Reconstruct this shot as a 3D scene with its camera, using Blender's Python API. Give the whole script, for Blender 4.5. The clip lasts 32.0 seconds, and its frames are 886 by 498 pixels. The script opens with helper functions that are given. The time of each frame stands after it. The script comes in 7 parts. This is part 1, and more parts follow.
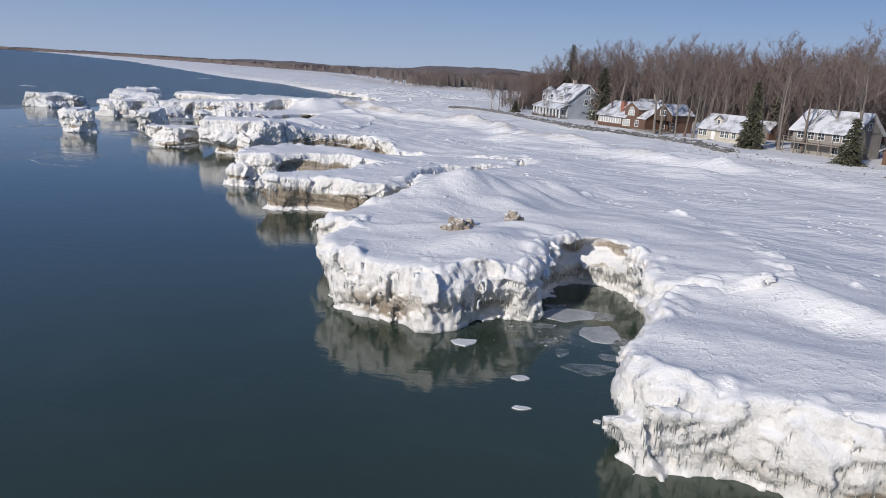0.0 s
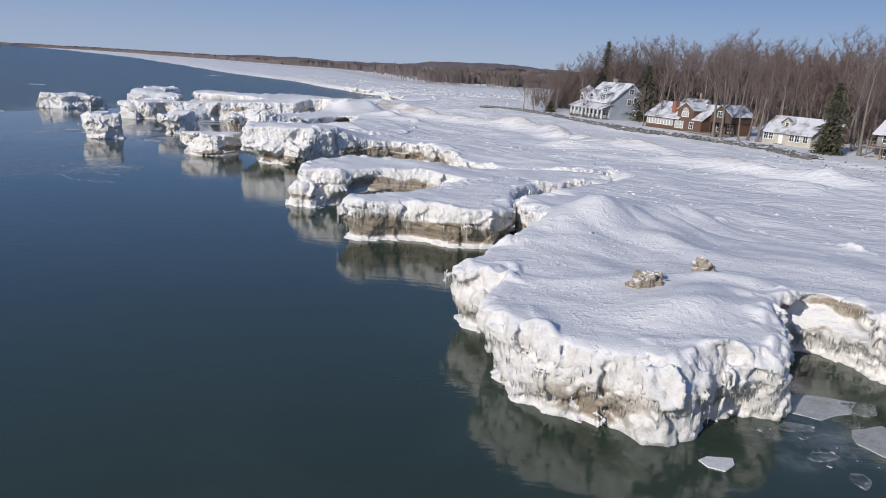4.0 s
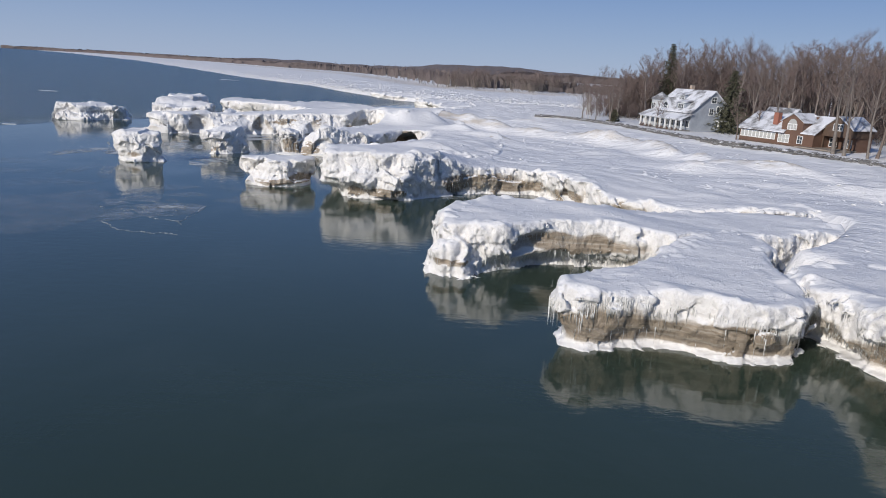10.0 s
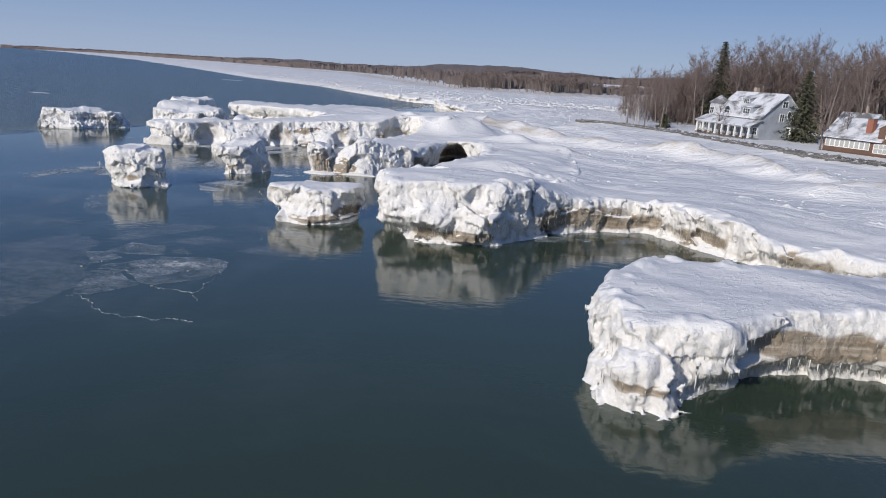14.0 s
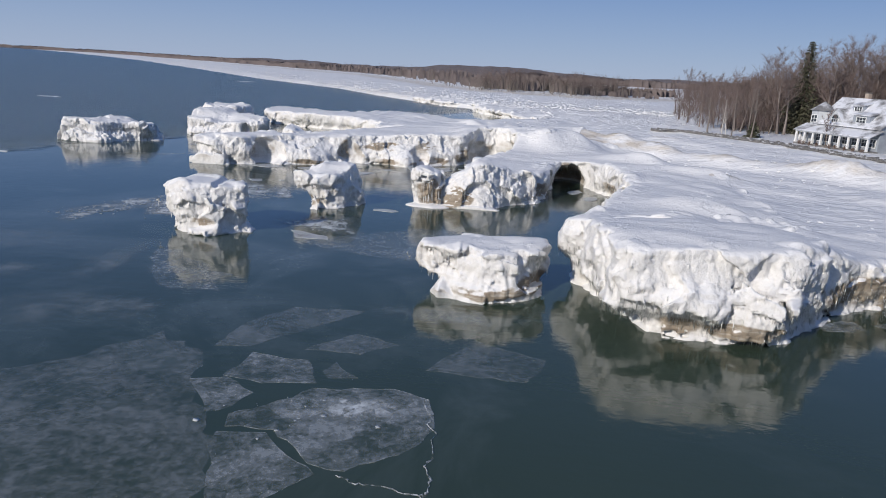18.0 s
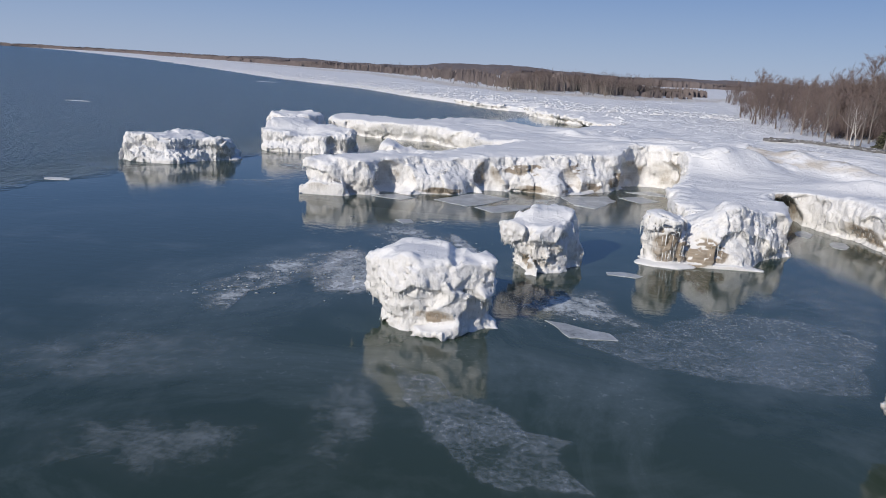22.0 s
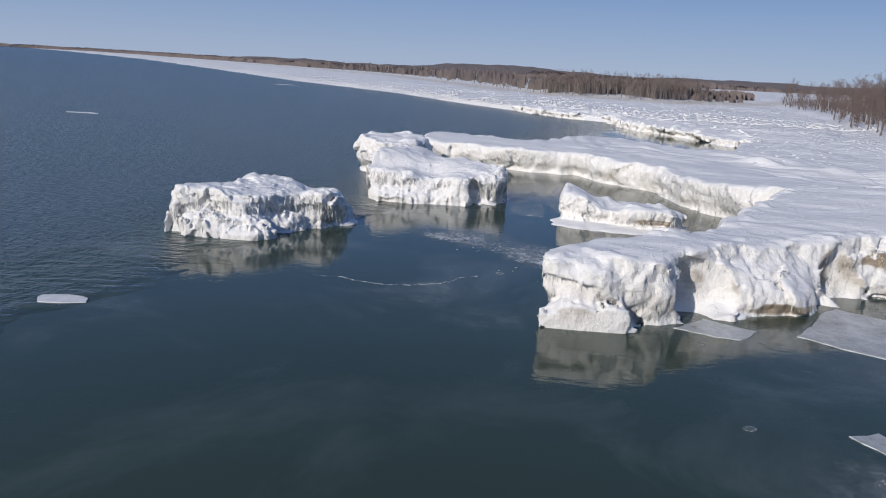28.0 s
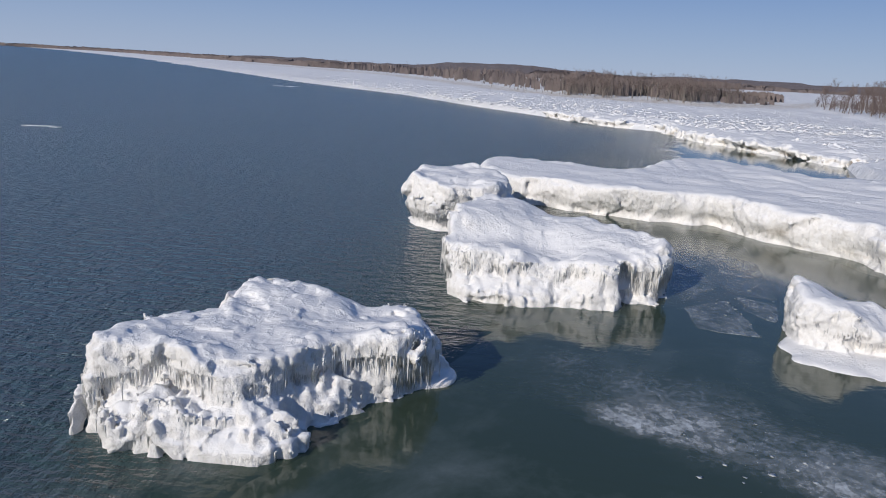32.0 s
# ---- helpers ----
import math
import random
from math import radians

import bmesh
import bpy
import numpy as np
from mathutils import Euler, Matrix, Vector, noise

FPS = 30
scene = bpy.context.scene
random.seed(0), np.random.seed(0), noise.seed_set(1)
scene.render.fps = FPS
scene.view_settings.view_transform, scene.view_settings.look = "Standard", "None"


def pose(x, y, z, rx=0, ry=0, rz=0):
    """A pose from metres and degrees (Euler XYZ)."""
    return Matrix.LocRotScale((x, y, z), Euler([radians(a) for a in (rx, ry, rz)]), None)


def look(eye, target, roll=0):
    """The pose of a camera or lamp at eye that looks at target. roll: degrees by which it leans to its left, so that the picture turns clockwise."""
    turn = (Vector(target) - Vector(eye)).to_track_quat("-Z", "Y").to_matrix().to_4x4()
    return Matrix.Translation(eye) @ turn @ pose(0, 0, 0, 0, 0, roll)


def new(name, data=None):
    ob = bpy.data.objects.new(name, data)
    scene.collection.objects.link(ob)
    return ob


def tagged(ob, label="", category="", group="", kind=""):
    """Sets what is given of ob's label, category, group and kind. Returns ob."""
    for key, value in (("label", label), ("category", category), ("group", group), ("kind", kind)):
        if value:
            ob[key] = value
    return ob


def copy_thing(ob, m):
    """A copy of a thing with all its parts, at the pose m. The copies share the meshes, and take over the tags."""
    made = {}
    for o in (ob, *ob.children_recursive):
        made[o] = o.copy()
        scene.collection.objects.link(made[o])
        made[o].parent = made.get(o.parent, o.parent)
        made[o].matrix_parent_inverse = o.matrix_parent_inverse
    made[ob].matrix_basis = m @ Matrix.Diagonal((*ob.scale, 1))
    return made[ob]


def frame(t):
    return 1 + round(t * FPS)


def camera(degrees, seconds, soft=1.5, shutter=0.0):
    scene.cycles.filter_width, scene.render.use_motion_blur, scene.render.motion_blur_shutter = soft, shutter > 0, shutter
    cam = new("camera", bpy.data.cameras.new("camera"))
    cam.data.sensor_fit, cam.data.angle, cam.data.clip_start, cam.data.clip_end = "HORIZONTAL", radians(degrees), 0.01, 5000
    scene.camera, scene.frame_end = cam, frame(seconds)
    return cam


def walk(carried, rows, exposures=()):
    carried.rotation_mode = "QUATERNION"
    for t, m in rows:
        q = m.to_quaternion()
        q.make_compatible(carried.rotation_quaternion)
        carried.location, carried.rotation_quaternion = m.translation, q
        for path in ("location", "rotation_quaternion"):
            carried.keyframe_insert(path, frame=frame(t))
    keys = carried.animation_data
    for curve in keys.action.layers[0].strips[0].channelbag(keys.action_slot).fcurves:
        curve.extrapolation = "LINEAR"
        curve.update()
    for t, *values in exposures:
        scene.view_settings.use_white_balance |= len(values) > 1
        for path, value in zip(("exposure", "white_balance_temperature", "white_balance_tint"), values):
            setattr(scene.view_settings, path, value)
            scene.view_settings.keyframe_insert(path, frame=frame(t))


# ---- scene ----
cam = camera(66.0, 32.0, soft=1.0)
PATH = [
    (0, (2.944, 2.023, 13.692), (2.826, 3.956, 13.191), 3.27),
    (0.5, (0.989, 2.570, 13.710), (0.871, 4.502, 13.208), 3.27),
    (1, (-0.751, 3.146, 13.745), (-0.870, 5.078, 13.242), 3.25),
    (1.5, (-2.271, 3.864, 13.770), (-2.390, 5.796, 13.263), 3.25),
    (2, (-3.588, 4.893, 13.814), (-3.706, 6.823, 13.305), 3.25),
    (2.5, (-4.677, 6.245, 13.847), (-4.797, 8.175, 13.337), 3.23),
    (3, (-5.602, 7.937, 13.869), (-5.722, 9.867, 13.357), 3.23),
    (3.5, (-6.422, 9.844, 13.903), (-6.542, 11.773, 13.390), 3.23),
    (5.5, (-9.226, 18.521, 13.980), (-9.350, 20.451, 13.471), 3.20),
    (6, (-10.152, 20.723, 14.025), (-10.277, 22.654, 13.519), 3.22),
    (6.5, (-11.341, 22.608, 14.050), (-11.466, 24.539, 13.546), 3.24),
    (7, (-12.797, 24.162, 14.100), (-12.923, 26.093, 13.598), 3.25),
    (7.5, (-14.505, 25.484, 14.144), (-14.632, 27.416, 13.644), 3.24),
    (8, (-16.337, 26.624, 14.110), (-16.463, 28.557, 13.611), 3.26),
    (8.5, (-18.163, 27.653, 14.022), (-18.290, 29.585, 13.523), 3.25),
    (9, (-19.910, 28.628, 13.927), (-20.037, 30.560, 13.427), 3.24),
    (9.5, (-21.501, 29.743, 13.849), (-21.628, 31.674, 13.345), 3.21),
    (10, (-22.842, 31.141, 13.807), (-22.969, 33.072, 13.301), 3.20),
    (10.5, (-24.005, 32.795, 13.799), (-24.134, 34.726, 13.292), 3.18),
    (11, (-25.045, 34.737, 13.777), (-25.173, 36.666, 13.268), 3.17),
    (11.5, (-26.030, 37.057, 13.784), (-26.158, 38.987, 13.273), 3.16),
    (12, (-26.985, 39.468, 13.793), (-27.113, 41.397, 13.281), 3.15),
    (12.5, (-28.023, 41.960, 13.795), (-28.152, 43.890, 13.284), 3.17),
    (13, (-29.276, 44.537, 13.759), (-29.404, 46.467, 13.249), 3.16),
    (13.5, (-30.699, 47.094, 13.683), (-30.828, 49.024, 13.175), 3.19),
    (14, (-32.291, 49.527, 13.576), (-32.419, 51.457, 13.069), 3.21),
    (14.5, (-34.075, 51.780, 13.447), (-34.203, 53.711, 12.943), 3.27),
    (16.5, (-42.329, 60.203, 13.229), (-42.454, 62.134, 12.725), 3.26),
    (17, (-44.322, 62.634, 13.206), (-44.447, 64.565, 12.701), 3.25),
    (17.5, (-46.158, 65.208, 13.197), (-46.284, 67.139, 12.690), 3.25),
    (18, (-47.982, 67.665, 13.214), (-48.107, 69.596, 12.709), 3.32),
    (18.5, (-50.161, 69.995, 13.186), (-50.286, 71.927, 12.684), 3.36),
    (19, (-52.562, 72.221, 13.155), (-52.686, 74.153, 12.656), 3.38),
    (19.5, (-55.200, 74.274, 13.124), (-55.323, 76.207, 12.626), 3.38),
    (20, (-57.978, 76.110, 13.081), (-58.100, 78.042, 12.580), 3.37),
    (20.5, (-60.717, 77.938, 13.059), (-60.838, 79.870, 12.555), 3.36),
    (21, (-63.270, 80.040, 13.044), (-63.390, 81.971, 12.537), 3.34),
    (21.5, (-65.493, 82.361, 13.033), (-65.614, 84.292, 12.524), 3.35),
    (22, (-67.533, 85.001, 13.067), (-67.653, 86.932, 12.557), 3.31),
    (22.5, (-69.337, 87.754, 13.054), (-69.456, 89.684, 12.543), 3.27),
    (23, (-70.914, 90.673, 13.011), (-71.034, 92.603, 12.500), 3.25),
    (23.5, (-72.326, 93.739, 12.984), (-72.445, 95.669, 12.471), 3.22),
    (24, (-73.771, 96.733, 12.947), (-73.891, 98.663, 12.435), 3.22),
    (24.5, (-75.339, 99.780, 12.926), (-75.459, 101.710, 12.417), 3.27),
    (25, (-77.208, 102.609, 12.883), (-77.327, 104.540, 12.377), 3.29),
    (25.5, (-79.309, 105.200, 12.859), (-79.428, 107.132, 12.354), 3.30),
    (26, (-81.511, 107.799, 12.803), (-81.631, 109.731, 12.297), 3.29),
    (26.5, (-83.809, 110.352, 12.763), (-83.929, 112.283, 12.258), 3.28),
    (28.5, (-91.549, 122.135, 12.661), (-91.666, 124.065, 12.151), 3.23),
    (29, (-92.951, 125.370, 12.679), (-93.067, 127.301, 12.170), 3.23),
    (29.5, (-94.183, 128.702, 12.720), (-94.298, 130.632, 12.210), 3.23),
    (30, (-95.313, 132.105, 12.735), (-95.428, 134.035, 12.223), 3.21),
    (30.5, (-96.334, 135.553, 12.773), (-96.449, 137.482, 12.261), 3.20),
    (31, (-97.364, 139.079, 12.794), (-97.479, 141.008, 12.281), 3.20),
    (31.5, (-98.451, 142.601, 12.860), (-98.565, 144.531, 12.347), 3.20),
    (32, (-99.678, 146.130, 12.908), (-99.792, 148.060, 12.396), 3.21),
]
walk(cam, [(t, look(eye, target, roll)) for t, eye, target, roll in PATH])

# ---- world, sun and sky ----
SUN_EL, SUN_AZ = radians(25.5), math.atan2(-0.60, -0.80)      # azimuth as atan2(x, y)
world = bpy.data.worlds.new("winter_sky")
scene.world = world
world.use_nodes = True
wn, wl = world.node_tree.nodes, world.node_tree.links
sky = wn.new("ShaderNodeTexSky")
sky.sky_type, sky.sun_disc = "NISHITA", False
sky.sun_elevation, sky.sun_rotation = SUN_EL, SUN_AZ
sky.air_density, sky.dust_density, sky.ozone_density = 1.0, 0.15, 4.0
# thin cold haze lies over the clear sky: paler at the horizon, bluer above
up = wn.new("ShaderNodeSeparateXYZ")
wl.new(wn.new("ShaderNodeTexCoord").outputs["Generated"], up.inputs[0])
haze = wn.new("ShaderNodeValToRGB")
for e, (p, c) in zip(haze.color_ramp.elements, ((0.0, (3.45, 4.4, 6.3, 1)), (0.55, (0.55, 1.15, 2.85, 1)))):
    e.position, e.color = p, c
e = haze.color_ramp.elements.new(0.16)
e.color = (1.25, 2.38, 5.1, 1)
wl.new(up.outputs[2], haze.inputs[0])
veil = wn.new("ShaderNodeMixRGB")
veil.inputs[0].default_value = 0.9
wl.new(sky.outputs[0], veil.inputs[1])
wl.new(haze.outputs[0], veil.inputs[2])
wl.new(veil.outputs[0], wn["Background"].inputs["Color"])
wn["Background"].inputs["Strength"].default_value = 0.103
sun = new("sun", bpy.data.lights.new("sun", "SUN"))
sun.data.energy, sun.data.angle, sun.data.color = 3.85, radians(0.6), (1.0, 0.937, 0.862)
sun_way = Vector((math.sin(SUN_AZ) * math.cos(SUN_EL), math.cos(SUN_AZ) * math.cos(SUN_EL), math.sin(SUN_EL)))
sun.matrix_world = look(sun_way * 50, (0, 0, 0))
scene.view_settings.exposure = -0.09


# ---- materials ----
def material(name, rough=0.7, metallic=0.0, specular=0.5):
    m = bpy.data.materials.new(name)
    m.use_nodes = True
    b = m.node_tree.nodes["Principled BSDF"]
    b.inputs["Roughness"].default_value = rough
    b.inputs["Metallic"].default_value = metallic
    b.inputs["Specular IOR Level"].default_value = specular
    return m, m.node_tree.nodes, m.node_tree.links, b


def noise_node(n, l, scale, detail=4.0, rough=0.55, coord=None, stretch=None, turn=0.0):
    t = n.new("ShaderNodeTexNoise")
    t.inputs["Scale"].default_value, t.inputs["Detail"].default_value = scale, detail
    t.inputs["Roughness"].default_value = rough
    if coord is None:
        coord = n.new("ShaderNodeNewGeometry").outputs["Position"]
    if stretch:
        mp = n.new("ShaderNodeMapping")
        mp.inputs["Scale"].default_value = stretch
        mp.inputs["Rotation"].default_value = (0, 0, turn)
        l.new(coord, mp.inputs["Vector"])
        coord = mp.outputs[0]
    l.new(coord, t.inputs["Vector"])
    return t.outputs["Fac"]


def ramp(n, l, fac, stops):
    r = n.new("ShaderNodeValToRGB")
    while len(r.color_ramp.elements) < len(stops):
        r.color_ramp.elements.new(0.5)
    for e, (p, c) in zip(r.color_ramp.elements, stops):
        e.position = p
        e.color = (*c, 1) if len(c) == 3 else (c[0], c[0], c[0], 1)
    l.new(fac, r.inputs[0])
    return r.outputs[0]


def mix(n, l, fac, a, b, kind="MIX"):
    m = n.new("ShaderNodeMixRGB")
    m.blend_type = kind
    for i, (socket, v) in enumerate(zip(m.inputs, (fac, a, b))):
        if isinstance(v, (int, float)):
            socket.default_value = v if i == 0 else (v, v, v, 1)
        elif isinstance(v, tuple):
            socket.default_value = (*v, 1)
        else:
            l.new(v, socket)
    return m.outputs[0]


def calc(n, l, op, a, b=0.0):
    m = n.new("ShaderNodeMath")
    m.operation = op
    for socket, v in zip(m.inputs, (a, b)):
        if isinstance(v, (int, float)):
            socket.default_value = v
        else:
            l.new(v, socket)
    return m.outputs[0]


def bump(n, l, b, height, strength=0.4, distance=0.1):
    k = n.new("ShaderNodeBump")
    k.inputs["Strength"].default_value, k.inputs["Distance"].default_value = strength, distance
    l.new(height, k.inputs["Height"])
    l.new(k.outputs[0], b.inputs["Normal"])


def plain(name, colour, rough=0.7, scale=2.0, spread=0.25, bumpy=0.15, metallic=0.0, per_object=0.0):
    """Paint, stone or wood: one colour with grain at two scales."""
    m, n, l, b = material(name, rough, metallic)
    lo = tuple(c * (1 - spread) for c in colour)
    hi = tuple(min(1, c * (1 + spread)) for c in colour)
    big = noise_node(n, l, scale, 3)
    fine = noise_node(n, l, scale * 14, 3)
    both = calc(n, l, "ADD", calc(n, l, "MULTIPLY", big, 0.6), calc(n, l, "MULTIPLY", fine, 0.4))
    col = ramp(n, l, both, [(0.3, lo), (0.7, hi)])
    if per_object:
        info = n.new("ShaderNodeObjectInfo")
        grey = ramp(n, l, info.outputs["Random"], [(0.0, (1 - per_object,)), (1.0, (1 + per_object,))])
        col = mix(n, l, 1.0, col, grey, "MULTIPLY")
    l.new(col, b.inputs["Base Color"])
    bump(n, l, b, fine, bumpy, 0.03)
    return m


def snow_material():
    m, n, l, b = material("wind_packed_snow", 0.62, 0, 0.3)
    big = noise_node(n, l, 0.12, 4)
    mid = noise_node(n, l, 0.55, 3, 0.5, stretch=(0.6, 1.3, 1.0), turn=0.46)
    fine = noise_node(n, l, 6.0, 5, 0.65)
    col = ramp(n, l, big, [(0.3, (0.78, 0.776, 0.774)), (0.7, (0.86, 0.85, 0.838))])
    att = n.new("ShaderNodeAttribute")
    att.attribute_name = "dirt"
    sand = calc(n, l, "MULTIPLY", att.outputs["Fac"], ramp(n, l, mid, [(0.35, (0.0,)), (0.6, (1.0,))]))
    col = mix(n, l, sand, col, (0.55, 0.47, 0.36))
    l.new(col, b.inputs["Base Color"])
    ridge = ramp(n, l, noise_node(n, l, 0.42, 5, 0.5, stretch=(0.7, 1.25, 1.0), turn=0.3), [(0.36, (0.0,)), (0.74, (1.0,))])
    crust = ramp(n, l, noise_node(n, l, 1.6, 4, 0.6), [(0.52, (0.0,)), (0.66, (1.0,))])
    h = calc(n, l, "ADD", calc(n, l, "ADD", calc(n, l, "MULTIPLY", mid, 0.7), ridge), calc(n, l, "ADD", calc(n, l, "MULTIPLY", crust, 0.18), calc(n, l, "MULTIPLY", fine, 0.09)))
    # jumbled ice fields are rough all over
    jag = n.new("ShaderNodeAttribute")
    jag.attribute_name = "jagged"
    cell = n.new("ShaderNodeTexVoronoi")
    cell.inputs["Scale"].default_value = 0.55
    l.new(n.new("ShaderNodeNewGeometry").outputs["Position"], cell.inputs["Vector"])
    blocks = calc(n, l, "ADD", cell.outputs["Distance"], calc(n, l, "MULTIPLY", noise_node(n, l, 0.35, 6, 0.7), 3.0))
    h = calc(n, l, "ADD", h, calc(n, l, "MULTIPLY", jag.outputs["Fac"], calc(n, l, "MULTIPLY", blocks, 2.0)))
    ripple = ramp(n, l, noise_node(n, l, 1.1, 4, 0.6, stretch=(0.5, 1.7, 1.0), turn=0.46), [(0.5, (0.0,)), (0.6, (1.0,))])
    h = calc(n, l, "ADD", h, calc(n, l, "MULTIPLY", ripple, 0.12))
    bump(n, l, b, h, 0.62, 0.28)
    return m


def ice_material():
    """Frozen spray: white knobs, grey clear ice in the hollows, brown where the face is sandy and where shade is
    painted into scooped hollows, snow on top.
    """
    m, n, l, b = material("spray_ice", 0.45, 0, 0.4)
    geo = n.new("ShaderNodeNewGeometry")
    sep = n.new("ShaderNodeSeparateXYZ")
    l.new(geo.outputs["Normal"], sep.inputs[0])
    big = noise_node(n, l, 0.5, 4)
    knob = noise_node(n, l, 2.6, 5, 0.6)
    rib = noise_node(n, l, 3.0, 4, 0.6, stretch=(1.6, 1.6, 0.22))
    layer = noise_node(n, l, 1.3, 4, 0.65, stretch=(0.25, 0.25, 3.2))
    white = ramp(n, l, knob, [(0.28, (0.75, 0.727, 0.695)), (0.54, (0.86, 0.842, 0.818))])
    grey = ramp(n, l, rib, [(0.35, (0.60, 0.56, 0.50)), (0.62, (0.80, 0.765, 0.71))])
    att = n.new("ShaderNodeAttribute")
    att.attribute_name = "dirt"
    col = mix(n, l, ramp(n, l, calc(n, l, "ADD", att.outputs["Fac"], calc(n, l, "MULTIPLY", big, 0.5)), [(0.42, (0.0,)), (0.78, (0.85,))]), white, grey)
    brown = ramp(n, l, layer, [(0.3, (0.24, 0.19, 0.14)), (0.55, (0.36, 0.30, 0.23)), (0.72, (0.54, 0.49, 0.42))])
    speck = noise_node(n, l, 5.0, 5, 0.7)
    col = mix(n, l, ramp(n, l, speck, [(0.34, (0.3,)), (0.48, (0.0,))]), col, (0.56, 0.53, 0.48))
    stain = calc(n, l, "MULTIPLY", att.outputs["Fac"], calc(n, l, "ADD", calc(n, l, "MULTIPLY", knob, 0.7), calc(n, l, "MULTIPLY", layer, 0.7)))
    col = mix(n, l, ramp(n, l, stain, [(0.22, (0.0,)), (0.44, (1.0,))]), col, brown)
    snow = ramp(n, l, sep.outputs[2], [(0.55, (0.0,)), (0.82, (1.0,))])
    col = mix(n, l, snow, col, (0.82, 0.812, 0.802))
    l.new(col, b.inputs["Base Color"])
    l.new(mix(n, l, snow, 0.38, 0.65), b.inputs["Roughness"])
    crag = n.new("ShaderNodeTexVoronoi")
    crag.inputs["Scale"].default_value = 1.0
    warp = n.new("ShaderNodeMixRGB")
    warp.blend_type = "ADD"
    warp.inputs[0].default_value = 1.0
    scaled = n.new("ShaderNodeVectorMath")
    scaled.operation = "MULTIPLY"
    scaled.inputs[1].default_value = (2.4, 2.4, 1.7)
    l.new(geo.outputs["Position"], scaled.inputs[0])
    l.new(scaled.outputs[0], warp.inputs[1])
    l.new(calc(n, l, "MULTIPLY", noise_node(n, l, 1.8, 3), 1.6), warp.inputs[2])
    l.new(warp.outputs[0], crag.inputs["Vector"])
    h = calc(n, l, "ADD", calc(n, l, "MULTIPLY", crag.outputs["Distance"], -0.75), calc(n, l, "MULTIPLY", knob, 0.7))
    h = calc(n, l, "ADD", h, calc(n, l, "ADD", calc(n, l, "MULTIPLY", noise_node(n, l, 9.0, 5, 0.75), 0.8), calc(n, l, "MULTIPLY", rib, 0.5)))
    ridge = ramp(n, l, noise_node(n, l, 0.42, 5, 0.5, stretch=(0.7, 1.25, 1.0), turn=0.3), [(0.36, (0.0,)), (0.74, (1.0,))])
    crust = ramp(n, l, noise_node(n, l, 1.6, 5, 0.65), [(0.52, (0.0,)), (0.66, (1.0,))])
    top = calc(n, l, "ADD", calc(n, l, "ADD", calc(n, l, "MULTIPLY", ridge, 0.8), calc(n, l, "MULTIPLY", noise_node(n, l, 6.0, 5, 0.7), 0.3)), calc(n, l, "MULTIPLY", crust, 0.3))
    bump(n, l, b, mix(n, l, snow, h, top), 0.85, 0.12)
    return m


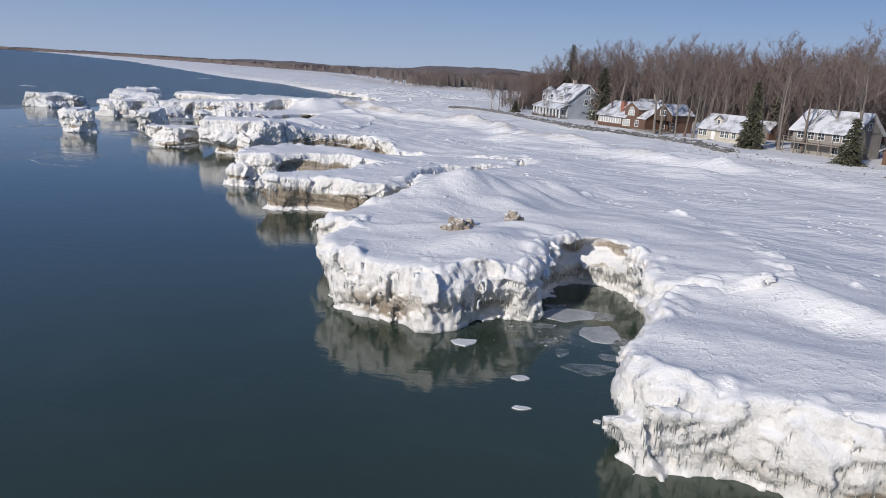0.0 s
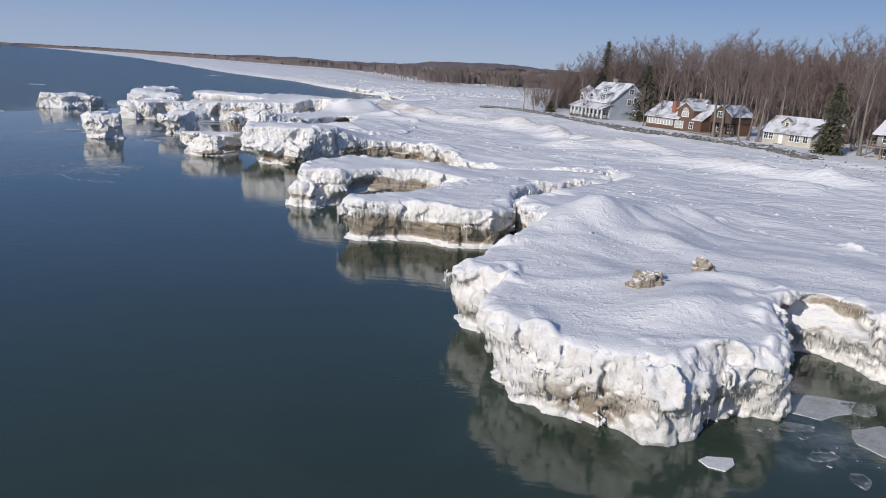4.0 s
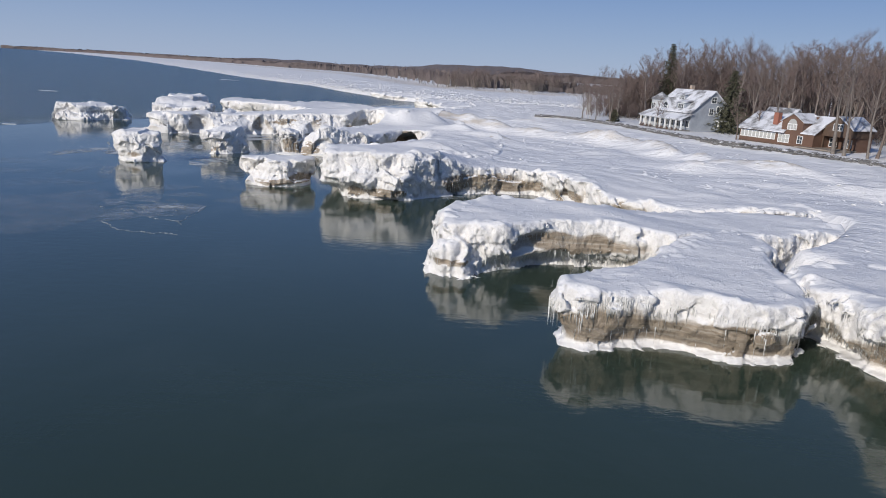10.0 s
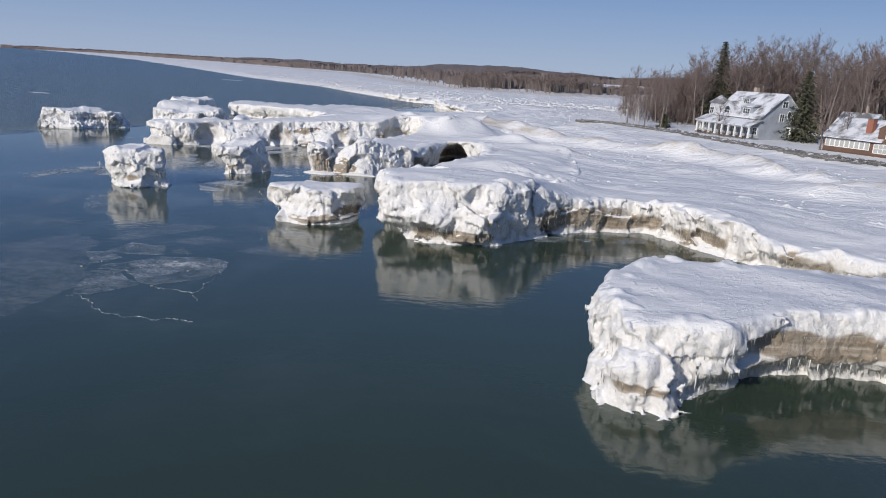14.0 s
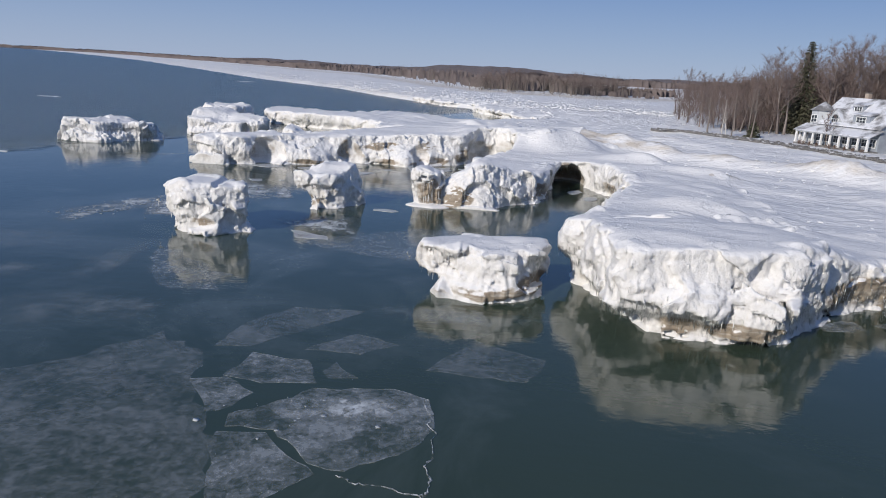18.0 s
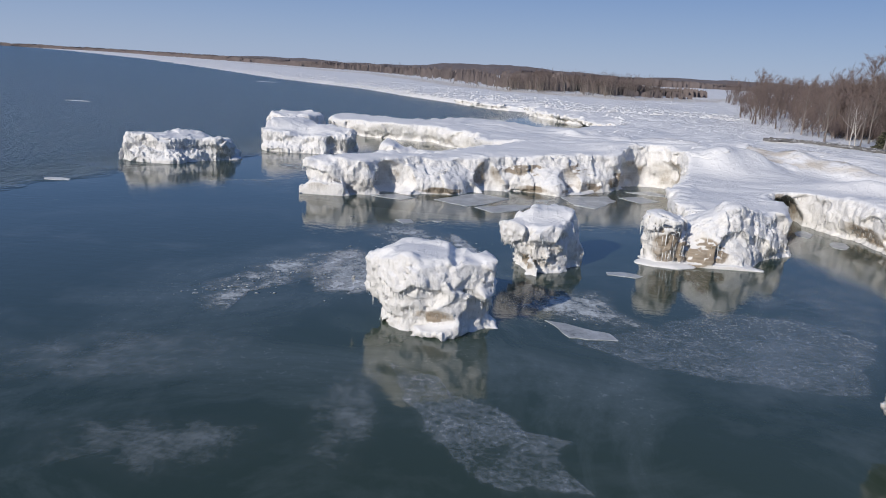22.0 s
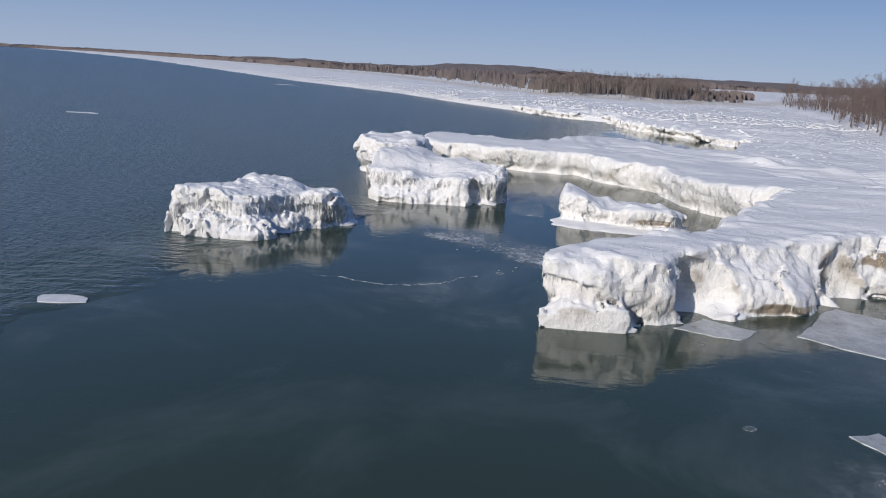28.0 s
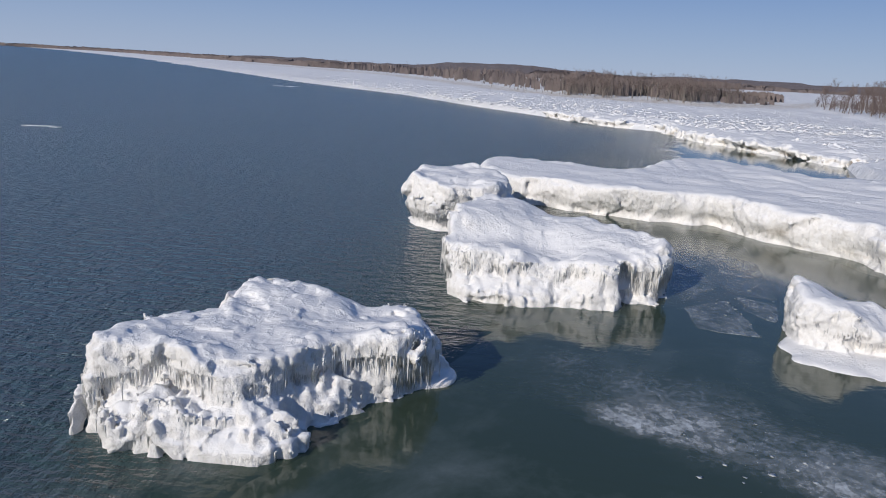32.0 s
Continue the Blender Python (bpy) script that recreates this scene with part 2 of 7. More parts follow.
def water_material():
    m, n, l, b = material("lake_water", 0.04, 0, 0.5)
    b.inputs["IOR"].default_value = 1.5
    big = noise_node(n, l, 0.03, 3)
    deep = ramp(n, l, big, [(0.3, (0.030, 0.048, 0.033)), (0.7, (0.043, 0.064, 0.043))])
    small = noise_node(n, l, 2.3, 4, 0.6, stretch=(1.0, 0.55, 1.0))
    swell = noise_node(n, l, 0.5, 2, 0.5, stretch=(1.0, 0.5, 1.0))
    # wisps of frazil drift on the calm water
    drift = n.new("ShaderNodeTexNoise")
    drift.inputs["Scale"].default_value, drift.inputs["Detail"].default_value = 0.11, 7.0
    drift.inputs["Roughness"].default_value, drift.inputs["Distortion"].default_value = 0.64, 0.6
    l.new(n.new("ShaderNodeNewGeometry").outputs["Position"], drift.inputs["Vector"])
    sep = n.new("ShaderNodeSeparateXYZ")
    l.new(n.new("ShaderNodeNewGeometry").outputs["Position"], sep.inputs[0])
    lee = calc(n, l, "ADD", calc(n, l, "MULTIPLY", sep.outputs[0], -0.7), calc(n, l, "MULTIPLY", sep.outputs[1], 0.72))
    shelter = ramp(n, l, calc(n, l, "MULTIPLY", calc(n, l, "ADD", lee, -84.0), 0.03), [(0.0, (0.12,)), (1.0, (1.0,))])
    wisp = ramp(n, l, drift.outputs["Fac"], [(0.50, (0.0,)), (0.60, (0.25,)), (0.72, (0.65,))])
    thin = ramp(n, l, noise_node(n, l, 0.04, 2), [(0.36, (0.3,)), (0.54, (1.0,))])
    deep = mix(n, l, calc(n, l, "MULTIPLY", calc(n, l, "MULTIPLY", wisp, thin), shelter), deep, (0.15, 0.18, 0.18))
    # frazil gathers in milky swirls among the stranded blocks, flecked with bits of ice
    milk = n.new("ShaderNodeTexNoise")
    milk.inputs["Scale"].default_value, milk.inputs["Detail"].default_value = 0.055, 8.0
    milk.inputs["Roughness"].default_value, milk.inputs["Distortion"].default_value = 0.66, 1.6
    l.new(n.new("ShaderNodeNewGeometry").outputs["Position"], milk.inputs["Vector"])
    ex = calc(n, l, "MULTIPLY", calc(n, l, "ADD", sep.outputs[0], 72.0), 0.046)
    ey = calc(n, l, "MULTIPLY", calc(n, l, "ADD", sep.outputs[1], -114.0), 0.04)
    round_ = calc(n, l, "SQRT", calc(n, l, "ADD", calc(n, l, "MULTIPLY", ex, ex), calc(n, l, "MULTIPLY", ey, ey)))
    round_ = calc(n, l, "ADD", round_, calc(n, l, "MULTIPLY", calc(n, l, "ADD", noise_node(n, l, 0.09, 5, 0.6), -0.5), 1.2))
    reach = ramp(n, l, round_, [(0.62, (1.0,)), (0.98, (0.0,))])
    swirl = calc(n, l, "MULTIPLY", ramp(n, l, milk.outputs["Fac"], [(0.46, (0.0,)), (0.56, (0.45,)), (0.70, (1.0,))]), reach)
    fleck = ramp(n, l, noise_node(n, l, 2.2, 6, 0.75), [(0.56, (0.0,)), (0.68, (1.0,))])
    deep = mix(n, l, calc(n, l, "MULTIPLY", swirl, 0.45), deep, (0.18, 0.22, 0.225))
    deep = mix(n, l, calc(n, l, "MULTIPLY", calc(n, l, "MULTIPLY", swirl, swirl), calc(n, l, "MULTIPLY", fleck, 0.5)), deep, (0.52, 0.56, 0.57))
    # open water past the bergs is ruffled by the wind, the bays behind them lie calm
    lee = calc(n, l, "ADD", calc(n, l, "MULTIPLY", sep.outputs[0], -0.85), calc(n, l, "MULTIPLY", sep.outputs[1], 0.3))
    lee = calc(n, l, "ADD", lee, calc(n, l, "MULTIPLY", noise_node(n, l, 0.05, 4), 14.0))
    wind = ramp(n, l, calc(n, l, "MULTIPLY", calc(n, l, "ADD", lee, -145.0), 0.06), [(0.0, (0.006,)), (1.0, (1.0,))])
    chop = noise_node(n, l, 1.7, 3, 0.55, stretch=(0.38, 1.0, 1.0), turn=0.12)
    h = calc(n, l, "MULTIPLY", calc(n, l, "ADD", calc(n, l, "ADD", small, calc(n, l, "MULTIPLY", chop, 1.5)), calc(n, l, "MULTIPLY", swell, 0.8)), wind)
    bump(n, l, b, h, 1.0, 1.15)
    l.new(mix(n, l, wind, 0.07, 0.2), b.inputs["Roughness"])
    l.new(mix(n, l, wind, deep, (0.030, 0.080, 0.122)), b.inputs["Base Color"])
    return m


SNOW, ICE, WATER = snow_material(), ice_material(), water_material()
BARK = plain("grey_brown_bark", (0.16, 0.125, 0.105), 0.9, 3.0, 0.35, 0.4)
TWIGS = plain("bare_twigs", (0.175, 0.132, 0.118), 0.9, 0.4, 0.35, 0.0)


# ---- small tools ----
def link(name, verts, faces, mat, parent=None, label="", smooth=False):
    me = bpy.data.meshes.new(name)
    if isinstance(verts, np.ndarray) and isinstance(faces, np.ndarray):
        k = faces.shape[1]
        me.vertices.add(len(verts))
        me.vertices.foreach_set("co", np.ascontiguousarray(verts, dtype=np.float32).ravel())
        me.loops.add(len(faces) * k)
        me.loops.foreach_set("vertex_index", np.ascontiguousarray(faces, dtype=np.int32).ravel())
        me.polygons.add(len(faces))
        me.polygons.foreach_set("loop_start", np.arange(0, len(faces) * k, k, dtype=np.int32))
        me.update(calc_edges=True)
    else:
        me.from_pydata([tuple(v) for v in verts], [], [tuple(f) for f in faces])
    if smooth:
        me.polygons.foreach_set("use_smooth", np.ones(len(me.polygons), dtype=bool))
    me.validate()
    me.materials.append(mat)
    ob = new(name, me)
    if parent is not None:
        ob.parent = parent
    if label:
        ob["label"] = label
    return ob


def part(name, bm, mat, parent, label=""):
    me = bpy.data.meshes.new(name)
    bm.to_mesh(me)
    bm.free()
    me.materials.append(mat)
    ob = new(name, me)
    ob.parent = parent
    if label:
        ob["label"] = label
    return ob


TABLE = np.random.RandomState(7).rand(32 * 32 * 32).astype(np.float32)


def vnoise(x, y, z):
    """Smooth lattice noise, -1 to 1, for arrays."""
    xi, yi, zi = np.floor(x), np.floor(y), np.floor(z)
    fx, fy, fz = x - xi, y - yi, z - zi
    xi, yi, zi = xi.astype(np.int32) & 31, yi.astype(np.int32) & 31, zi.astype(np.int32) & 31
    fx, fy, fz = (f * f * (3 - 2 * f) for f in (fx, fy, fz))
    x1, y1, z1 = (xi + 1) & 31, (yi + 1) & 31, (zi + 1) & 31
    at = lambda a, b, c: TABLE[(a * 32 + b) * 32 + c]
    lo = (at(xi, yi, zi) * (1 - fx) + at(x1, yi, zi) * fx) * (1 - fy) + (at(xi, y1, zi) * (1 - fx) + at(x1, y1, zi) * fx) * fy
    hi = (at(xi, yi, z1) * (1 - fx) + at(x1, yi, z1) * fx) * (1 - fy) + (at(xi, y1, z1) * (1 - fx) + at(x1, y1, z1) * fx) * fy
    return (lo * (1 - fz) + hi * fz) * 2 - 1


def facets(x, y, z, size, seed):
    """Broken faces of ice: every cell of a loose grid has a tilted plane of its own."""
    x, y, z = x / size, y / size, z / size
    xi, yi, zi = np.floor(x - 0.5), np.floor(y - 0.5), np.floor(z - 0.5)
    best, out = np.full(x.shape, 1e9), np.zeros(x.shape)
    k = int(seed * 7)
    for a in (0, 1):
        for b in (0, 1):
            for c in (0, 1):
                cx, cy, cz = xi + a, yi + b, zi + c
                key = (((cx.astype(np.int32) + k) & 31) * 32 + (cy.astype(np.int32) & 31)) * 32 + (cz.astype(np.int32) & 31)
                r1, r2, r3, r4 = TABLE[key], TABLE[(key * 7 + 311) & 32767], TABLE[(key * 13 + 77) & 32767], TABLE[(key * 29 + 1234) & 32767]
                dx, dy, dz = x - cx - 0.5 - 0.7 * (r1 - 0.5), y - cy - 0.5 - 0.7 * (r2 - 0.5), z - cz - 0.5 - 0.7 * (r3 - 0.5)
                d = dx * dx + dy * dy + dz * dz
                near = d < best
                best = np.where(near, d, best)
                out = np.where(near, (r4 - 0.5) * 0.5 + 1.3 * ((r2 - 0.5) * dx + (r3 - 0.5) * dy + (r1 - 0.5) * dz), out)
    return out * size


def step(a, b, x):
    t = np.clip((x - a) / (b - a), 0, 1)
    return t * t * (3 - 2 * t)


def rounded(points, cuts=4, closed=True):
    """A smooth curve (Catmull-Rom) through the points."""
    p = np.array(points, float)
    out, n = [], len(p)
    for i in range(n if closed else n - 1):
        a, b, c, d = (p[(i + k) % n] if closed else p[min(max(i + k, 0), n - 1)] for k in (-1, 0, 1, 2))
        for s in range(cuts):
            t = s / cuts
            out.append(0.5 * (2 * b + (c - a) * t + (2 * a - 5 * b + 4 * c - d) * t * t + (3 * b - a - 3 * c + d) * t ** 3))
    if not closed:
        out.append(p[-1])
    return np.array(out)


def inside_distance(poly, x, y):
    """Distance to the outline, plus inside, minus outside."""
    best = np.full(x.shape, 1e12)
    odd = np.zeros(x.shape, bool)
    q = np.roll(poly, -1, axis=0)
    for (ax, ay), (bx, by) in zip(poly, q):
        ex, ey = bx - ax, by - ay
        t = np.clip(((x - ax) * ex + (y - ay) * ey) / (ex * ex + ey * ey + 1e-12), 0, 1)
        best = np.minimum(best, (x - ax - t * ex) ** 2 + (y - ay - t * ey) ** 2)
        if ay != by:
            odd ^= ((ay > y) != (by > y)) & (x < (bx - ax) * (y - ay) / (by - ay) + ax)
    d = np.sqrt(best)
    return np.where(odd, d, -d)


# ---- the land: one sheet of snow from the shelf's inner edge to the horizon ----
NEAR_COAST = [(500, -60), (60, 17), (23.95, 24.86), (14.46, 27.78), (12.95, 33.74), (16.92, 38.71), (17.88, 46.66), (11.86, 51.65), (5.88, 49.67), (1.94, 43.71), (-2.52, 41.73), (-3.55, 45.73),
              (-4.08, 50.73), (0.38, 59.7), (0.92, 71.74), (-2, 79.81), (4.02, 85.87), (8.07, 91.96), (7.14, 99.07), (-3.96, 101.92), (-13.23, 112.62), (-24.42, 114.78), (-34.35, 107.27), (-37.4, 112.22),
              (-34.5, 123.14), (-30.56, 136.12), (-29.49, 149.28), (-33.32, 159.62), (-39.11, 169.11)]
MID_COAST = [(-36.93, 177.47), (-51.47, 180.79), (-60.47, 183.55), (-61.36, 189.03), (-63.21, 202.76), (-71.74, 206.69), (-80.18, 214.57), (-88.52, 217.2), (-90.56, 224.24), (-81.21, 219.63), (-72.67, 233.96),
             (-66.15, 245), (-58.57, 235), (-49.74, 236), (-37.52, 270), (-48.29, 292), (-56, 328)]
FAR_COAST = [(-66, 334), (-82, 362), (-104, 398), (-140, 466), (-178, 515), (-222, 572), (-326, 740), (-700, 1330), (-1600, 2560), (-2700, 3950), (-5200, 7200), (-5200, 9000), (9000, 9000), (9000, -60)]
COAST = np.array(NEAR_COAST + MID_COAST + FAR_COAST, float)
SHORE_WALL = np.array([(-11.5, 231.2), (0.2, 226.0), (11.8, 201.2), (20.2, 178.5), (30.8, 159.5), (37.1, 151.6), (42.9, 142.1), (46.0, 129.9), (60.3, 116.2), (80.3, 101.5), (127.8, 61.4), (900, -40), (900, 3000), (300, 1500), (110, 640), (70.8, 525.6), (49.7, 432.7), (23.4, 333.6), (11.8, 274.5), (1.2, 247.1)], float)
POINT = np.array([(50, 548), (5, 505), (-21, 520), (-52, 524), (-84, 580), (-212, 960), (-760, 1720), (-1650, 2900), (-2700, 4250), (-4000, 7700), (4000, 8000), (900, 1800), (140, 640)], float)
RIMS = [(15.95, 29.77, 3.6), (0, 41, 3.4), (9.88, 49.66, 3.4), (-7.04, 48.74, 3.3), (-2.1, 61.72, 3.3), (-8.01, 71.76, 3.2), (-19.97, 81.67, 3.7), (-1.96, 87.86, 3.0), (-5.98, 98.87, 2.2), (-18.27, 109.51, 3.0),
        (-34.33, 106.28, 4.95), (-38.45, 121.19, 3.5), (-33.47, 144.29, 3.4), (-45.2, 157.0, 2.9), (-46.0, 143.0, 2.95), (-47.5, 172.5, 4.9), (-58.1, 167.2, 3.95), (-66.5, 164.0, 3.8), (-74.0, 160.6, 3.45), (-84.51, 154.5, 3.5), (-71.77, 201.55, 3.0), (-96.72, 222.78, 2.55), (-58.57, 236, 2.2), (-41.81, 274, 1.4)]
MOUNDS = [(2.4, 45.2, 3.4, 1.1, 0.55, 0.7), (5.6, 48.6, 3.0, 1.0, 0.6, 0.5), (-1.6, 44.6, 3.0, 0.9, 0.35, 0.2), (7.2, 45.8, 2.2, 1.2, 0.5, 1.2), (3.6, 42.6, 2.6, 0.8, 0.35, 0.3),
          (-28.15, 174.96, 15, 3.0, 1.7, -0.05), (-14.48, 169.33, 9, 2.6, 1.6, -0.5), (-38.14, 168.03, 6, 3, 1.4, 0.5), (-3.74, 163.1, 6, 2.4, 1.5, -0.7), (0, 157, 6, 2.2, 1.6, -0.9), (4.6, 151.77, 5, 2.0, 1.5, -0.9), (7.96, 143.27, 6, 2.0, 1.3, -0.8),
          (6.08, 131.3, 5, 2.2, 1.4, -0.3), (12.32, 130.62, 6, 1.9, 1.5, -0.3), (17.5, 129.81, 6, 2.0, 1.3, -0.6), (20.42, 115.53, 6, 2.2, 1.2, -0.6), (28.34, 112.38, 8, 2.4, 1.4, -0.8), (28.99, 97.91, 7, 2.4, 0.9, -0.5), (36.02, 102.96, 7, 2.6, 1.1, -0.6),
          (0.88, 60.7, 7, 4.5, 1.6, 0.9), (8.85, 70.69, 15, 2.4, 0.9, 0.75), (-30.52, 122.13, 5, 2.2, 0.9, -0.3), (-22.62, 147.09, 8, 2.2, 1.0, -0.4), (-28.41, 157.43, 7, 2.2, 1.0, -0.2), (44.96, 99.87, 10, 3, 1.1, -0.6),
          (-13.66, 200.73, 14, 3.5, 1.1, -0.5), (-35.9, 208.34, 12, 3.5, 1.1, -0.3), (-46.79, 194.89, 9, 2.5, 0.9, 0.1), (-53.26, 215.98, 9, 2.5, 0.9, 0.2), (16.93, 35.73, 10, 1.6, 0.8, -0.75)]


def snow_level(x, y, d):
    """Height of the snow: high at the rim of the shelf, low behind it, ridged, level with the lawns past the stone wall."""
    w = sum(1.0 / ((x - a) ** 2 + (y - b) ** 2 + 9.0) ** 2 for a, b, _ in RIMS)
    rim = sum(h / ((x - a) ** 2 + (y - b) ** 2 + 9.0) ** 2 for a, b, h in RIMS) / w
    far = step(225, 300, y)
    base = 2.1 * (1 - far) + 1.5 * far
    inland = np.maximum(d, 0)
    z = base + (rim * (1 - far) + 1.5 * far - base) * np.exp(-(inland / 9.0) ** 2)
    for a, b, lx, ly, h, turn in MOUNDS:
        u, v = (x - a) * math.cos(turn) + (y - b) * math.sin(turn), -(x - a) * math.sin(turn) + (y - b) * math.cos(turn)
        bend = 2.0 * vnoise(u * 0.13 + a, v * 0 + b, v * 0)
        z = z + 1.3 * h * np.exp(-(u / lx) ** 2 - ((v + bend) / ly) ** 2) * (0.75 + 0.5 * vnoise(u * 0.3, v * 0.3, v * 0 + a))
    rough = step(200, 260, y) * (1 - step(900, 1500, y))
    u, v = x * 0.9 - y * 0.44, x * 0.44 + y * 0.9
    z = z + 0.22 * vnoise(x * 0.09, y * 0.07, x * 0) + 0.12 * vnoise(u * 0.12, v * 0.28, x * 0 + 6) + 0.07 * vnoise(u * 0.4, v * 0.7, x * 0 + 8)
    z = z + 0.42 * np.maximum(vnoise(u * 0.13 + 3, v * 0.3, x * 0 + 11) - 0.1, 0) * step(1.0, 7.0, inland) + 0.16 * (np.abs(vnoise(u * 0.24, v * 0.42, x * 0 + 13)) - 0.25) * step(0.0, 4.0, inland)
    z = z + rough * (0.35 * np.abs(vnoise(x * 0.35, y * 0.2, x * 0 + 5)) + 0.55 * np.maximum(vnoise(x * 0.09, y * 0.05, x * 0 + 9), 0))
    wall = inside_distance(SHORE_WALL, x, y)
    lawn = 2.65 + 0.12 * vnoise(x * 0.1, y * 0.1, x * 0 + 2)
    t = step(-2.5, 1.2, wall)
    z = z * (1 - t) + lawn * t
    p = inside_distance(POINT, x, y)
    z = z + step(-12, 25, p) * 1.6
    return z


def spread(lo, hi, h, far, grow=1.16):
    mid = list(np.arange(lo, hi + h, h))
    s, up, down = h, [mid[-1]], [mid[0]]
    while up[-1] < far[1]:
        s *= grow
        up.append(up[-1] + s)
    s = h
    while down[-1] > far[0]:
        s *= grow
        down.append(down[-1] - s)
    return np.array(down[:0:-1] + mid + up[1:])


def build_ground():
    xs, ys = spread(-112, 75, 1.1, (-5600, 5200), 1.06), spread(10, 300, 1.1, (-80, 8600), 1.04)
    x, y = np.meshgrid(xs, ys, indexing="ij")
    d = inside_distance(COAST, x, y)
    z = snow_level(x, y, d)
    size = np.maximum(np.gradient(xs)[:, None], np.gradient(ys)[None, :])
    t = np.where(size < 1.4, step(-1.1, 0.8, d), step(-0.6, 0.35, d / size))
    z = z * t - 2.5 * (1 - t)
    nx, ny = x.shape
    i = np.arange(nx * ny).reshape(nx, ny)
    faces = np.stack([i[:-1, :-1], i[1:, :-1], i[1:, 1:], i[:-1, 1:]], -1).reshape(-1, 4)
    ob = link("ground", np.stack([x, y, z], -1).reshape(-1, 3), faces, SNOW, smooth=True)
    dirt = np.zeros(nx * ny, np.float32)
    xr, yr, zr = x.ravel(), y.ravel(), z.ravel()
    dirt += 0.75 * (step(3.0, 3.9, zr) * (yr > 110) * (yr < 225) * (zr < 6))
    p = inside_distance(POINT, xr, yr)
    dirt += 0.9 * (step(-25, -6, p) * (1 - step(0, 15, p)) * (yr < 1500))
    at = ob.data.attributes.new("dirt", "FLOAT", "POINT")
    at.data.foreach_set("value", np.clip(dirt, 0, 1).astype(np.float32))
    jagged = step(195, 240, yr + 0.5 * xr + 30 * vnoise(xr * 0.02, yr * 0.02, xr * 0)) * (0.35 + 0.65 * step(-0.3, 0.3, vnoise(xr * 0.03 + 9, yr * 0.03, xr * 0)))
    ob.data.attributes.new("jagged", "FLOAT", "POINT").data.foreach_set("value", jagged.astype(np.float32))
    tagged(ob, "wind-packed snow over shelf ice, sand showing on its ridges", "ground", kind="structure")
    return ob


build_ground()

# the lake
lake = link("water", [(-9000, -3000, 0), (3000, -3000, 0), (3000, 9500, 0), (-9000, 9500, 0)], [(0, 1, 2, 3)], WATER)
tagged(lake, "dark green-blue lake water, calm in the bays", "water", kind="structure")


# ---- ice masses, carved as solids ----
def nets(F, origin, h):
    """The skin of the solid where F < 0, by surface nets."""
    S = F < 0
    n0, n1, n2 = (s - 1 for s in F.shape)
    count = sum(S[a:a + n0, b:b + n1, c:c + n2].astype(np.int8) for a in (0, 1) for b in (0, 1) for c in (0, 1))
    active = (count > 0) & (count < 8)
    cells = np.argwhere(active)
    vid = np.full(active.shape, -1, np.int64)
    vid[active] = np.arange(len(cells))
    corner = [(a, b, c) for a in (0, 1) for b in (0, 1) for c in (0, 1)]
    val = {o: F[cells[:, 0] + o[0], cells[:, 1] + o[1], cells[:, 2] + o[2]] for o in corner}
    acc, num = np.zeros((len(cells), 3)), np.zeros(len(cells))
    for o in corner:
        for ax in range(3):
            if o[ax] == 0:
                o2 = tuple(v + (k == ax) for k, v in enumerate(o))
                va, vb = val[o], val[o2]
                cross = (va < 0) != (vb < 0)
                t = np.where(cross, va / np.where(cross, va - vb, 1), 0)
                place = np.array(o, float)[None, :].repeat(len(cells), 0)
                place[:, ax] += t
                acc += place * cross[:, None]
                num += cross
    verts = origin + (cells + acc / num[:, None]) * h
    faces = []
    for ax in range(3):
        u, v = (ax + 1) % 3, (ax + 2) % 3
        lo, hi = [slice(None)] * 3, [slice(None)] * 3
        lo[ax], hi[ax] = slice(0, -1), slice(1, None)
        change = S[tuple(lo)] != S[tuple(hi)]
        e = np.argwhere(change)
        ok = (e[:, u] > 0) & (e[:, v] > 0) & (e[:, u] < F.shape[u] - 1) & (e[:, v] < F.shape[v] - 1)
        e = e[ok]
        first = S[e[:, 0], e[:, 1], e[:, 2]]
        ids = []
        for du, dv in ((-1, -1), (0, -1), (0, 0), (-1, 0)):
            c = e.copy()
            c[:, u] += du
            c[:, v] += dv
            ids.append(vid[c[:, 0], c[:, 1], c[:, 2]])
        q = np.stack(ids, -1)
        q[~first] = q[~first][:, ::-1]
        faces.append(q)
    return verts, np.concatenate(faces)


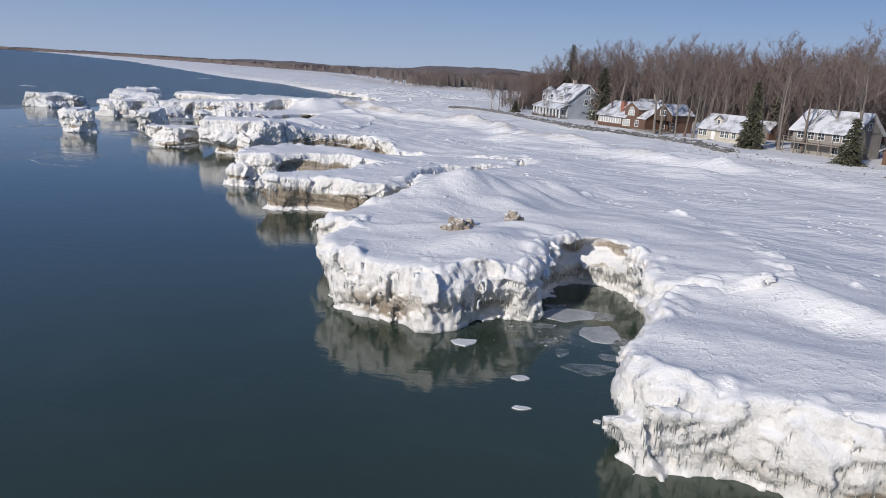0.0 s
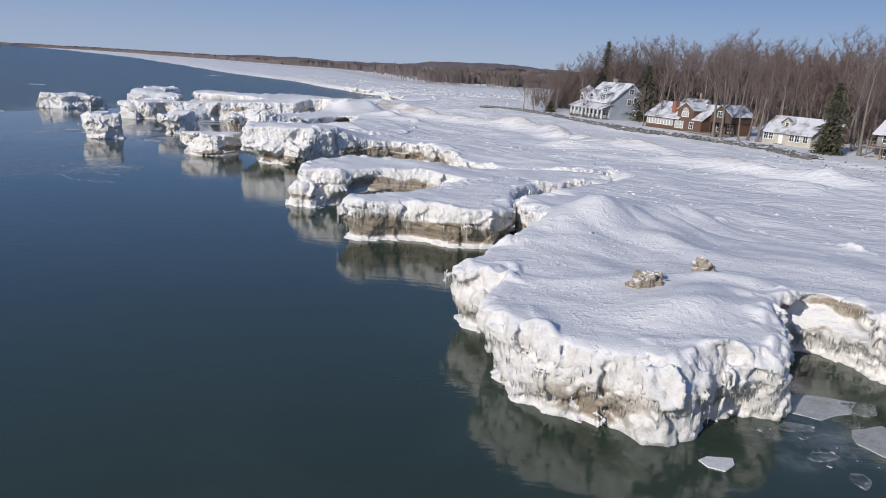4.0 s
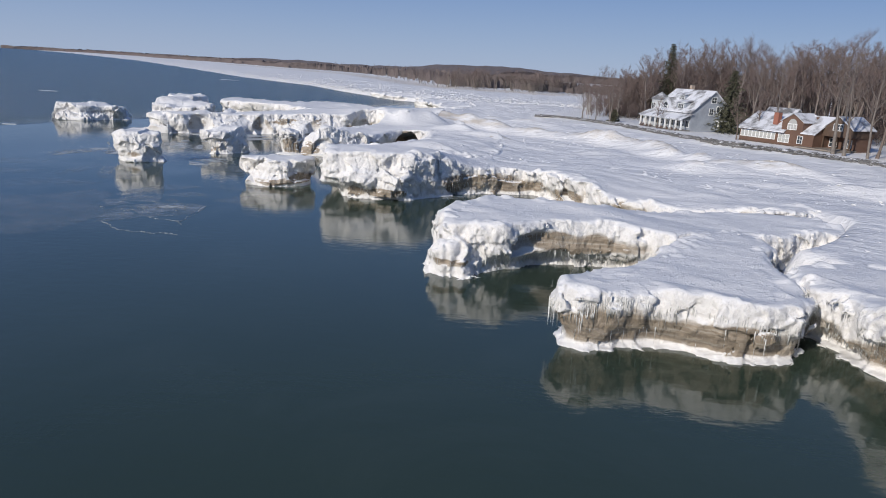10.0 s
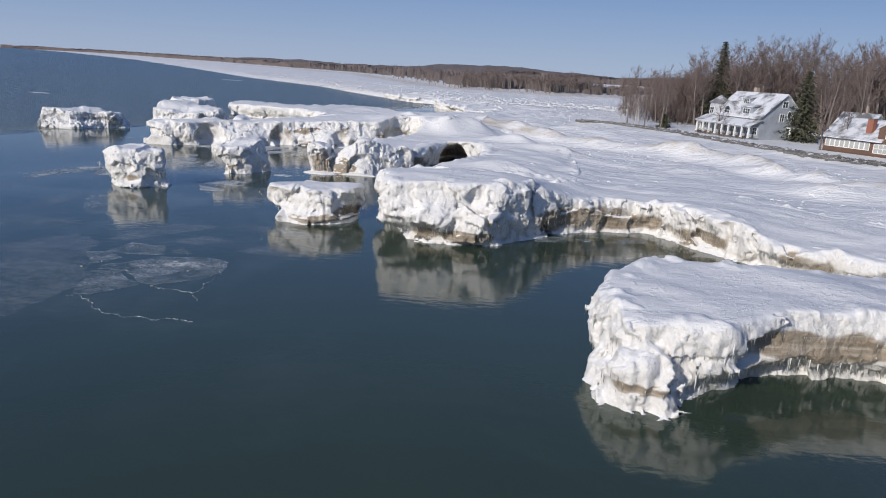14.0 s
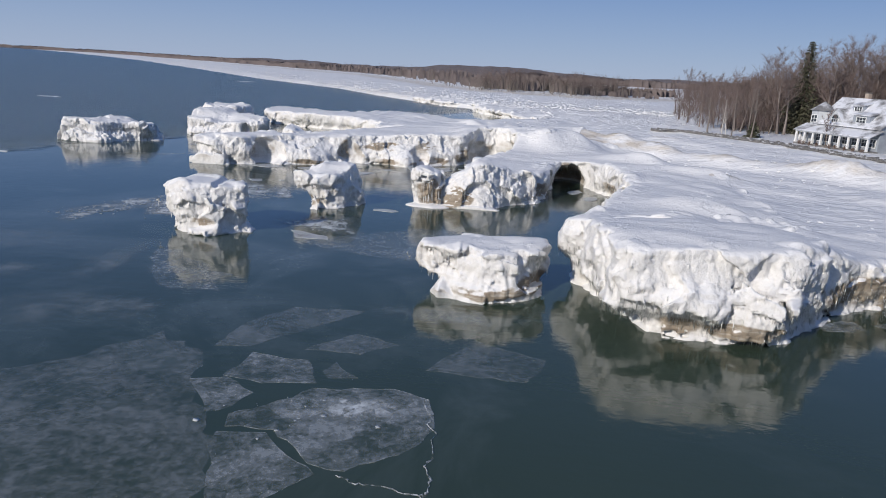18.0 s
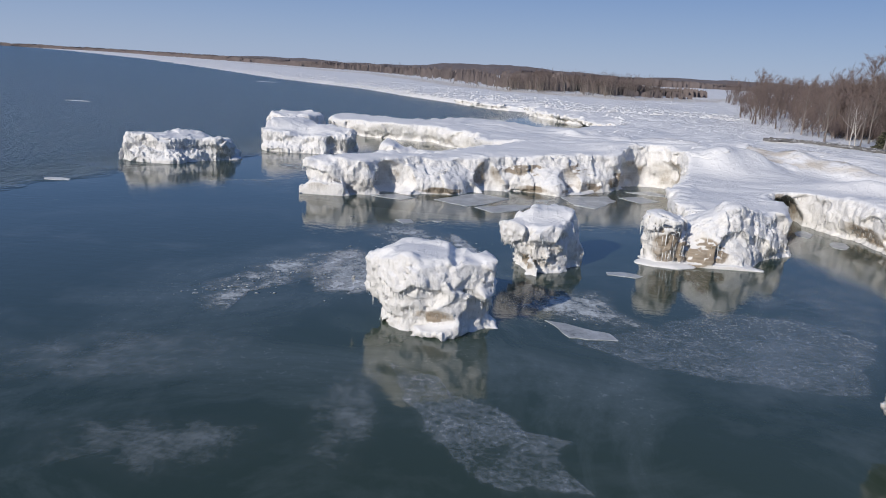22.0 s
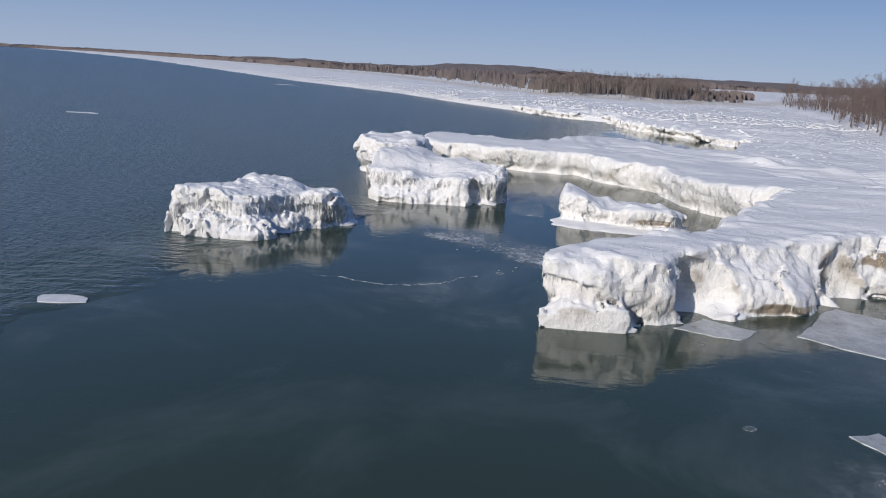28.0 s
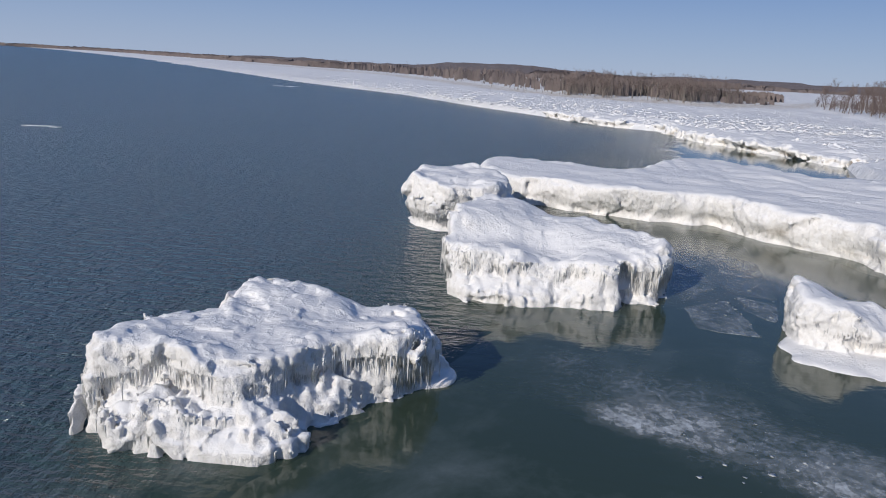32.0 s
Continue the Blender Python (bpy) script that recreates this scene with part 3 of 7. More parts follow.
def ice_mass(name, outline, label, top=None, height=3.4, h=0.25, dirt=0.5, dirt_way=None, undercut=0.7, lumps=0.35, hollows=(), bites=(), ledges=(), stains=(), tilt=(0, 0), seed=0.0, category="shelf ice", group="", icicles=1.0, dome=0.22, swell=0.1, scoop=0.9, single=50, chunks=0.0, flute=0.08, broken=0.32, cuts=(), base_line=None, tops=(), rim=0.4, curtain=0.0, rise=(0.45, 1.7), hang=(0.42, 0.84)):
    """A block of shelf ice: snow-covered top, knobbly walls that lean out over an undercut, a thin foot at the waterline.
    hollows and bites are ellipsoids (x, y, z, rx, ry, rz) scooped from it, ledges are ellipsoids added to it,
    cuts are planes (point, outward way) along which the ice has broken off; base_line is the outline at the water where it
    differs from that of the top; tops are places (x, y, z) that the top passes through; rim is how far its edge is rounded;
    curtain is how thickly icicles hang down its upper walls; hang is the share of the height in which they hang; rise is the span of heights over which the wall leans from foot to top."""
    poly = rounded(outline, 3)
    lo, hi = poly.min(0) - 1.6, poly.max(0) + 1.6
    cx, cy = poly.mean(0)
    gx, gy = np.arange(lo[0], hi[0], h), np.arange(lo[1], hi[1], h)
    gz = np.arange(-0.6, (6.8 if top else height + 2.2), h)
    x2, y2 = np.meshgrid(gx, gy, indexing="ij")
    d2 = -inside_distance(poly, x2, y2)
    low2 = -inside_distance(rounded(base_line, 3), x2, y2) if base_line else d2
    if top:
        t2 = snow_level(x2, y2, inside_distance(COAST, x2, y2)) + 0.05
    else:
        t2 = height + tilt[0] * (x2 - cx) + tilt[1] * (y2 - cy)
        if tops:
            w = [1.0 / ((x2 - a) ** 2 + (y2 - b) ** 2 + 0.5) ** 2 for a, b, _ in tops]
            t2 = sum(k * c for k, (_, _, c) in zip(w, tops)) / sum(w)
        t2 = t2 + dome * (vnoise(x2 * 0.35 + seed, y2 * 0.35, x2 * 0) + 0.6 * vnoise(x2 * 0.9, y2 * 0.9 + seed, x2 * 0))
    d2 = d2 - swell + 0.3 * vnoise(x2 * 0.33 + seed, y2 * 0.33, x2 * 0 + 4.2)
    low2 = low2 - swell + 0.15 * vnoise(x2 * 0.33 + seed, y2 * 0.33, x2 * 0 + 4.2)
    t2 = t2 - 0.10 * step(-0.7, 0.1, d2) ** 2 + lumps * (0.9 * step(-2.6, -0.3, d2) * np.maximum(vnoise(x2 * 0.7, y2 * 0.7 + seed, x2 * 0) + 0.5 * vnoise(x2 * 1.9, y2 * 1.9 + seed, x2 * 0), 0) + 0.45 * np.maximum(vnoise(x2 * 0.22 + seed, y2 * 0.22, x2 * 0), 0))
    if chunks:
        t2 = t2 + chunks * (0.9 * facets(x2, y2, x2 * 0, 1.3, seed) + 1.5 * np.maximum(facets(x2, y2, x2 * 0 + 3, 0.6, seed + 4), 0))
    F = np.empty((len(gx), len(gy), len(gz)), np.float32)
    X, Y = x2[:, :, None], y2[:, :, None]
    band = (np.maximum(d2, low2) > -3.2)
    bx, by, bd, bl = x2[band], y2[band], d2[band], low2[band]
    under = undercut * (0.75 + 0.6 * vnoise(bx * 0.3 + seed, by * 0.3, bx * 0))
    foot = under * (0.75 + 0.5 * vnoise(bx * 0.5, by * 0.5 + seed, bx * 0))
    for k, z in enumerate(gz):
        rel = z / np.maximum(t2[band], 1)
        out = -under * (1 - step(0.35, 1.55, z)) + 0.12 * np.exp(-((rel - 0.72) / 0.2) ** 2) + foot * np.exp(-(z / 0.13) ** 2)
        zz = np.full(bx.shape, z)
        nz = lumps * (0.6 * vnoise(bx * 0.42 + seed, by * 0.42, zz * 0.5) + 0.26 - 0.75 * np.abs(vnoise(bx * 0.75, by * 0.75 + seed, zz * 0.65)) + 0.19 - 0.6 * np.abs(vnoise(bx * 1.5, by * 1.5, zz * 1.2 + seed)) + 0.19 - 0.6 * np.abs(vnoise(bx * 2.7, by * 2.7 + 5, zz * 2.4)) + 0.15 - 0.5 * np.abs(vnoise(bx * 4.6, by * 4.6 + 2, zz * 4.0)))
        nz = nz + scoop * (1.5 * np.abs(vnoise(bx * 0.19 + seed * 2, by * 0.19, zz * 0.26)) - 0.42)
        nz = nz * 0.75 + broken * (0.95 * facets(bx + 0.7 * vnoise(bx * 0.6, by * 0.6, zz), by + 0.7 * vnoise(by * 0.6, bx * 0.6, zz + 3), zz, 2.4, seed) + 0.6 * facets(bx, by, zz + 0.3 * vnoise(bx, by, zz), 0.9, seed + 2))
        ribs = 0.2 * lumps * vnoise(bx * 3.4, by * 3.4, zz * 0.5 + seed) + flute * (0.5 - 1.6 * np.abs(vnoise(bx * 2.1 + 3, by * 2.1 + seed, zz * 0.16))) * step(2.6, 1.2, z)
        f = np.full(d2.shape, -3.0, np.float32)
        lean = step(rise[0], rise[1], z)
        side = bd * lean + bl * (1 - lean) - out
        for a, b, c, rx, ry, rz in ledges:
            if rz >= 0.5:
                e = (np.sqrt(((bx - a) / rx) ** 2 + ((by - b) / ry) ** 2 + ((z - c) / rz) ** 2) - 1) * min(rx, ry, rz)
                side = np.minimum(side, e) - 0.25 * np.maximum(0.4 - np.abs(side - e), 0) ** 2 / 0.4
        f[band] = side + nz + ribs
        g = z - t2
        m = np.maximum(f, g)
        F[:, :, k] = m + 0.25 * np.maximum(rim - np.abs(f - g), 0) ** 2 / rim
    for a, b, c, rx, ry, rz in tuple(hollows) + tuple(bites):
        e = (np.sqrt(((X - a) / rx) ** 2 + ((Y - b) / ry) ** 2 + ((gz[None, None, :] - c) / rz) ** 2) - 1) * min(rx, ry, rz)
        near = e < 1.2
        idx = np.nonzero(near)
        wob = 0.3 * vnoise(gx[idx[0]] * 0.9, gy[idx[1]] * 0.9, gz[idx[2]] * 0.9 + a)
        F[idx] = np.maximum(F[idx], -(e[idx] + wob))
    for a, b, c, rx, ry, rz in ledges:
        if rz >= 0.5:
            continue
        e = (np.sqrt(((X - a) / rx) ** 2 + ((Y - b) / ry) ** 2 + ((gz[None, None, :] - c) / rz) ** 2) - 1) * min(rx, ry, rz)
        idx = np.nonzero(e < 1.0)
        wob = 0.25 * min(1.0, rz) ** 1.5 * vnoise(gx[idx[0]] * 1.1, gy[idx[1]] * 1.1, gz[idx[2]] * 1.1 + a)
        F[idx] = np.minimum(F[idx], e[idx] + wob)
    for a, b, c, ux, uy, uz in cuts:
        w = Vector((ux, uy, uz)).normalized()
        e = (X - a) * w.x + (Y - b) * w.y + (gz[None, None, :] - c) * w.z
        e = e + (0.35 * vnoise(x2 * 0.6, y2 * 0.6, x2 * 0 + a) + 0.12 * vnoise(x2 * 1.7, y2 * 1.7, x2 * 0 + b))[:, :, None]
        ball = np.sqrt((X - a) ** 2 + (Y - b) ** 2 + (gz[None, None, :] - c) ** 2)
        F = np.maximum(F, np.minimum(e, 4.2 - ball)).astype(np.float32)
    F[0], F[-1], F[:, 0], F[:, -1] = 1, 1, 1, 1
    verts, faces = nets(F, np.array([gx[0], gy[0], gz[0]]), h)
    base = new(name)
    base.location = (cx, cy, 0)
    tagged(base, label, category, group)
    verts = verts - np.array([cx, cy, 0])
    body = link("ice_body", verts, faces, ICE, base, smooth=True)
    nv = len(body.data.vertices)
    nor = np.empty(nv * 3, np.float32)
    body.data.vertex_normals.foreach_get("vector", nor)
    nor = nor.reshape(-1, 3)
    w = verts + np.array([cx, cy, 0])
    low = step(0.12, 0.5, w[:, 2]) * (1 - step(1.1, 2.5, w[:, 2] + 1.4 * vnoise(w[:, 0] * 0.3, w[:, 1] * 0.3, w[:, 2] * 0.4 + seed)))
    side = 1.0
    if dirt_way is not None:
        a = radians(dirt_way)
        side = step(0.1, 0.75, nor[:, 0] * math.cos(a) + nor[:, 1] * math.sin(a)) + 0.25
    patch = 0.3 + 0.85 * step(-0.25, 0.35, vnoise(w[:, 0] * 0.16 + seed * 3, w[:, 1] * 0.16, w[:, 2] * 0.2))
    val = low * side * dirt * patch * (0.8 + 0.5 * vnoise(w[:, 0] * 0.5 + seed, w[:, 1] * 0.5, w[:, 2] * 0.8))
    # brown inside every hollow: sand, with some of the recess's shade painted in
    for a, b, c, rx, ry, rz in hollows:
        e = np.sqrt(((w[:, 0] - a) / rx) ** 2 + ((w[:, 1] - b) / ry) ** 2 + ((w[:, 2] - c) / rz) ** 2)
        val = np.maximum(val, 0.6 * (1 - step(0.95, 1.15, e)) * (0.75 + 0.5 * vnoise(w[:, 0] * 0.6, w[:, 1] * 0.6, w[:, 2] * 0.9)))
    for a, b, c, rx, ry, rz in stains:
        e = np.sqrt(((w[:, 0] - a) / rx) ** 2 + ((w[:, 1] - b) / ry) ** 2 + ((w[:, 2] - c) / rz) ** 2) + 0.35 * vnoise(w[:, 0] * 0.55 + a, w[:, 1] * 0.55, w[:, 2] * 1.1)
        val = np.maximum(val, (1 - step(0.45, 1.12, e)) * (0.8 + 0.4 * vnoise(w[:, 0] * 0.8, w[:, 1] * 0.8, w[:, 2] * 1.5)))
    val = np.maximum(val, 0.42 * min(dirt, 0.8) * patch * (1 - step(2.8, 4.0, w[:, 2])) * (0.6 + 0.6 * vnoise(w[:, 0] * 0.28, w[:, 1] * 0.28 + seed, w[:, 2] * 0.4)))
    val *= 1 - step(0.3, 0.7, nor[:, 2])
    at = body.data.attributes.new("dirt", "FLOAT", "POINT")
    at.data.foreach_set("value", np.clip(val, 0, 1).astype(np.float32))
    # icicles hang from every overhanging lip
    if icicles > 0:
        rng = np.random.RandomState(int(seed * 10) + 3)
        lip = np.nonzero((nor[:, 2] < -0.18) & (w[:, 2] > 0.4) & (w[:, 2] < 3.0))[0]
        lip = lip[rng.rand(len(lip)) < 0.95 * icicles * (h / 0.25) ** 2]
        if curtain:
            up = w[:, 2] / max(height, 1.0) + 0.22 * vnoise(w[:, 0] * 0.5, w[:, 1] * 0.5 + seed, w[:, 2] * 0)
            hung = np.nonzero((np.abs(nor[:, 2]) < 0.45) & (up > hang[0]) & (up < hang[1]))[0]
            lip = np.concatenate([lip, hung[rng.rand(len(hung)) < curtain * (h / 0.12) ** 2 * (0.3 + 1.4 * step(-0.1, 0.3, vnoise(w[hung, 0] * 0.7 + seed, w[hung, 1] * 0.7, w[hung, 2] * 0)))]])
        k = len(lip)
        if k:
            p = verts[lip] + nor[lip] * np.where(nor[lip, 2:] < -0.18, -0.04, 0.015)
            length = np.minimum(0.14 + (0.5 + 0.5 * (curtain > 0)) * rng.rand(k) ** 2, np.maximum(w[lip, 2] - 0.05, 0.1))
            r = 0.02 + 0.03 * rng.rand(k)
            order = np.argsort(-length)
            for q in order[:single]:
                ob = new("icicle", SPIKE)
                ob.parent = base
                ob.matrix_basis = Matrix.LocRotScale(Vector(p[q]) + Vector((0, 0, 0.1)), Euler((0, 0, float(q))), Vector((r[q], r[q], length[q] + 0.1)))
            p, r, length = p[order[single:]], r[order[single:]], length[order[single:]]
            k = len(p)
            ang = np.arange(4) * math.pi / 2
            ring = np.stack([p[:, None, 0] + r[:, None] * np.cos(ang), p[:, None, 1] + r[:, None] * np.sin(ang), np.repeat(p[:, None, 2] + 0.1, 4, 1)], -1)
            tip = p - np.stack([0 * r, 0 * r, length], -1)
            vv = np.concatenate([ring, tip[:, None, :]], 1).reshape(-1, 3)
            base_i = (np.arange(k) * 5)[:, None, None]
            ff = (base_i + np.array([[0, 4, 1], [1, 4, 2], [2, 4, 3], [3, 4, 0]])[None]).reshape(-1, 3)
            if k:
                tagged(link("icicle_fringe", vv, ff, ICICLE, base, "fringe of small grey icicles", smooth=True), kind="stuff")
    return base


def icicle_material():
    m, n, l, b = material("icicle_ice", 0.15, 0, 0.5)
    l.new(ramp(n, l, noise_node(n, l, 3.0), [(0.3, (0.70, 0.69, 0.66)), (0.7, (0.86, 0.86, 0.85))]), b.inputs["Base Color"])
    return m


ICICLE = icicle_material()
SPIKE = bpy.data.meshes.new("icicle")
SPIKE.from_pydata([(math.cos(a), math.sin(a), 0) for a in np.arange(6) * math.pi / 3] + [(0.6 * math.cos(a), 0.6 * math.sin(a), -0.45) for a in np.arange(6) * math.pi / 3] + [(0, 0, -1)], [],
                  [(i, i + 6, (i + 1) % 6 + 6, (i + 1) % 6) for i in range(6)] + [(i + 6, 12, (i + 1) % 6 + 6) for i in range(6)])
SPIKE.materials.append(ICICLE)
SHELF = "bluffs of the ice shelf"
ice_mass("shelf_ice_bluff", [(14.4, 37.2), (11.9, 35.2), (11.1, 33.2), (10.5, 31.3), (9.6, 28.6), (9.2, 26.2), (9.4, 24.9), (10.8, 24.3), (12.4, 24.1), (15, 23.2), (22, 20), (34, 16), (60, 13), (62, 30), (33.9, 39.78), (18.9, 40.69)],
         "massive white bluff of shelf ice rising from the water", top=True, h=0.15, dirt=0.35, undercut=0.3, lumps=0.5, broken=0.36, scoop=0.45, rim=0.5, seed=1.3, group=SHELF, ledges=((9.5, 26.6, 1.9, 1.3, 1.6, 1.3),), stains=((11.6, 23.6, 0.5, 1.2, 1.0, 0.5), (16.5, 22.6, 0.7, 1.4, 1.2, 0.5)))
ice_mass("shelf_ice_bluff", [(-8.53, 48.95), (-8.12, 47.35), (-6.43, 46.74), (-5.45, 47.34), (-6.22, 44.74), (-6.78, 41.75), (-5.16, 39.15), (-2.57, 38.14), (0.81, 37.13), (3.38, 38.42), (5.75, 40.01), (6.72, 43.19), (7.9, 45.88),
                             (10.29, 47.46), (12.3, 45.67), (12.92, 41.29), (12.54, 37.21), (19.91, 37.72), (21.83, 61.62), (5.91, 75.75), (-2.53, 74.77), (-4.24, 70.76), (-3.47, 66.74), (-2.89, 63.23), (-3.3, 58.72), (-5.48, 54.33), (-7.35, 50.94)],
         "white ice bluff with knobbly walls and sandy hollows", top=True, h=0.13, dirt=0.6, undercut=0.7, lumps=0.46, seed=2.7, group=SHELF,
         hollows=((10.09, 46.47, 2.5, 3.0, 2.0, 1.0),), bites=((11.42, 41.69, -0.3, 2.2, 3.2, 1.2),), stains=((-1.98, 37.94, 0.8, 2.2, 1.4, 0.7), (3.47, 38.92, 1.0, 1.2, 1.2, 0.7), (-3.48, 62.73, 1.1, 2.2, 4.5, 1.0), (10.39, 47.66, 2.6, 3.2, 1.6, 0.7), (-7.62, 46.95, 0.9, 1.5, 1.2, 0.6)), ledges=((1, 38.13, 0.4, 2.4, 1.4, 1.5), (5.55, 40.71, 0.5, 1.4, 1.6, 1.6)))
ice_mass("shelf_ice_tongue", [(-19.13, 66.24), (-18.54, 65.14), (-16.46, 64.95), (-14.77, 65.95), (-12, 65.55), (-9.52, 64.65), (-6.85, 65.15), (-5.45, 67.35), (-5.03, 70.76), (-5.01, 74.77), (-3, 78.8), (-2.98, 83.83), (-6.98, 81.79), (-9.48, 78.37), (-11.98, 74.75), (-13.97, 71.54), (-16.75, 69.14), (-18.64, 67.83)],
         "flat-topped tongue of ice with a brown sandy face", top=True, h=0.12, dirt=1.0, dirt_way=-90, undercut=0.6, seed=3.1, group=SHELF, lumps=0.3, scoop=0.3, curtain=0.4, icicles=0.12, hang=(0.6, 0.8), stains=((-14.77, 65.15, 1.3, 5.4, 1.8, 1.2), (-9.6, 64.95, 1.2, 4.2, 1.5, 1.0)))
ice_mass("shelf_ice_tongue", [(-26.7, 82.3), (-26.4, 79.7), (-25.3, 78), (-23.7, 77.4), (-22.3, 77.3), (-21, 77.9), (-19.3, 79.2), (-16, 80.8), (-13, 80.8), (-9.58, 80.17), (-5.98, 81.8), (-1.98, 82.83), (6.03, 87.9), (4.08, 93.46), (-3.95, 92.88), (-9.99, 91.58), (-14, 89.72), (-18.02, 88.67), (-22.04, 89.01), (-25.01, 85.99)],
         "thick white ice tongue with a long dirty hollow along its wall", top=True, h=0.12, dirt=0.5, undercut=0.25, scoop=0.25, lumps=0.34, broken=0.3, seed=4.9, group=SHELF,
         base_line=[(-27, 80.6), (-26.7, 77), (-25.3, 76.1), (-23.3, 77.4), (-20.8, 79.6), (-19.3, 81), (-16, 81.7), (-13, 81.5), (-9.58, 80.17), (-5.98, 81.8), (-1.98, 82.83), (6.03, 87.9), (4.08, 93.46), (-3.95, 92.88), (-9.99, 91.58), (-14, 89.72), (-18.02, 88.67), (-22.04, 89.01), (-25.01, 85.99)],
         hollows=((-16.6, 78.9, 1.95, 5.6, 1.5, 1.15), (-9.6, 79.7, 0.4, 1.5, 1.1, 0.9)), stains=((-17, 79.8, 2.0, 6.0, 2.2, 1.1), (-12.5, 80.2, 0.6, 3, 1.2, 0.5), (-25.2, 76.6, 1.0, 1.8, 1.0, 0.35)),
         ledges=((-25.3, 77.6, 0.9, 1.6, 1.5, 1.7), (-8.2, 81, 1.2, 3, 1.5, 1.6)))
ice_mass("shelf_ice_bluff", [(-41.6, 108.3), (-41.3, 105.2), (-40.1, 103.2), (-37.8, 102.9), (-35.3, 102.9), (-32.6, 103.4), (-30.7, 104.53), (-28.33, 107.12), (-25.95, 109.33), (-21.34, 111.4), (-18.3, 111.78), (-15.72, 109.08), (-12.51, 104.21), (-9.02, 100.3), (-3.95, 97.4), (5.11, 96), (9.16, 100.1), (2.11, 112.13), (-14.4, 121.45), (-28.52, 121.15), (-36.45, 118.18), (-41.37, 112.74)],
         "tall ice bluff, its face white and its flank brown with sand", top=True, h=0.13, dirt=0.6, undercut=0.38, seed=5.3, group=SHELF, scoop=0.2, broken=0.4, base_line=[(-40.3, 109), (-39.7, 105.6), (-38.2, 103.5), (-36.2, 102.8), (-34.2, 102.8), (-31.8, 103.6), (-30.7, 104.53), (-28.33, 107.12), (-25.95, 109.33), (-21.34, 111.4), (-18.3, 111.78), (-15.72, 109.08), (-12.51, 104.21), (-9.02, 100.3), (-3.95, 97.4), (5.11, 96), (9.16, 100.1), (2.11, 112.13), (-14.4, 121.45), (-28.52, 121.15), (-36.45, 118.18), (-41.37, 112.74)], ledges=((-36.87, 102.71, 2.3, 2.4, 1.0, 0.9), (-33.48, 102.73, 1.6, 1.3, 0.9, 1.4)), stains=((-25.84, 108.35, 1.3, 5, 3.4, 1.7), (-19.81, 111.05, 1.3, 5, 3, 1.6), (-14.37, 107.14, 1.2, 2.6, 4, 1.2), (-36.26, 102.12, 0.75, 5.5, 2, 0.75), (-9.02, 100.3, 1.2, 3, 2, 0.8)))
ice_mass("shelf_ice_bluff", [(-41.95, 111.26), (-41, 116.23), (-39.05, 122.2), (-37.09, 128.18), (-34.51, 136.2), (-33.46, 145.31), (-35, 150.45), (-37.33, 154.18), (-40.32, 152.62), (-41.56, 146.52), (-42.6, 142.6), (-45.4, 141.2), (-48.9, 140.6), (-50.6, 143.6), (-50.0, 149.2), (-49.4, 153.2), (-46.9, 158.4), (-44.89, 166.2),
                             (-41.97, 172.42), (-30.14, 173.99), (-22.49, 159.3), (-22.55, 124.18), (-32.43, 113.21)],
         "winding ice cliff with an arched cave at the waterline", top=True, h=0.18, dirt=0.75, undercut=0.4, scoop=0.6, seed=6.1, group=SHELF,
         bites=((-38.51, 155.13, 0.4, 2.4, 5.0, 2.3),), stains=((-43.97, 142.46, 1.2, 3, 3, 1.0), (-38.5, 156.16, 1.6, 3, 4, 2)))
ice_mass("ice_pillar", [(-55.5, 136.2), (-55.3, 134.9), (-54.1, 134.4), (-53.0, 134.9), (-52.8, 136.5), (-54.0, 137.4)], "narrow dirty ice pillar beside the bluff", height=3.7, h=0.11, dirt=0.9, undercut=0.15, lumps=0.26, scoop=0.1, dome=0.06, seed=7.7, swell=0.0, rim=0.2, tops=((-55.2, 135.6, 3.9), (-52.9, 135.8, 3.4)), stains=((-53.9, 134.4, 1.6, 1.8, 1.2, 1.8),), ledges=((-54.0, 134.9, -0.05, 2.2, 1.4, 0.34),), curtain=0.01)
ice_mass("ice_block", [(-52.4, 137.2), (-51.6, 136.4), (-50.4, 136.0), (-48.9, 136.3), (-47.3, 138.0), (-45.6, 139.4), (-44.0, 140.3), (-43.2, 141.6), (-44.6, 142.6), (-47, 142.4), (-50, 141.2), (-52, 139.2)], "peaked white ice block, sandy at its foot, pushed against the cliff", height=3.6, h=0.11, dirt=0.4, undercut=0.1, lumps=0.3, scoop=0.15, broken=0.42, dome=0.1, seed=7.9, swell=0.0, rim=0.25, curtain=0.01, rise=(0.3, 3.4), category="ice block",
         base_line=[(-53.4, 135.9), (-52.4, 134.9), (-50.9, 134.7), (-48.6, 134.9), (-46.3, 137.2), (-44.6, 138.9), (-43.2, 140.3), (-42.6, 142), (-44.6, 143), (-47, 143), (-50, 142), (-52.8, 139)],
         tops=((-52.3, 137.2, 2.6), (-51, 137, 3.4), (-49.2, 137.3, 4.4), (-47.5, 139.2, 3.85), (-44.8, 140.3, 3.25), (-45.4, 142.2, 3.0), (-49.6, 140.6, 3.0)), stains=((-51.2, 135, 1.0, 2.2, 1.6, 1.3),), ledges=((-50.8, 135.2, -0.05, 4.2, 1.5, 0.34),), icicles=1.2)
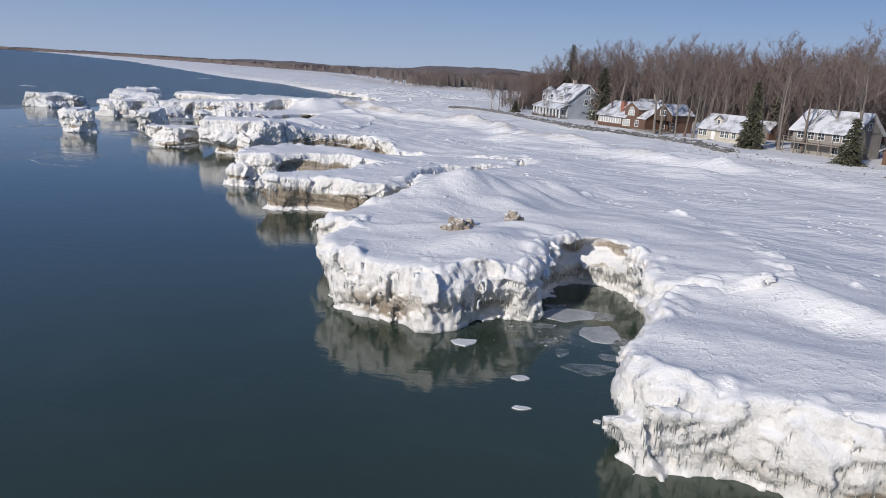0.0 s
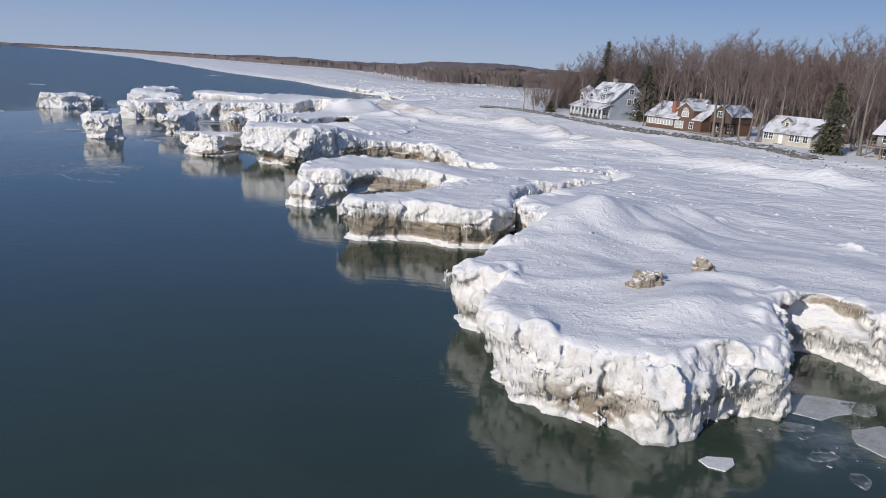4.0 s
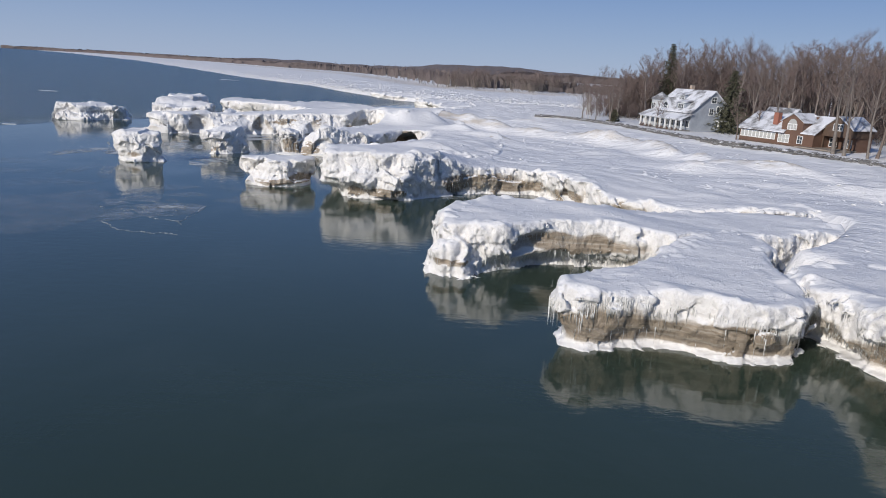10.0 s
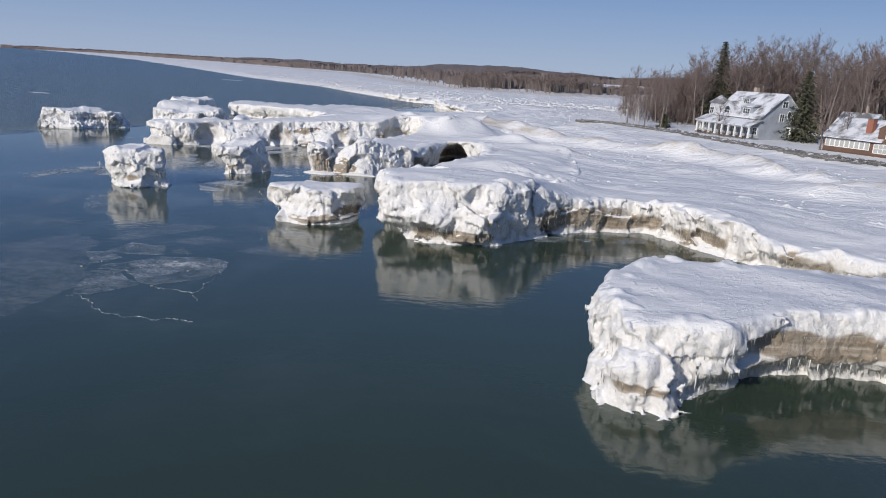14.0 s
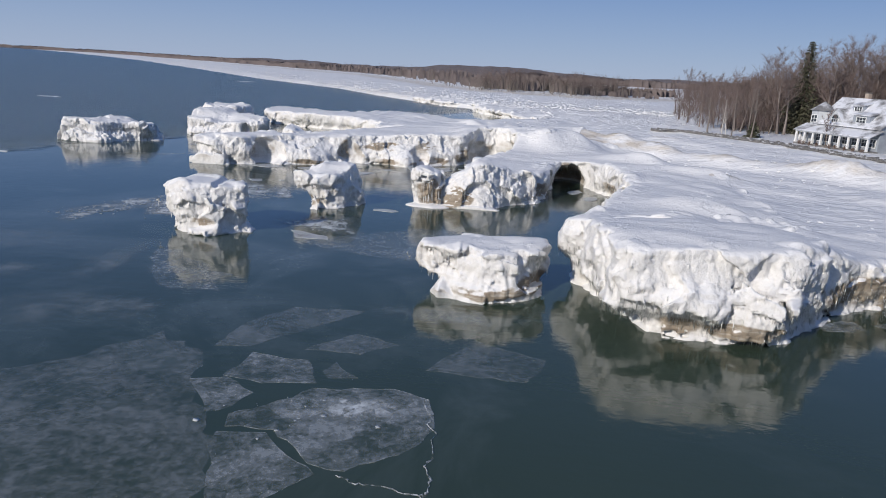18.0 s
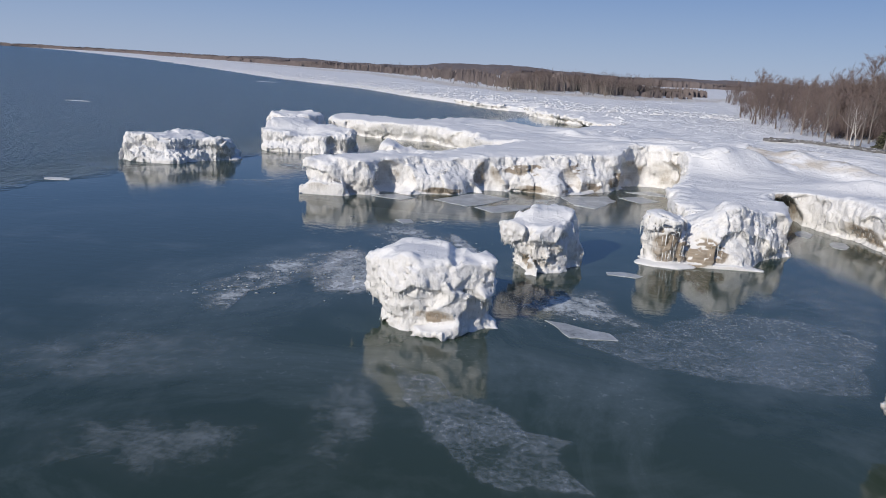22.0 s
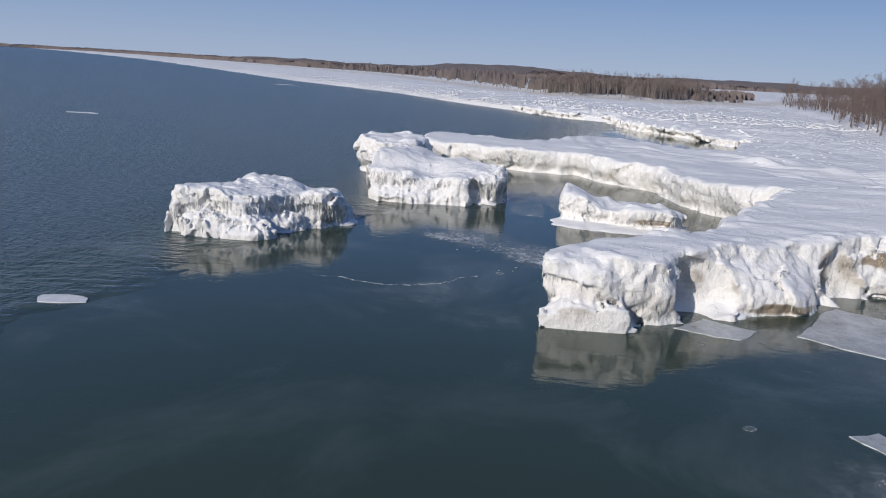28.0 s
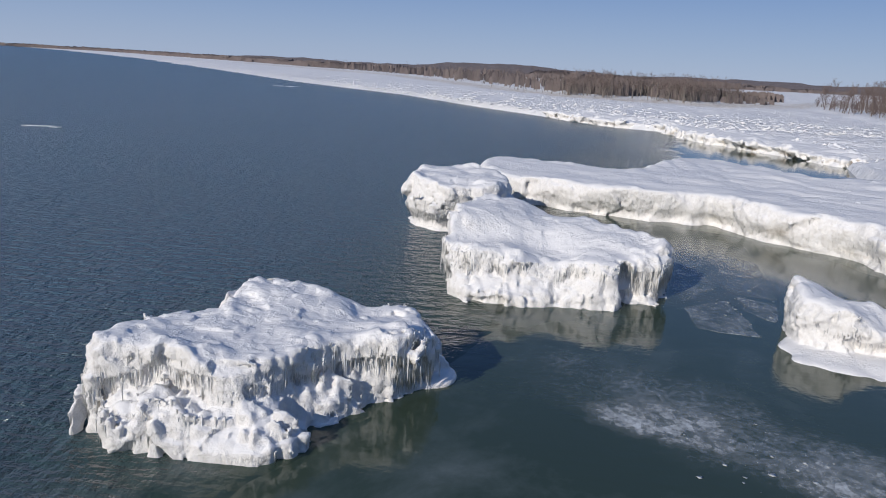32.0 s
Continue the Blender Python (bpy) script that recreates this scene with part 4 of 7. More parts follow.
ice_mass("shelf_ice_tongue", [(-86.2, 155), (-86, 154), (-84.6, 154.3), (-83.2, 154.3), (-81.6, 154.0), (-80, 155.0), (-78, 157.0), (-75, 159.0), (-70.5, 161.2), (-66.5, 162.4), (-62.4, 164.2), (-58.3, 165.6), (-55.2, 167.2), (-52.6, 168.3), (-51.4, 171.4), (-48.6, 173.6), (-45.31, 172.19), (-44.1, 166.17), (-38.14, 168.03), (-33.83, 182.63), (-51.12, 188.57), (-61.5, 183.59), (-65.77, 177.61), (-70.53, 171.04), (-74.83, 164.48), (-79.19, 160.52), (-84.4, 157.6)],
         "long white ice tongue with scooped walls and an arched alcove", top=True, h=0.15, dirt=0.35, undercut=0.3, scoop=0.25, lumps=0.28, broken=0.34, flute=0.0, rim=0.3, seed=8.2, group=SHELF, rise=(0.5, 3.4),
         base_line=[(-86.4, 155), (-86, 153.9), (-84.6, 153.9), (-83.2, 153.9), (-81.6, 153.6), (-80, 154.2), (-78.2, 155.4), (-75, 156.2), (-71.8, 157.4), (-68.6, 160.2), (-65.2, 162.3), (-62.2, 162.2), (-59.8, 161.2), (-58.2, 162.8), (-55.3, 165.1), (-52.3, 167.4), (-51.2, 170.6), (-48.4, 172.9), (-45.31, 171.2), (-44.1, 166.17), (-38.14, 168.03), (-33.83, 182.63), (-51.12, 188.57), (-61.5, 183.59), (-65.77, 177.61), (-70.53, 171.04), (-74.83, 164.48), (-79.19, 160.52), (-84.4, 157.6)],
         # hollows lie on the wall's shaded parts; their brown tint paints that shade
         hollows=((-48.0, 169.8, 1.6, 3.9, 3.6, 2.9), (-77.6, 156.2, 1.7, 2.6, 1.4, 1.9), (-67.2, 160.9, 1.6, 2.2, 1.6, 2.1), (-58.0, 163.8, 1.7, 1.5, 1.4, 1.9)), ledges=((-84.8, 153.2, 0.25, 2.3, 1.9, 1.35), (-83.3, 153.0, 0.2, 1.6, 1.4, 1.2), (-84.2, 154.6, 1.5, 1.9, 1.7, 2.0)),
         stains=((-52.6, 168.2, 1.2, 2.4, 2.0, 1.0), (-61, 162.6, 0.45, 4.2, 1.8, 0.55), (-72, 157.6, 0.4, 6, 1.8, 0.5), (-64, 163, 2.4, 3.5, 2, 0.9), (-56.4, 165.4, 0.5, 2.6, 1.6, 0.6), (-57.6, 165.2, 2.6, 2.4, 2, 1.0)))
ice_mass("shelf_ice_tongue", [(-100.17, 222.93), (-98.16, 217.15), (-93.17, 213.81), (-85.43, 209.78), (-79.15, 209.49), (-74.95, 204.12), (-70.72, 199.93), (-69.72, 193.28), (-67.68, 187.47), (-64.65, 181.93), (-57.44, 182.3), (-45.19, 188.07), (-43.25, 225.99), (-58.58, 233), (-62.36, 243), (-68.29, 250), (-75.84, 239.96), (-83.29, 225.65), (-91.58, 229.29), (-98.74, 228.76)],
         "low white ice tongue with a smooth snow back", top=True, h=0.27, dirt=0.35, undercut=0.5, scoop=0.8, lumps=0.26, flute=0.02, seed=9.4, group=SHELF, icicles=0.3)
BERGS = "stranded ice blocks"
ice_mass("ice_block", [(-52.3, 108.8), (-51.7, 110.3), (-49, 111.2), (-46, 111.3), (-44, 111.3), (-43.9, 109.6), (-44.8, 108.2), (-47.4, 107.1), (-49.2, 107.5), (-51.3, 107.7)], "flat-topped ice block with a brown stained foot", height=3.05, h=0.1, dirt=0.8, undercut=0.3, seed=10.5, swell=0.0, scoop=0.15, lumps=0.3, broken=0.4, dome=0.08, category="ice block", group=BERGS, rim=0.25,
         base_line=[(-51.1, 108.6), (-50.7, 107.1), (-49.8, 106.8), (-48.6, 106.3), (-47.1, 106.2), (-45.8, 106.6), (-44.8, 107.8), (-44.3, 109.5), (-44.7, 110.8), (-48, 110.6), (-50.4, 110.2)], tops=((-52, 109, 3.0), (-48, 109.5, 3.05), (-44.5, 110.3, 3.15), (-47.5, 107.4, 2.95)), cuts=((-44.4, 108.2, 1.6, 0.8, -0.6, 0.05),), stains=((-47.6, 106.4, 0.65, 4.0, 1.2, 0.6),), icicles=0.7)
ice_mass("ice_block", [(-73.5, 119.5), (-73.1, 120.5), (-72.0, 121.4), (-70.9, 121.2), (-69.2, 121.3), (-68.0, 120.5), (-67.2, 119.5), (-67.1, 118.4), (-68.2, 117.5), (-69.6, 117.3), (-71.2, 117.1), (-72.0, 117.9), (-72.6, 118.7)], "knobbly ice block with a brown hollow at its foot", height=3.9, h=0.1, dirt=0.6, undercut=0.25, seed=11.6, swell=0.0, scoop=0.2, lumps=0.34, broken=0.36, dome=0.1, rim=0.35, category="ice block", group=BERGS,
         base_line=[(-72.9, 118.8), (-72, 117.7), (-71.2, 117.3), (-69.7, 117.0), (-68.7, 117.2), (-67.6, 118.1), (-67.0, 119.3), (-67.5, 120.8), (-69.5, 121.5), (-72.2, 121)], tops=((-73.4, 119.5, 3.55), (-71.4, 119.6, 3.95), (-70, 118.2, 3.9), (-69.3, 120.6, 3.9), (-67.7, 118.9, 3.75)),
         bites=((-68.9, 119.3, 4.15, 0.35, 1.6, 0.55),), hollows=((-70.0, 116.7, 0.95, 1.9, 0.75, 0.5),), ledges=((-73.0, 119.4, 3.25, 0.75, 0.7, 0.25), (-70.5, 117.4, 3.45, 0.6, 0.45, 0.25), (-69.6, 117.3, 0.2, 1.2, 0.6, 0.6)), stains=((-70.2, 116.8, 0.9, 2.2, 1.1, 0.5),), icicles=0.6)
ice_mass("ice_block", [(-66.5, 130.6), (-65.2, 129.9), (-63.6, 129.5), (-62.0, 130.3), (-61.3, 132.4), (-61.4, 134.5), (-62.8, 135.0), (-64.3, 133.6)], "pale ice block narrowed at the waterline", height=3.9, h=0.11, dirt=0.35, undercut=0.25, seed=12.2, swell=0.0, scoop=0.15, lumps=0.34, broken=0.36, dome=0.08, rim=0.35, category="ice block", group=BERGS,
         base_line=[(-65.6, 131.8), (-65.2, 130.4), (-64, 129.7), (-63.2, 129.4), (-61.9, 130.5), (-60.5, 133.4), (-61, 134.9), (-63.5, 134.8), (-65.1, 133.7)], tops=((-66.2, 130.8, 3.3), (-64.4, 129.7, 3.1), (-62.4, 130.6, 3.2), (-61.9, 134.2, 3.95), (-63.6, 133.9, 3.9)),
         bites=((-66.3, 130.9, 1.25, 1.1, 0.9, 0.55),), stains=((-65.2, 130.2, 0.6, 1.6, 1.2, 0.6),))
ice_mass("ice_block", [(-112.7, 167.3), (-112.9, 168.6), (-112.6, 169.6), (-111.6, 170.9), (-110.3, 171.6), (-110.5, 173.0), (-110.3, 174.0), (-109.6, 174.9), (-107.5, 175.2), (-106, 174.8), (-104.4, 175), (-102.5, 175.1), (-101.7, 173.6), (-101.4, 171.7), (-102.6, 170.4), (-104.7, 169.8), (-105.8, 168.6), (-106.6, 167.6), (-108.1, 167.0), (-109.4, 167.2), (-110.8, 167.3), (-112.2, 166.9)],
         "white ice block hung with curtains of icicles", height=3.0, h=0.1, dirt=0.08, undercut=0.15, seed=13.8, chunks=0.12, flute=0.24, lumps=0.36, dome=0.12, swell=0.0, scoop=0.15, broken=0.3, rim=0.3, category="ice block", group=BERGS, icicles=2.4, single=110, curtain=0.16,
         base_line=[(-112.1, 166.1), (-110.9, 165.5), (-108.8, 165.5), (-106.8, 165.6), (-105.5, 166.4), (-105.0, 167.9), (-103.0, 170.6), (-100.9, 173.7), (-101.4, 175.1), (-104, 175.5), (-108, 175.4), (-110.4, 174.4), (-112.2, 171), (-112.8, 168)],
         tops=((-112.4, 168.2, 3.3), (-110.2, 169, 3.2), (-108, 173.8, 3.2), (-102.5, 173, 2.4), (-106.6, 168.6, 3.0), (-104, 171, 2.7)),
         bites=((-105.6, 167.6, 1.2, 0.9, 0.7, 1.1),), ledges=((-110.4, 166.6, 0.4, 2.0, 1.2, 1.25), (-106.9, 166.4, 0.3, 1.3, 1.0, 0.9), (-101.4, 173.2, 0.0, 1.0, 1.2, 0.35)))
ice_mass("ice_block", [(-101.8, 187.0), (-100.8, 185.0), (-98.4, 184.4), (-94.5, 184.6), (-92.2, 184.3), (-90.8, 185.6), (-88.9, 186.4), (-88.3, 188.4), (-90.6, 190.8), (-94, 192.8), (-98.4, 194.2), (-101.2, 191.6)], "large white sloping ice block fringed with icicles", height=3.4, h=0.13, dirt=0.1, undercut=0.2, seed=14.4, dome=0.12, chunks=0.07, flute=0.24, lumps=0.36, swell=0.0, scoop=0.2, broken=0.3, rim=0.4, category="ice block", group=BERGS, icicles=1.6, single=80, curtain=0.12,
         base_line=[(-101.5, 184.8), (-100.2, 183.3), (-98.6, 183.0), (-94.7, 183.7), (-92.1, 183.6), (-91.1, 185.2), (-89.0, 186.1), (-88.1, 189.3), (-90, 191.6), (-95, 193.4), (-99.5, 193.6), (-101.6, 189)],
         tops=((-101, 190.2, 4.4), (-98.6, 193.2, 4.4), (-94.4, 191.8, 3.6), (-91, 189.4, 3.3), (-89, 187, 3.0), (-99.4, 185.2, 2.7), (-95.4, 185.2, 2.1), (-92.4, 184.9, 2.6)), bites=((-91.3, 184.6, 1.6, 0.5, 1.1, 1.3),))
ice_mass("ice_block", [(-106.06, 202.74), (-104.46, 200.4), (-100.84, 200.01), (-97.59, 202.25), (-98.29, 208.34), (-101.82, 211.16), (-105.35, 208.27)], "white ice block narrowed at the waterline", height=4.1, h=0.18, dirt=0.15, undercut=0.9, seed=15.1, chunks=0.1, swell=0.05, category="ice block", group=BERGS)
ice_mass("ice_block", [(-83.2, 181.4), (-82.6, 180.2), (-80.2, 179.2), (-78.6, 178.5), (-76.4, 177.5), (-74.2, 177.9), (-72.6, 179.6), (-73.4, 181.6), (-77, 182), (-80, 183), (-82.6, 183.6)], "low saddle-shaped ice block on a pale foot", height=2.0, h=0.12, dirt=0.35, undercut=0.2, seed=16.9, swell=0.0, scoop=0.2, broken=0.35, lumps=0.36, dome=0.1, rim=0.4, category="ice block", group=BERGS,
         tops=((-82.8, 182.4, 2.8), (-81.6, 180.6, 2.5), (-80.2, 180.8, 1.9), (-78.9, 179.6, 1.35), (-77, 179.3, 1.9), (-74.8, 178.8, 1.9), (-73.2, 180, 1.4)), ledges=((-78, 179.6, -0.05, 6.4, 3.2, 0.34),), stains=((-75.4, 177.4, 0.8, 2.2, 1.0, 0.4),))


def ice_boulder(x, y, z, size, seed, label):
    """A ragged head of dirty ice standing out of the snow."""
    bm = bmesh.new()
    bmesh.ops.create_icosphere(bm, subdivisions=4, radius=1.0)
    co = np.array([v.co for v in bm.verts]) * np.array(size)
    f = facets(co[:, 0] + seed, co[:, 1], co[:, 2] + seed, 0.45, seed) + 0.6 * facets(co[:, 0], co[:, 1] + seed, co[:, 2], 0.2, seed + 1)
    for v, k in zip(bm.verts, f):
        n = v.co.copy()
        v.co = Vector((v.co.x * size[0], v.co.y * size[1], v.co.z * size[2])) + n * float(k) * 0.9
    base = new("ice_boulder")
    base.location = (x, y, z)
    tagged(base, label, "ice boulder")
    ob = part("ice_body", bm, ICE, base)
    k = len(ob.data.vertices)
    ob.data.attributes.new("dirt", "FLOAT", "POINT").data.foreach_set("value", [0.85] * k)
    return base


for x, y, sz, sd in ((1.15, 45.75, (0.62, 0.42, 0.72), 2.0), (4.76, 48.9, (0.45, 0.36, 0.62), 7.0), (1.95, 46.4, (0.3, 0.24, 0.34), 5.0), (0.5, 45.3, (0.3, 0.22, 0.36), 9.0), (5.4, 49.2, (0.22, 0.2, 0.3), 11.0)):
    g = float(snow_level(np.array([x]), np.array([y]), inside_distance(COAST, np.array([x]), np.array([y])))[0])
    ice_boulder(x, y, g + 0.2, sz, sd, "ragged head of sandy ice sticking out of the snow")

ice_mass("shelf_ice_bluff", [(-37, 266), (-43.42, 280), (-48.29, 292), (-54, 305), (-57, 330), (-66, 334), (-82.5, 362), (-70, 366), (-55, 348), (-42, 332), (-32.18, 294), (-32.24, 272)],
         "low ragged ice cliff, brown with sand, along the far inlet", top=True, h=0.3, dirt=0.55, undercut=0.3, seed=17.3, group=SHELF, icicles=0.2, scoop=2.2, lumps=0.9, broken=0.9)


# ---- bare trees, spruces and woods ----
def tree_parts(seed, height, limbs=9, branches=6, twigs=10, lean=0.0, fork=0.35, thick=1.0, twig_w=0.045, coarse=False):
    """A bare broadleaf tree: wood (tapered trunk and limbs) and twigs (many thin blades)."""
    rng = np.random.RandomState(seed)
    wv, wf, tv = [], [], []

    def tube(path, radii, sides=5):
        base = len(wv)
        for p, r in zip(path, radii):
            for k in range(sides):
                a = 2 * math.pi * k / sides
                wv.append((p[0] + r * math.cos(a), p[1] + r * math.sin(a), p[2]))
        for i in range(len(path) - 1):
            for k in range(sides):
                a, b = base + i * sides + k, base + i * sides + (k + 1) % sides
                wf.append((a, b, b + sides))
                wf.append((a, b + sides, a + sides))

    def bent(start, way, length, n, wild, lift):
        p, w, out = np.array(start), np.array(way) / np.linalg.norm(way), [np.array(start)]
        for _ in range(n):
            w = w + rng.normal(0, wild, 3) + np.array([0, 0, lift])
            w /= np.linalg.norm(w)
            p = p + w * length / n
            out.append(p)
        return out

    r0 = 0.017 * height * thick
    trunk = bent((0, 0, -0.3), (lean + rng.normal(0, 0.05), rng.normal(0, 0.05), 1), height * 0.86, 8, 0.045, 0.06)
    pick = range(0, 9, 2) if coarse else range(9)
    tube([trunk[i] for i in pick], [r0 * (1 - 0.88 * i / 8) * (1.35 if i == 0 else 1) for i in pick], 4 if coarse else 6)
    for i in range(limbs):
        at = 0.25 + fork * 0.2 + 0.65 * (i + rng.rand()) / limbs
        k = min(int(at * 8), 7)
        s = trunk[k] + (trunk[k + 1] - trunk[k]) * (at * 8 - k)
        a = i * 2.4 + rng.rand()
        reach = height * (0.40 - 0.24 * at) * (0.8 + 0.5 * rng.rand())
        limb = bent(s, (math.cos(a), math.sin(a), 0.75 + 0.6 * rng.rand()), reach, 5, 0.13, 0.07)
        rl = r0 * (1 - 0.85 * at) * 0.6
        if coarse:
            tube([limb[0], limb[2], limb[5]], [rl, rl * 0.6, rl * 0.15], 3)
        else:
            tube(limb, [rl * (1 - 0.8 * j / 5) for j in range(6)], 4)
        for b in range(branches):
            j = 1 + int(rng.rand() * 4.5)
            j = min(j, 5)
            way = np.array([rng.normal(0, 0.7), rng.normal(0, 0.7), 0.65]) + (limb[j] - limb[j - 1]) / np.linalg.norm(limb[j] - limb[j - 1])
            bl = reach * (0.28 + 0.3 * rng.rand())
            br = bent(limb[j], way, bl, 3, 0.2, 0.05)
            if coarse:
                side = np.cross(br[3] - br[0], rng.normal(0, 1, 3))
                side *= rl * 0.45 / (np.linalg.norm(side) + 1e-9)
                tv += [br[0] - side, br[0] + side, br[3]]
            else:
                tube(br, [rl * 0.35, rl * 0.25, rl * 0.18, 0.012], 3)
            for t in range(twigs):
                q = br[1 + t % 3] + (br[t % 3] - br[1 + t % 3]) * rng.rand()
                w = np.array([rng.normal(0, 0.8), rng.normal(0, 0.8), 0.55 + 0.4 * rng.rand()])
                w *= (0.5 + 0.9 * rng.rand()) * height * 0.055 / np.linalg.norm(w)
                side = np.cross(w, rng.normal(0, 1, 3))
                side *= twig_w / (np.linalg.norm(side) + 1e-9)
                tv += [q - side * 0.5, q + side * 0.5, q + w]
    tv = np.array(tv)
    return np.array(wv), np.array(wf), tv, np.arange(len(tv)).reshape(-1, 3)


def spruce_parts(seed, height, radius):
    rng = np.random.RandomState(seed)
    tv = []
    levels = int(height * 2.1)
    for i in range(levels):
        f = i / levels
        z = height * (0.06 + 0.93 * f)
        reach = radius * (1 - f) ** 0.85 * (0.75 + 0.5 * rng.rand()) + 0.15
        for a in np.arange(0, 2 * math.pi, 2 * math.pi / max(5, int(15 * (1 - f)))) + rng.rand() * 6:
            r1 = reach * (0.65 + 0.5 * rng.rand())
            d = np.array([math.cos(a), math.sin(a), -0.28])
            for k in range(13):
                s = (k + rng.rand()) / 13
                p = np.array([0, 0, z]) + d * r1 * s
                w = np.array([d[0] * 0.5 + rng.normal(0, 0.5), d[1] * 0.5 + rng.normal(0, 0.5), -0.35 + rng.normal(0, 0.3)]) * (0.45 + 0.25 * (1 - f))
                side = np.cross(w, (rng.normal(), rng.normal(), 1.0))
                side *= 0.24 / (np.linalg.norm(side) + 1e-9)
                tv += [p - side, p + side, p + w]
    tv = np.array(tv)
    wv, wf = [], []
    for z, r in ((-0.3, 0.02 * height), (height * 0.95, 0.02)):
        for k in range(6):
            wv.append((r * math.cos(k * math.pi / 3), r * math.sin(k * math.pi / 3), z))
    for k in range(6):
        wf += [(k, (k + 1) % 6, 6 + (k + 1) % 6), (k, 6 + (k + 1) % 6, 6 + k)]
    return np.array(wv), np.array(wf), tv, np.arange(len(tv)).reshape(-1, 3)


NEEDLES = plain("spruce_needles", (0.078, 0.078, 0.048), 0.8, 1.2, 0.5, 0.0)
BIRCH = plain("pale_birch_bark", (0.55, 0.52, 0.48), 0.8, 2.0, 0.3, 0.2)
WOOD_BARK = plain("weathered_bark", (0.23, 0.195, 0.175), 0.9, 0.6, 0.5, 0.3)
PALE_BARK = plain("pale_grey_bark", (0.19, 0.165, 0.145), 0.9, 2.0, 0.3, 0.4)


def level(x, y):
    x, y = np.atleast_1d(np.array(x, float)), np.atleast_1d(np.array(y, float))
    return snow_level(x, y, inside_distance(COAST, x, y))


def tree(seed, height, label, bark, name="bare_tree", twig_mat=None, group="", make=tree_parts, **kw):
    wv, wf, tv, tf = make(seed, height, **kw)
    base = new(name)
    tagged(base, label, "tree", group)
    link("trunk", wv, wf, bark, base, smooth=True)
    link("crown", tv, tf, twig_mat or TWIGS, base)
    return base


YARD = "bare trees around the houses"
kinds = [tree(21, 19, "tall bare tree with pale grey trunk in the snow", PALE_BARK, group=YARD, limbs=10, twigs=14),
         tree(22, 21, "tall bare tree with wide crown in the snow", PALE_BARK, group=YARD, limbs=12, twigs=14, fork=0.8),
         tree(23, 16, "leaning bare tree with grey-brown bark", BARK, group=YARD, lean=0.16, twigs=12),
         tree(24, 18, "slender bare tree with grey bark", PALE_BARK, group=YARD, limbs=8, thick=0.8, twigs=12),
         tree(25, 9, "small bare yard tree with fine twigs", BARK, group=YARD, limbs=9, twigs=12, fork=0.1)]
# x, y, kind, scale
STANDS = [(4.6, 226.0, 3, 0.62), (8.1, 223.8, 1, 0.6), (2.1, 235.4, 0, 0.62), (12.8, 238.6, 3, 0.75), (18.1, 210.7, 4, 0.9), (29.7, 185.9, 4, 1.15), (33.9, 184.8, 2, 0.7),
          (41.0, 161.7, 0, 1.0), (43.6, 158.6, 3, 1.0), (45.7, 159.6, 2, 1.0), (47.0, 157.5, 0, 0.95), (49.4, 160.7, 3, 1.05), (40.2, 164.2, 1, 1.0),
          (58.9, 140.6, 1, 0.95), (60.5, 134.8, 2, 1.1), (63.7, 122.7, 1, 1.05), (70.0, 117.9, 0, 1.0), (68.9, 112.7, 2, 1.1), (56.3, 143.3, 3, 0.9), (65.8, 134.8, 3, 1.1),
          (73.2, 127.4, 0, 1.1), (54.2, 160.1, 3, 1.0), (62.6, 150.6, 1, 1.0), (39.7, 206.4, 0, 1.0), (42.6, 200.2, 3, 1.1), (75.3, 109.5, 3, 1.0), (49.9, 181.2, 1, 1.1)]
for i, (x, y, k, s) in enumerate(STANDS):
    m = pose(x, y, float(level(x, y)[0]) - 0.05, 0, 0, (i * 77) % 360) @ Matrix.Scale(s, 4)
    first = kinds[k]
    if "placed" not in first:
        first["placed"] = 1
        first.matrix_basis = m
    else:
        ob = copy_thing(first, Matrix.Identity(4))
        ob.matrix_basis = m
for first in kinds:
    del first["placed"]

SPRUCES = [(33.9, 206.1, 15.4, 5.2, "tall dark green spruce beside the grey house"), (29.2, 251.3, 23.3, 5.6, "very tall dark spruce above the woods"), (53.1, 140.1, 13.0, 2.5, "dark spruce beside the cream cottage"),
           (62.1, 119.5, 8.0, 2.4, "young spruce with snow about its foot"), (9.9, 228.1, 3.8, 1.9, "small round evergreen shrub in the snow"), (71.9, 175.3, 15, 3.0, "dark pine among bare trees")]
for i, (x, y, h, r, lab) in enumerate(SPRUCES):
    ob = tree(40 + i, h, lab, BARK, "spruce", NEEDLES, make=spruce_parts, radius=r)
    ob.location = (x, y, float(level(x, y)[0]) - 0.05)
b = tree(61, 9.5, "clump of white-barked birch in the snow", BIRCH, "birch", limbs=7, twigs=8, fork=0.1, thick=0.7)
b.location = (2.1, 224.9, float(level(2.1, 224.9)[0]) - 0.05)
c = copy_thing(b, pose(2.9, 224.5, float(level(2.9, 224.5)[0]) - 0.05, 0, 6, 140))


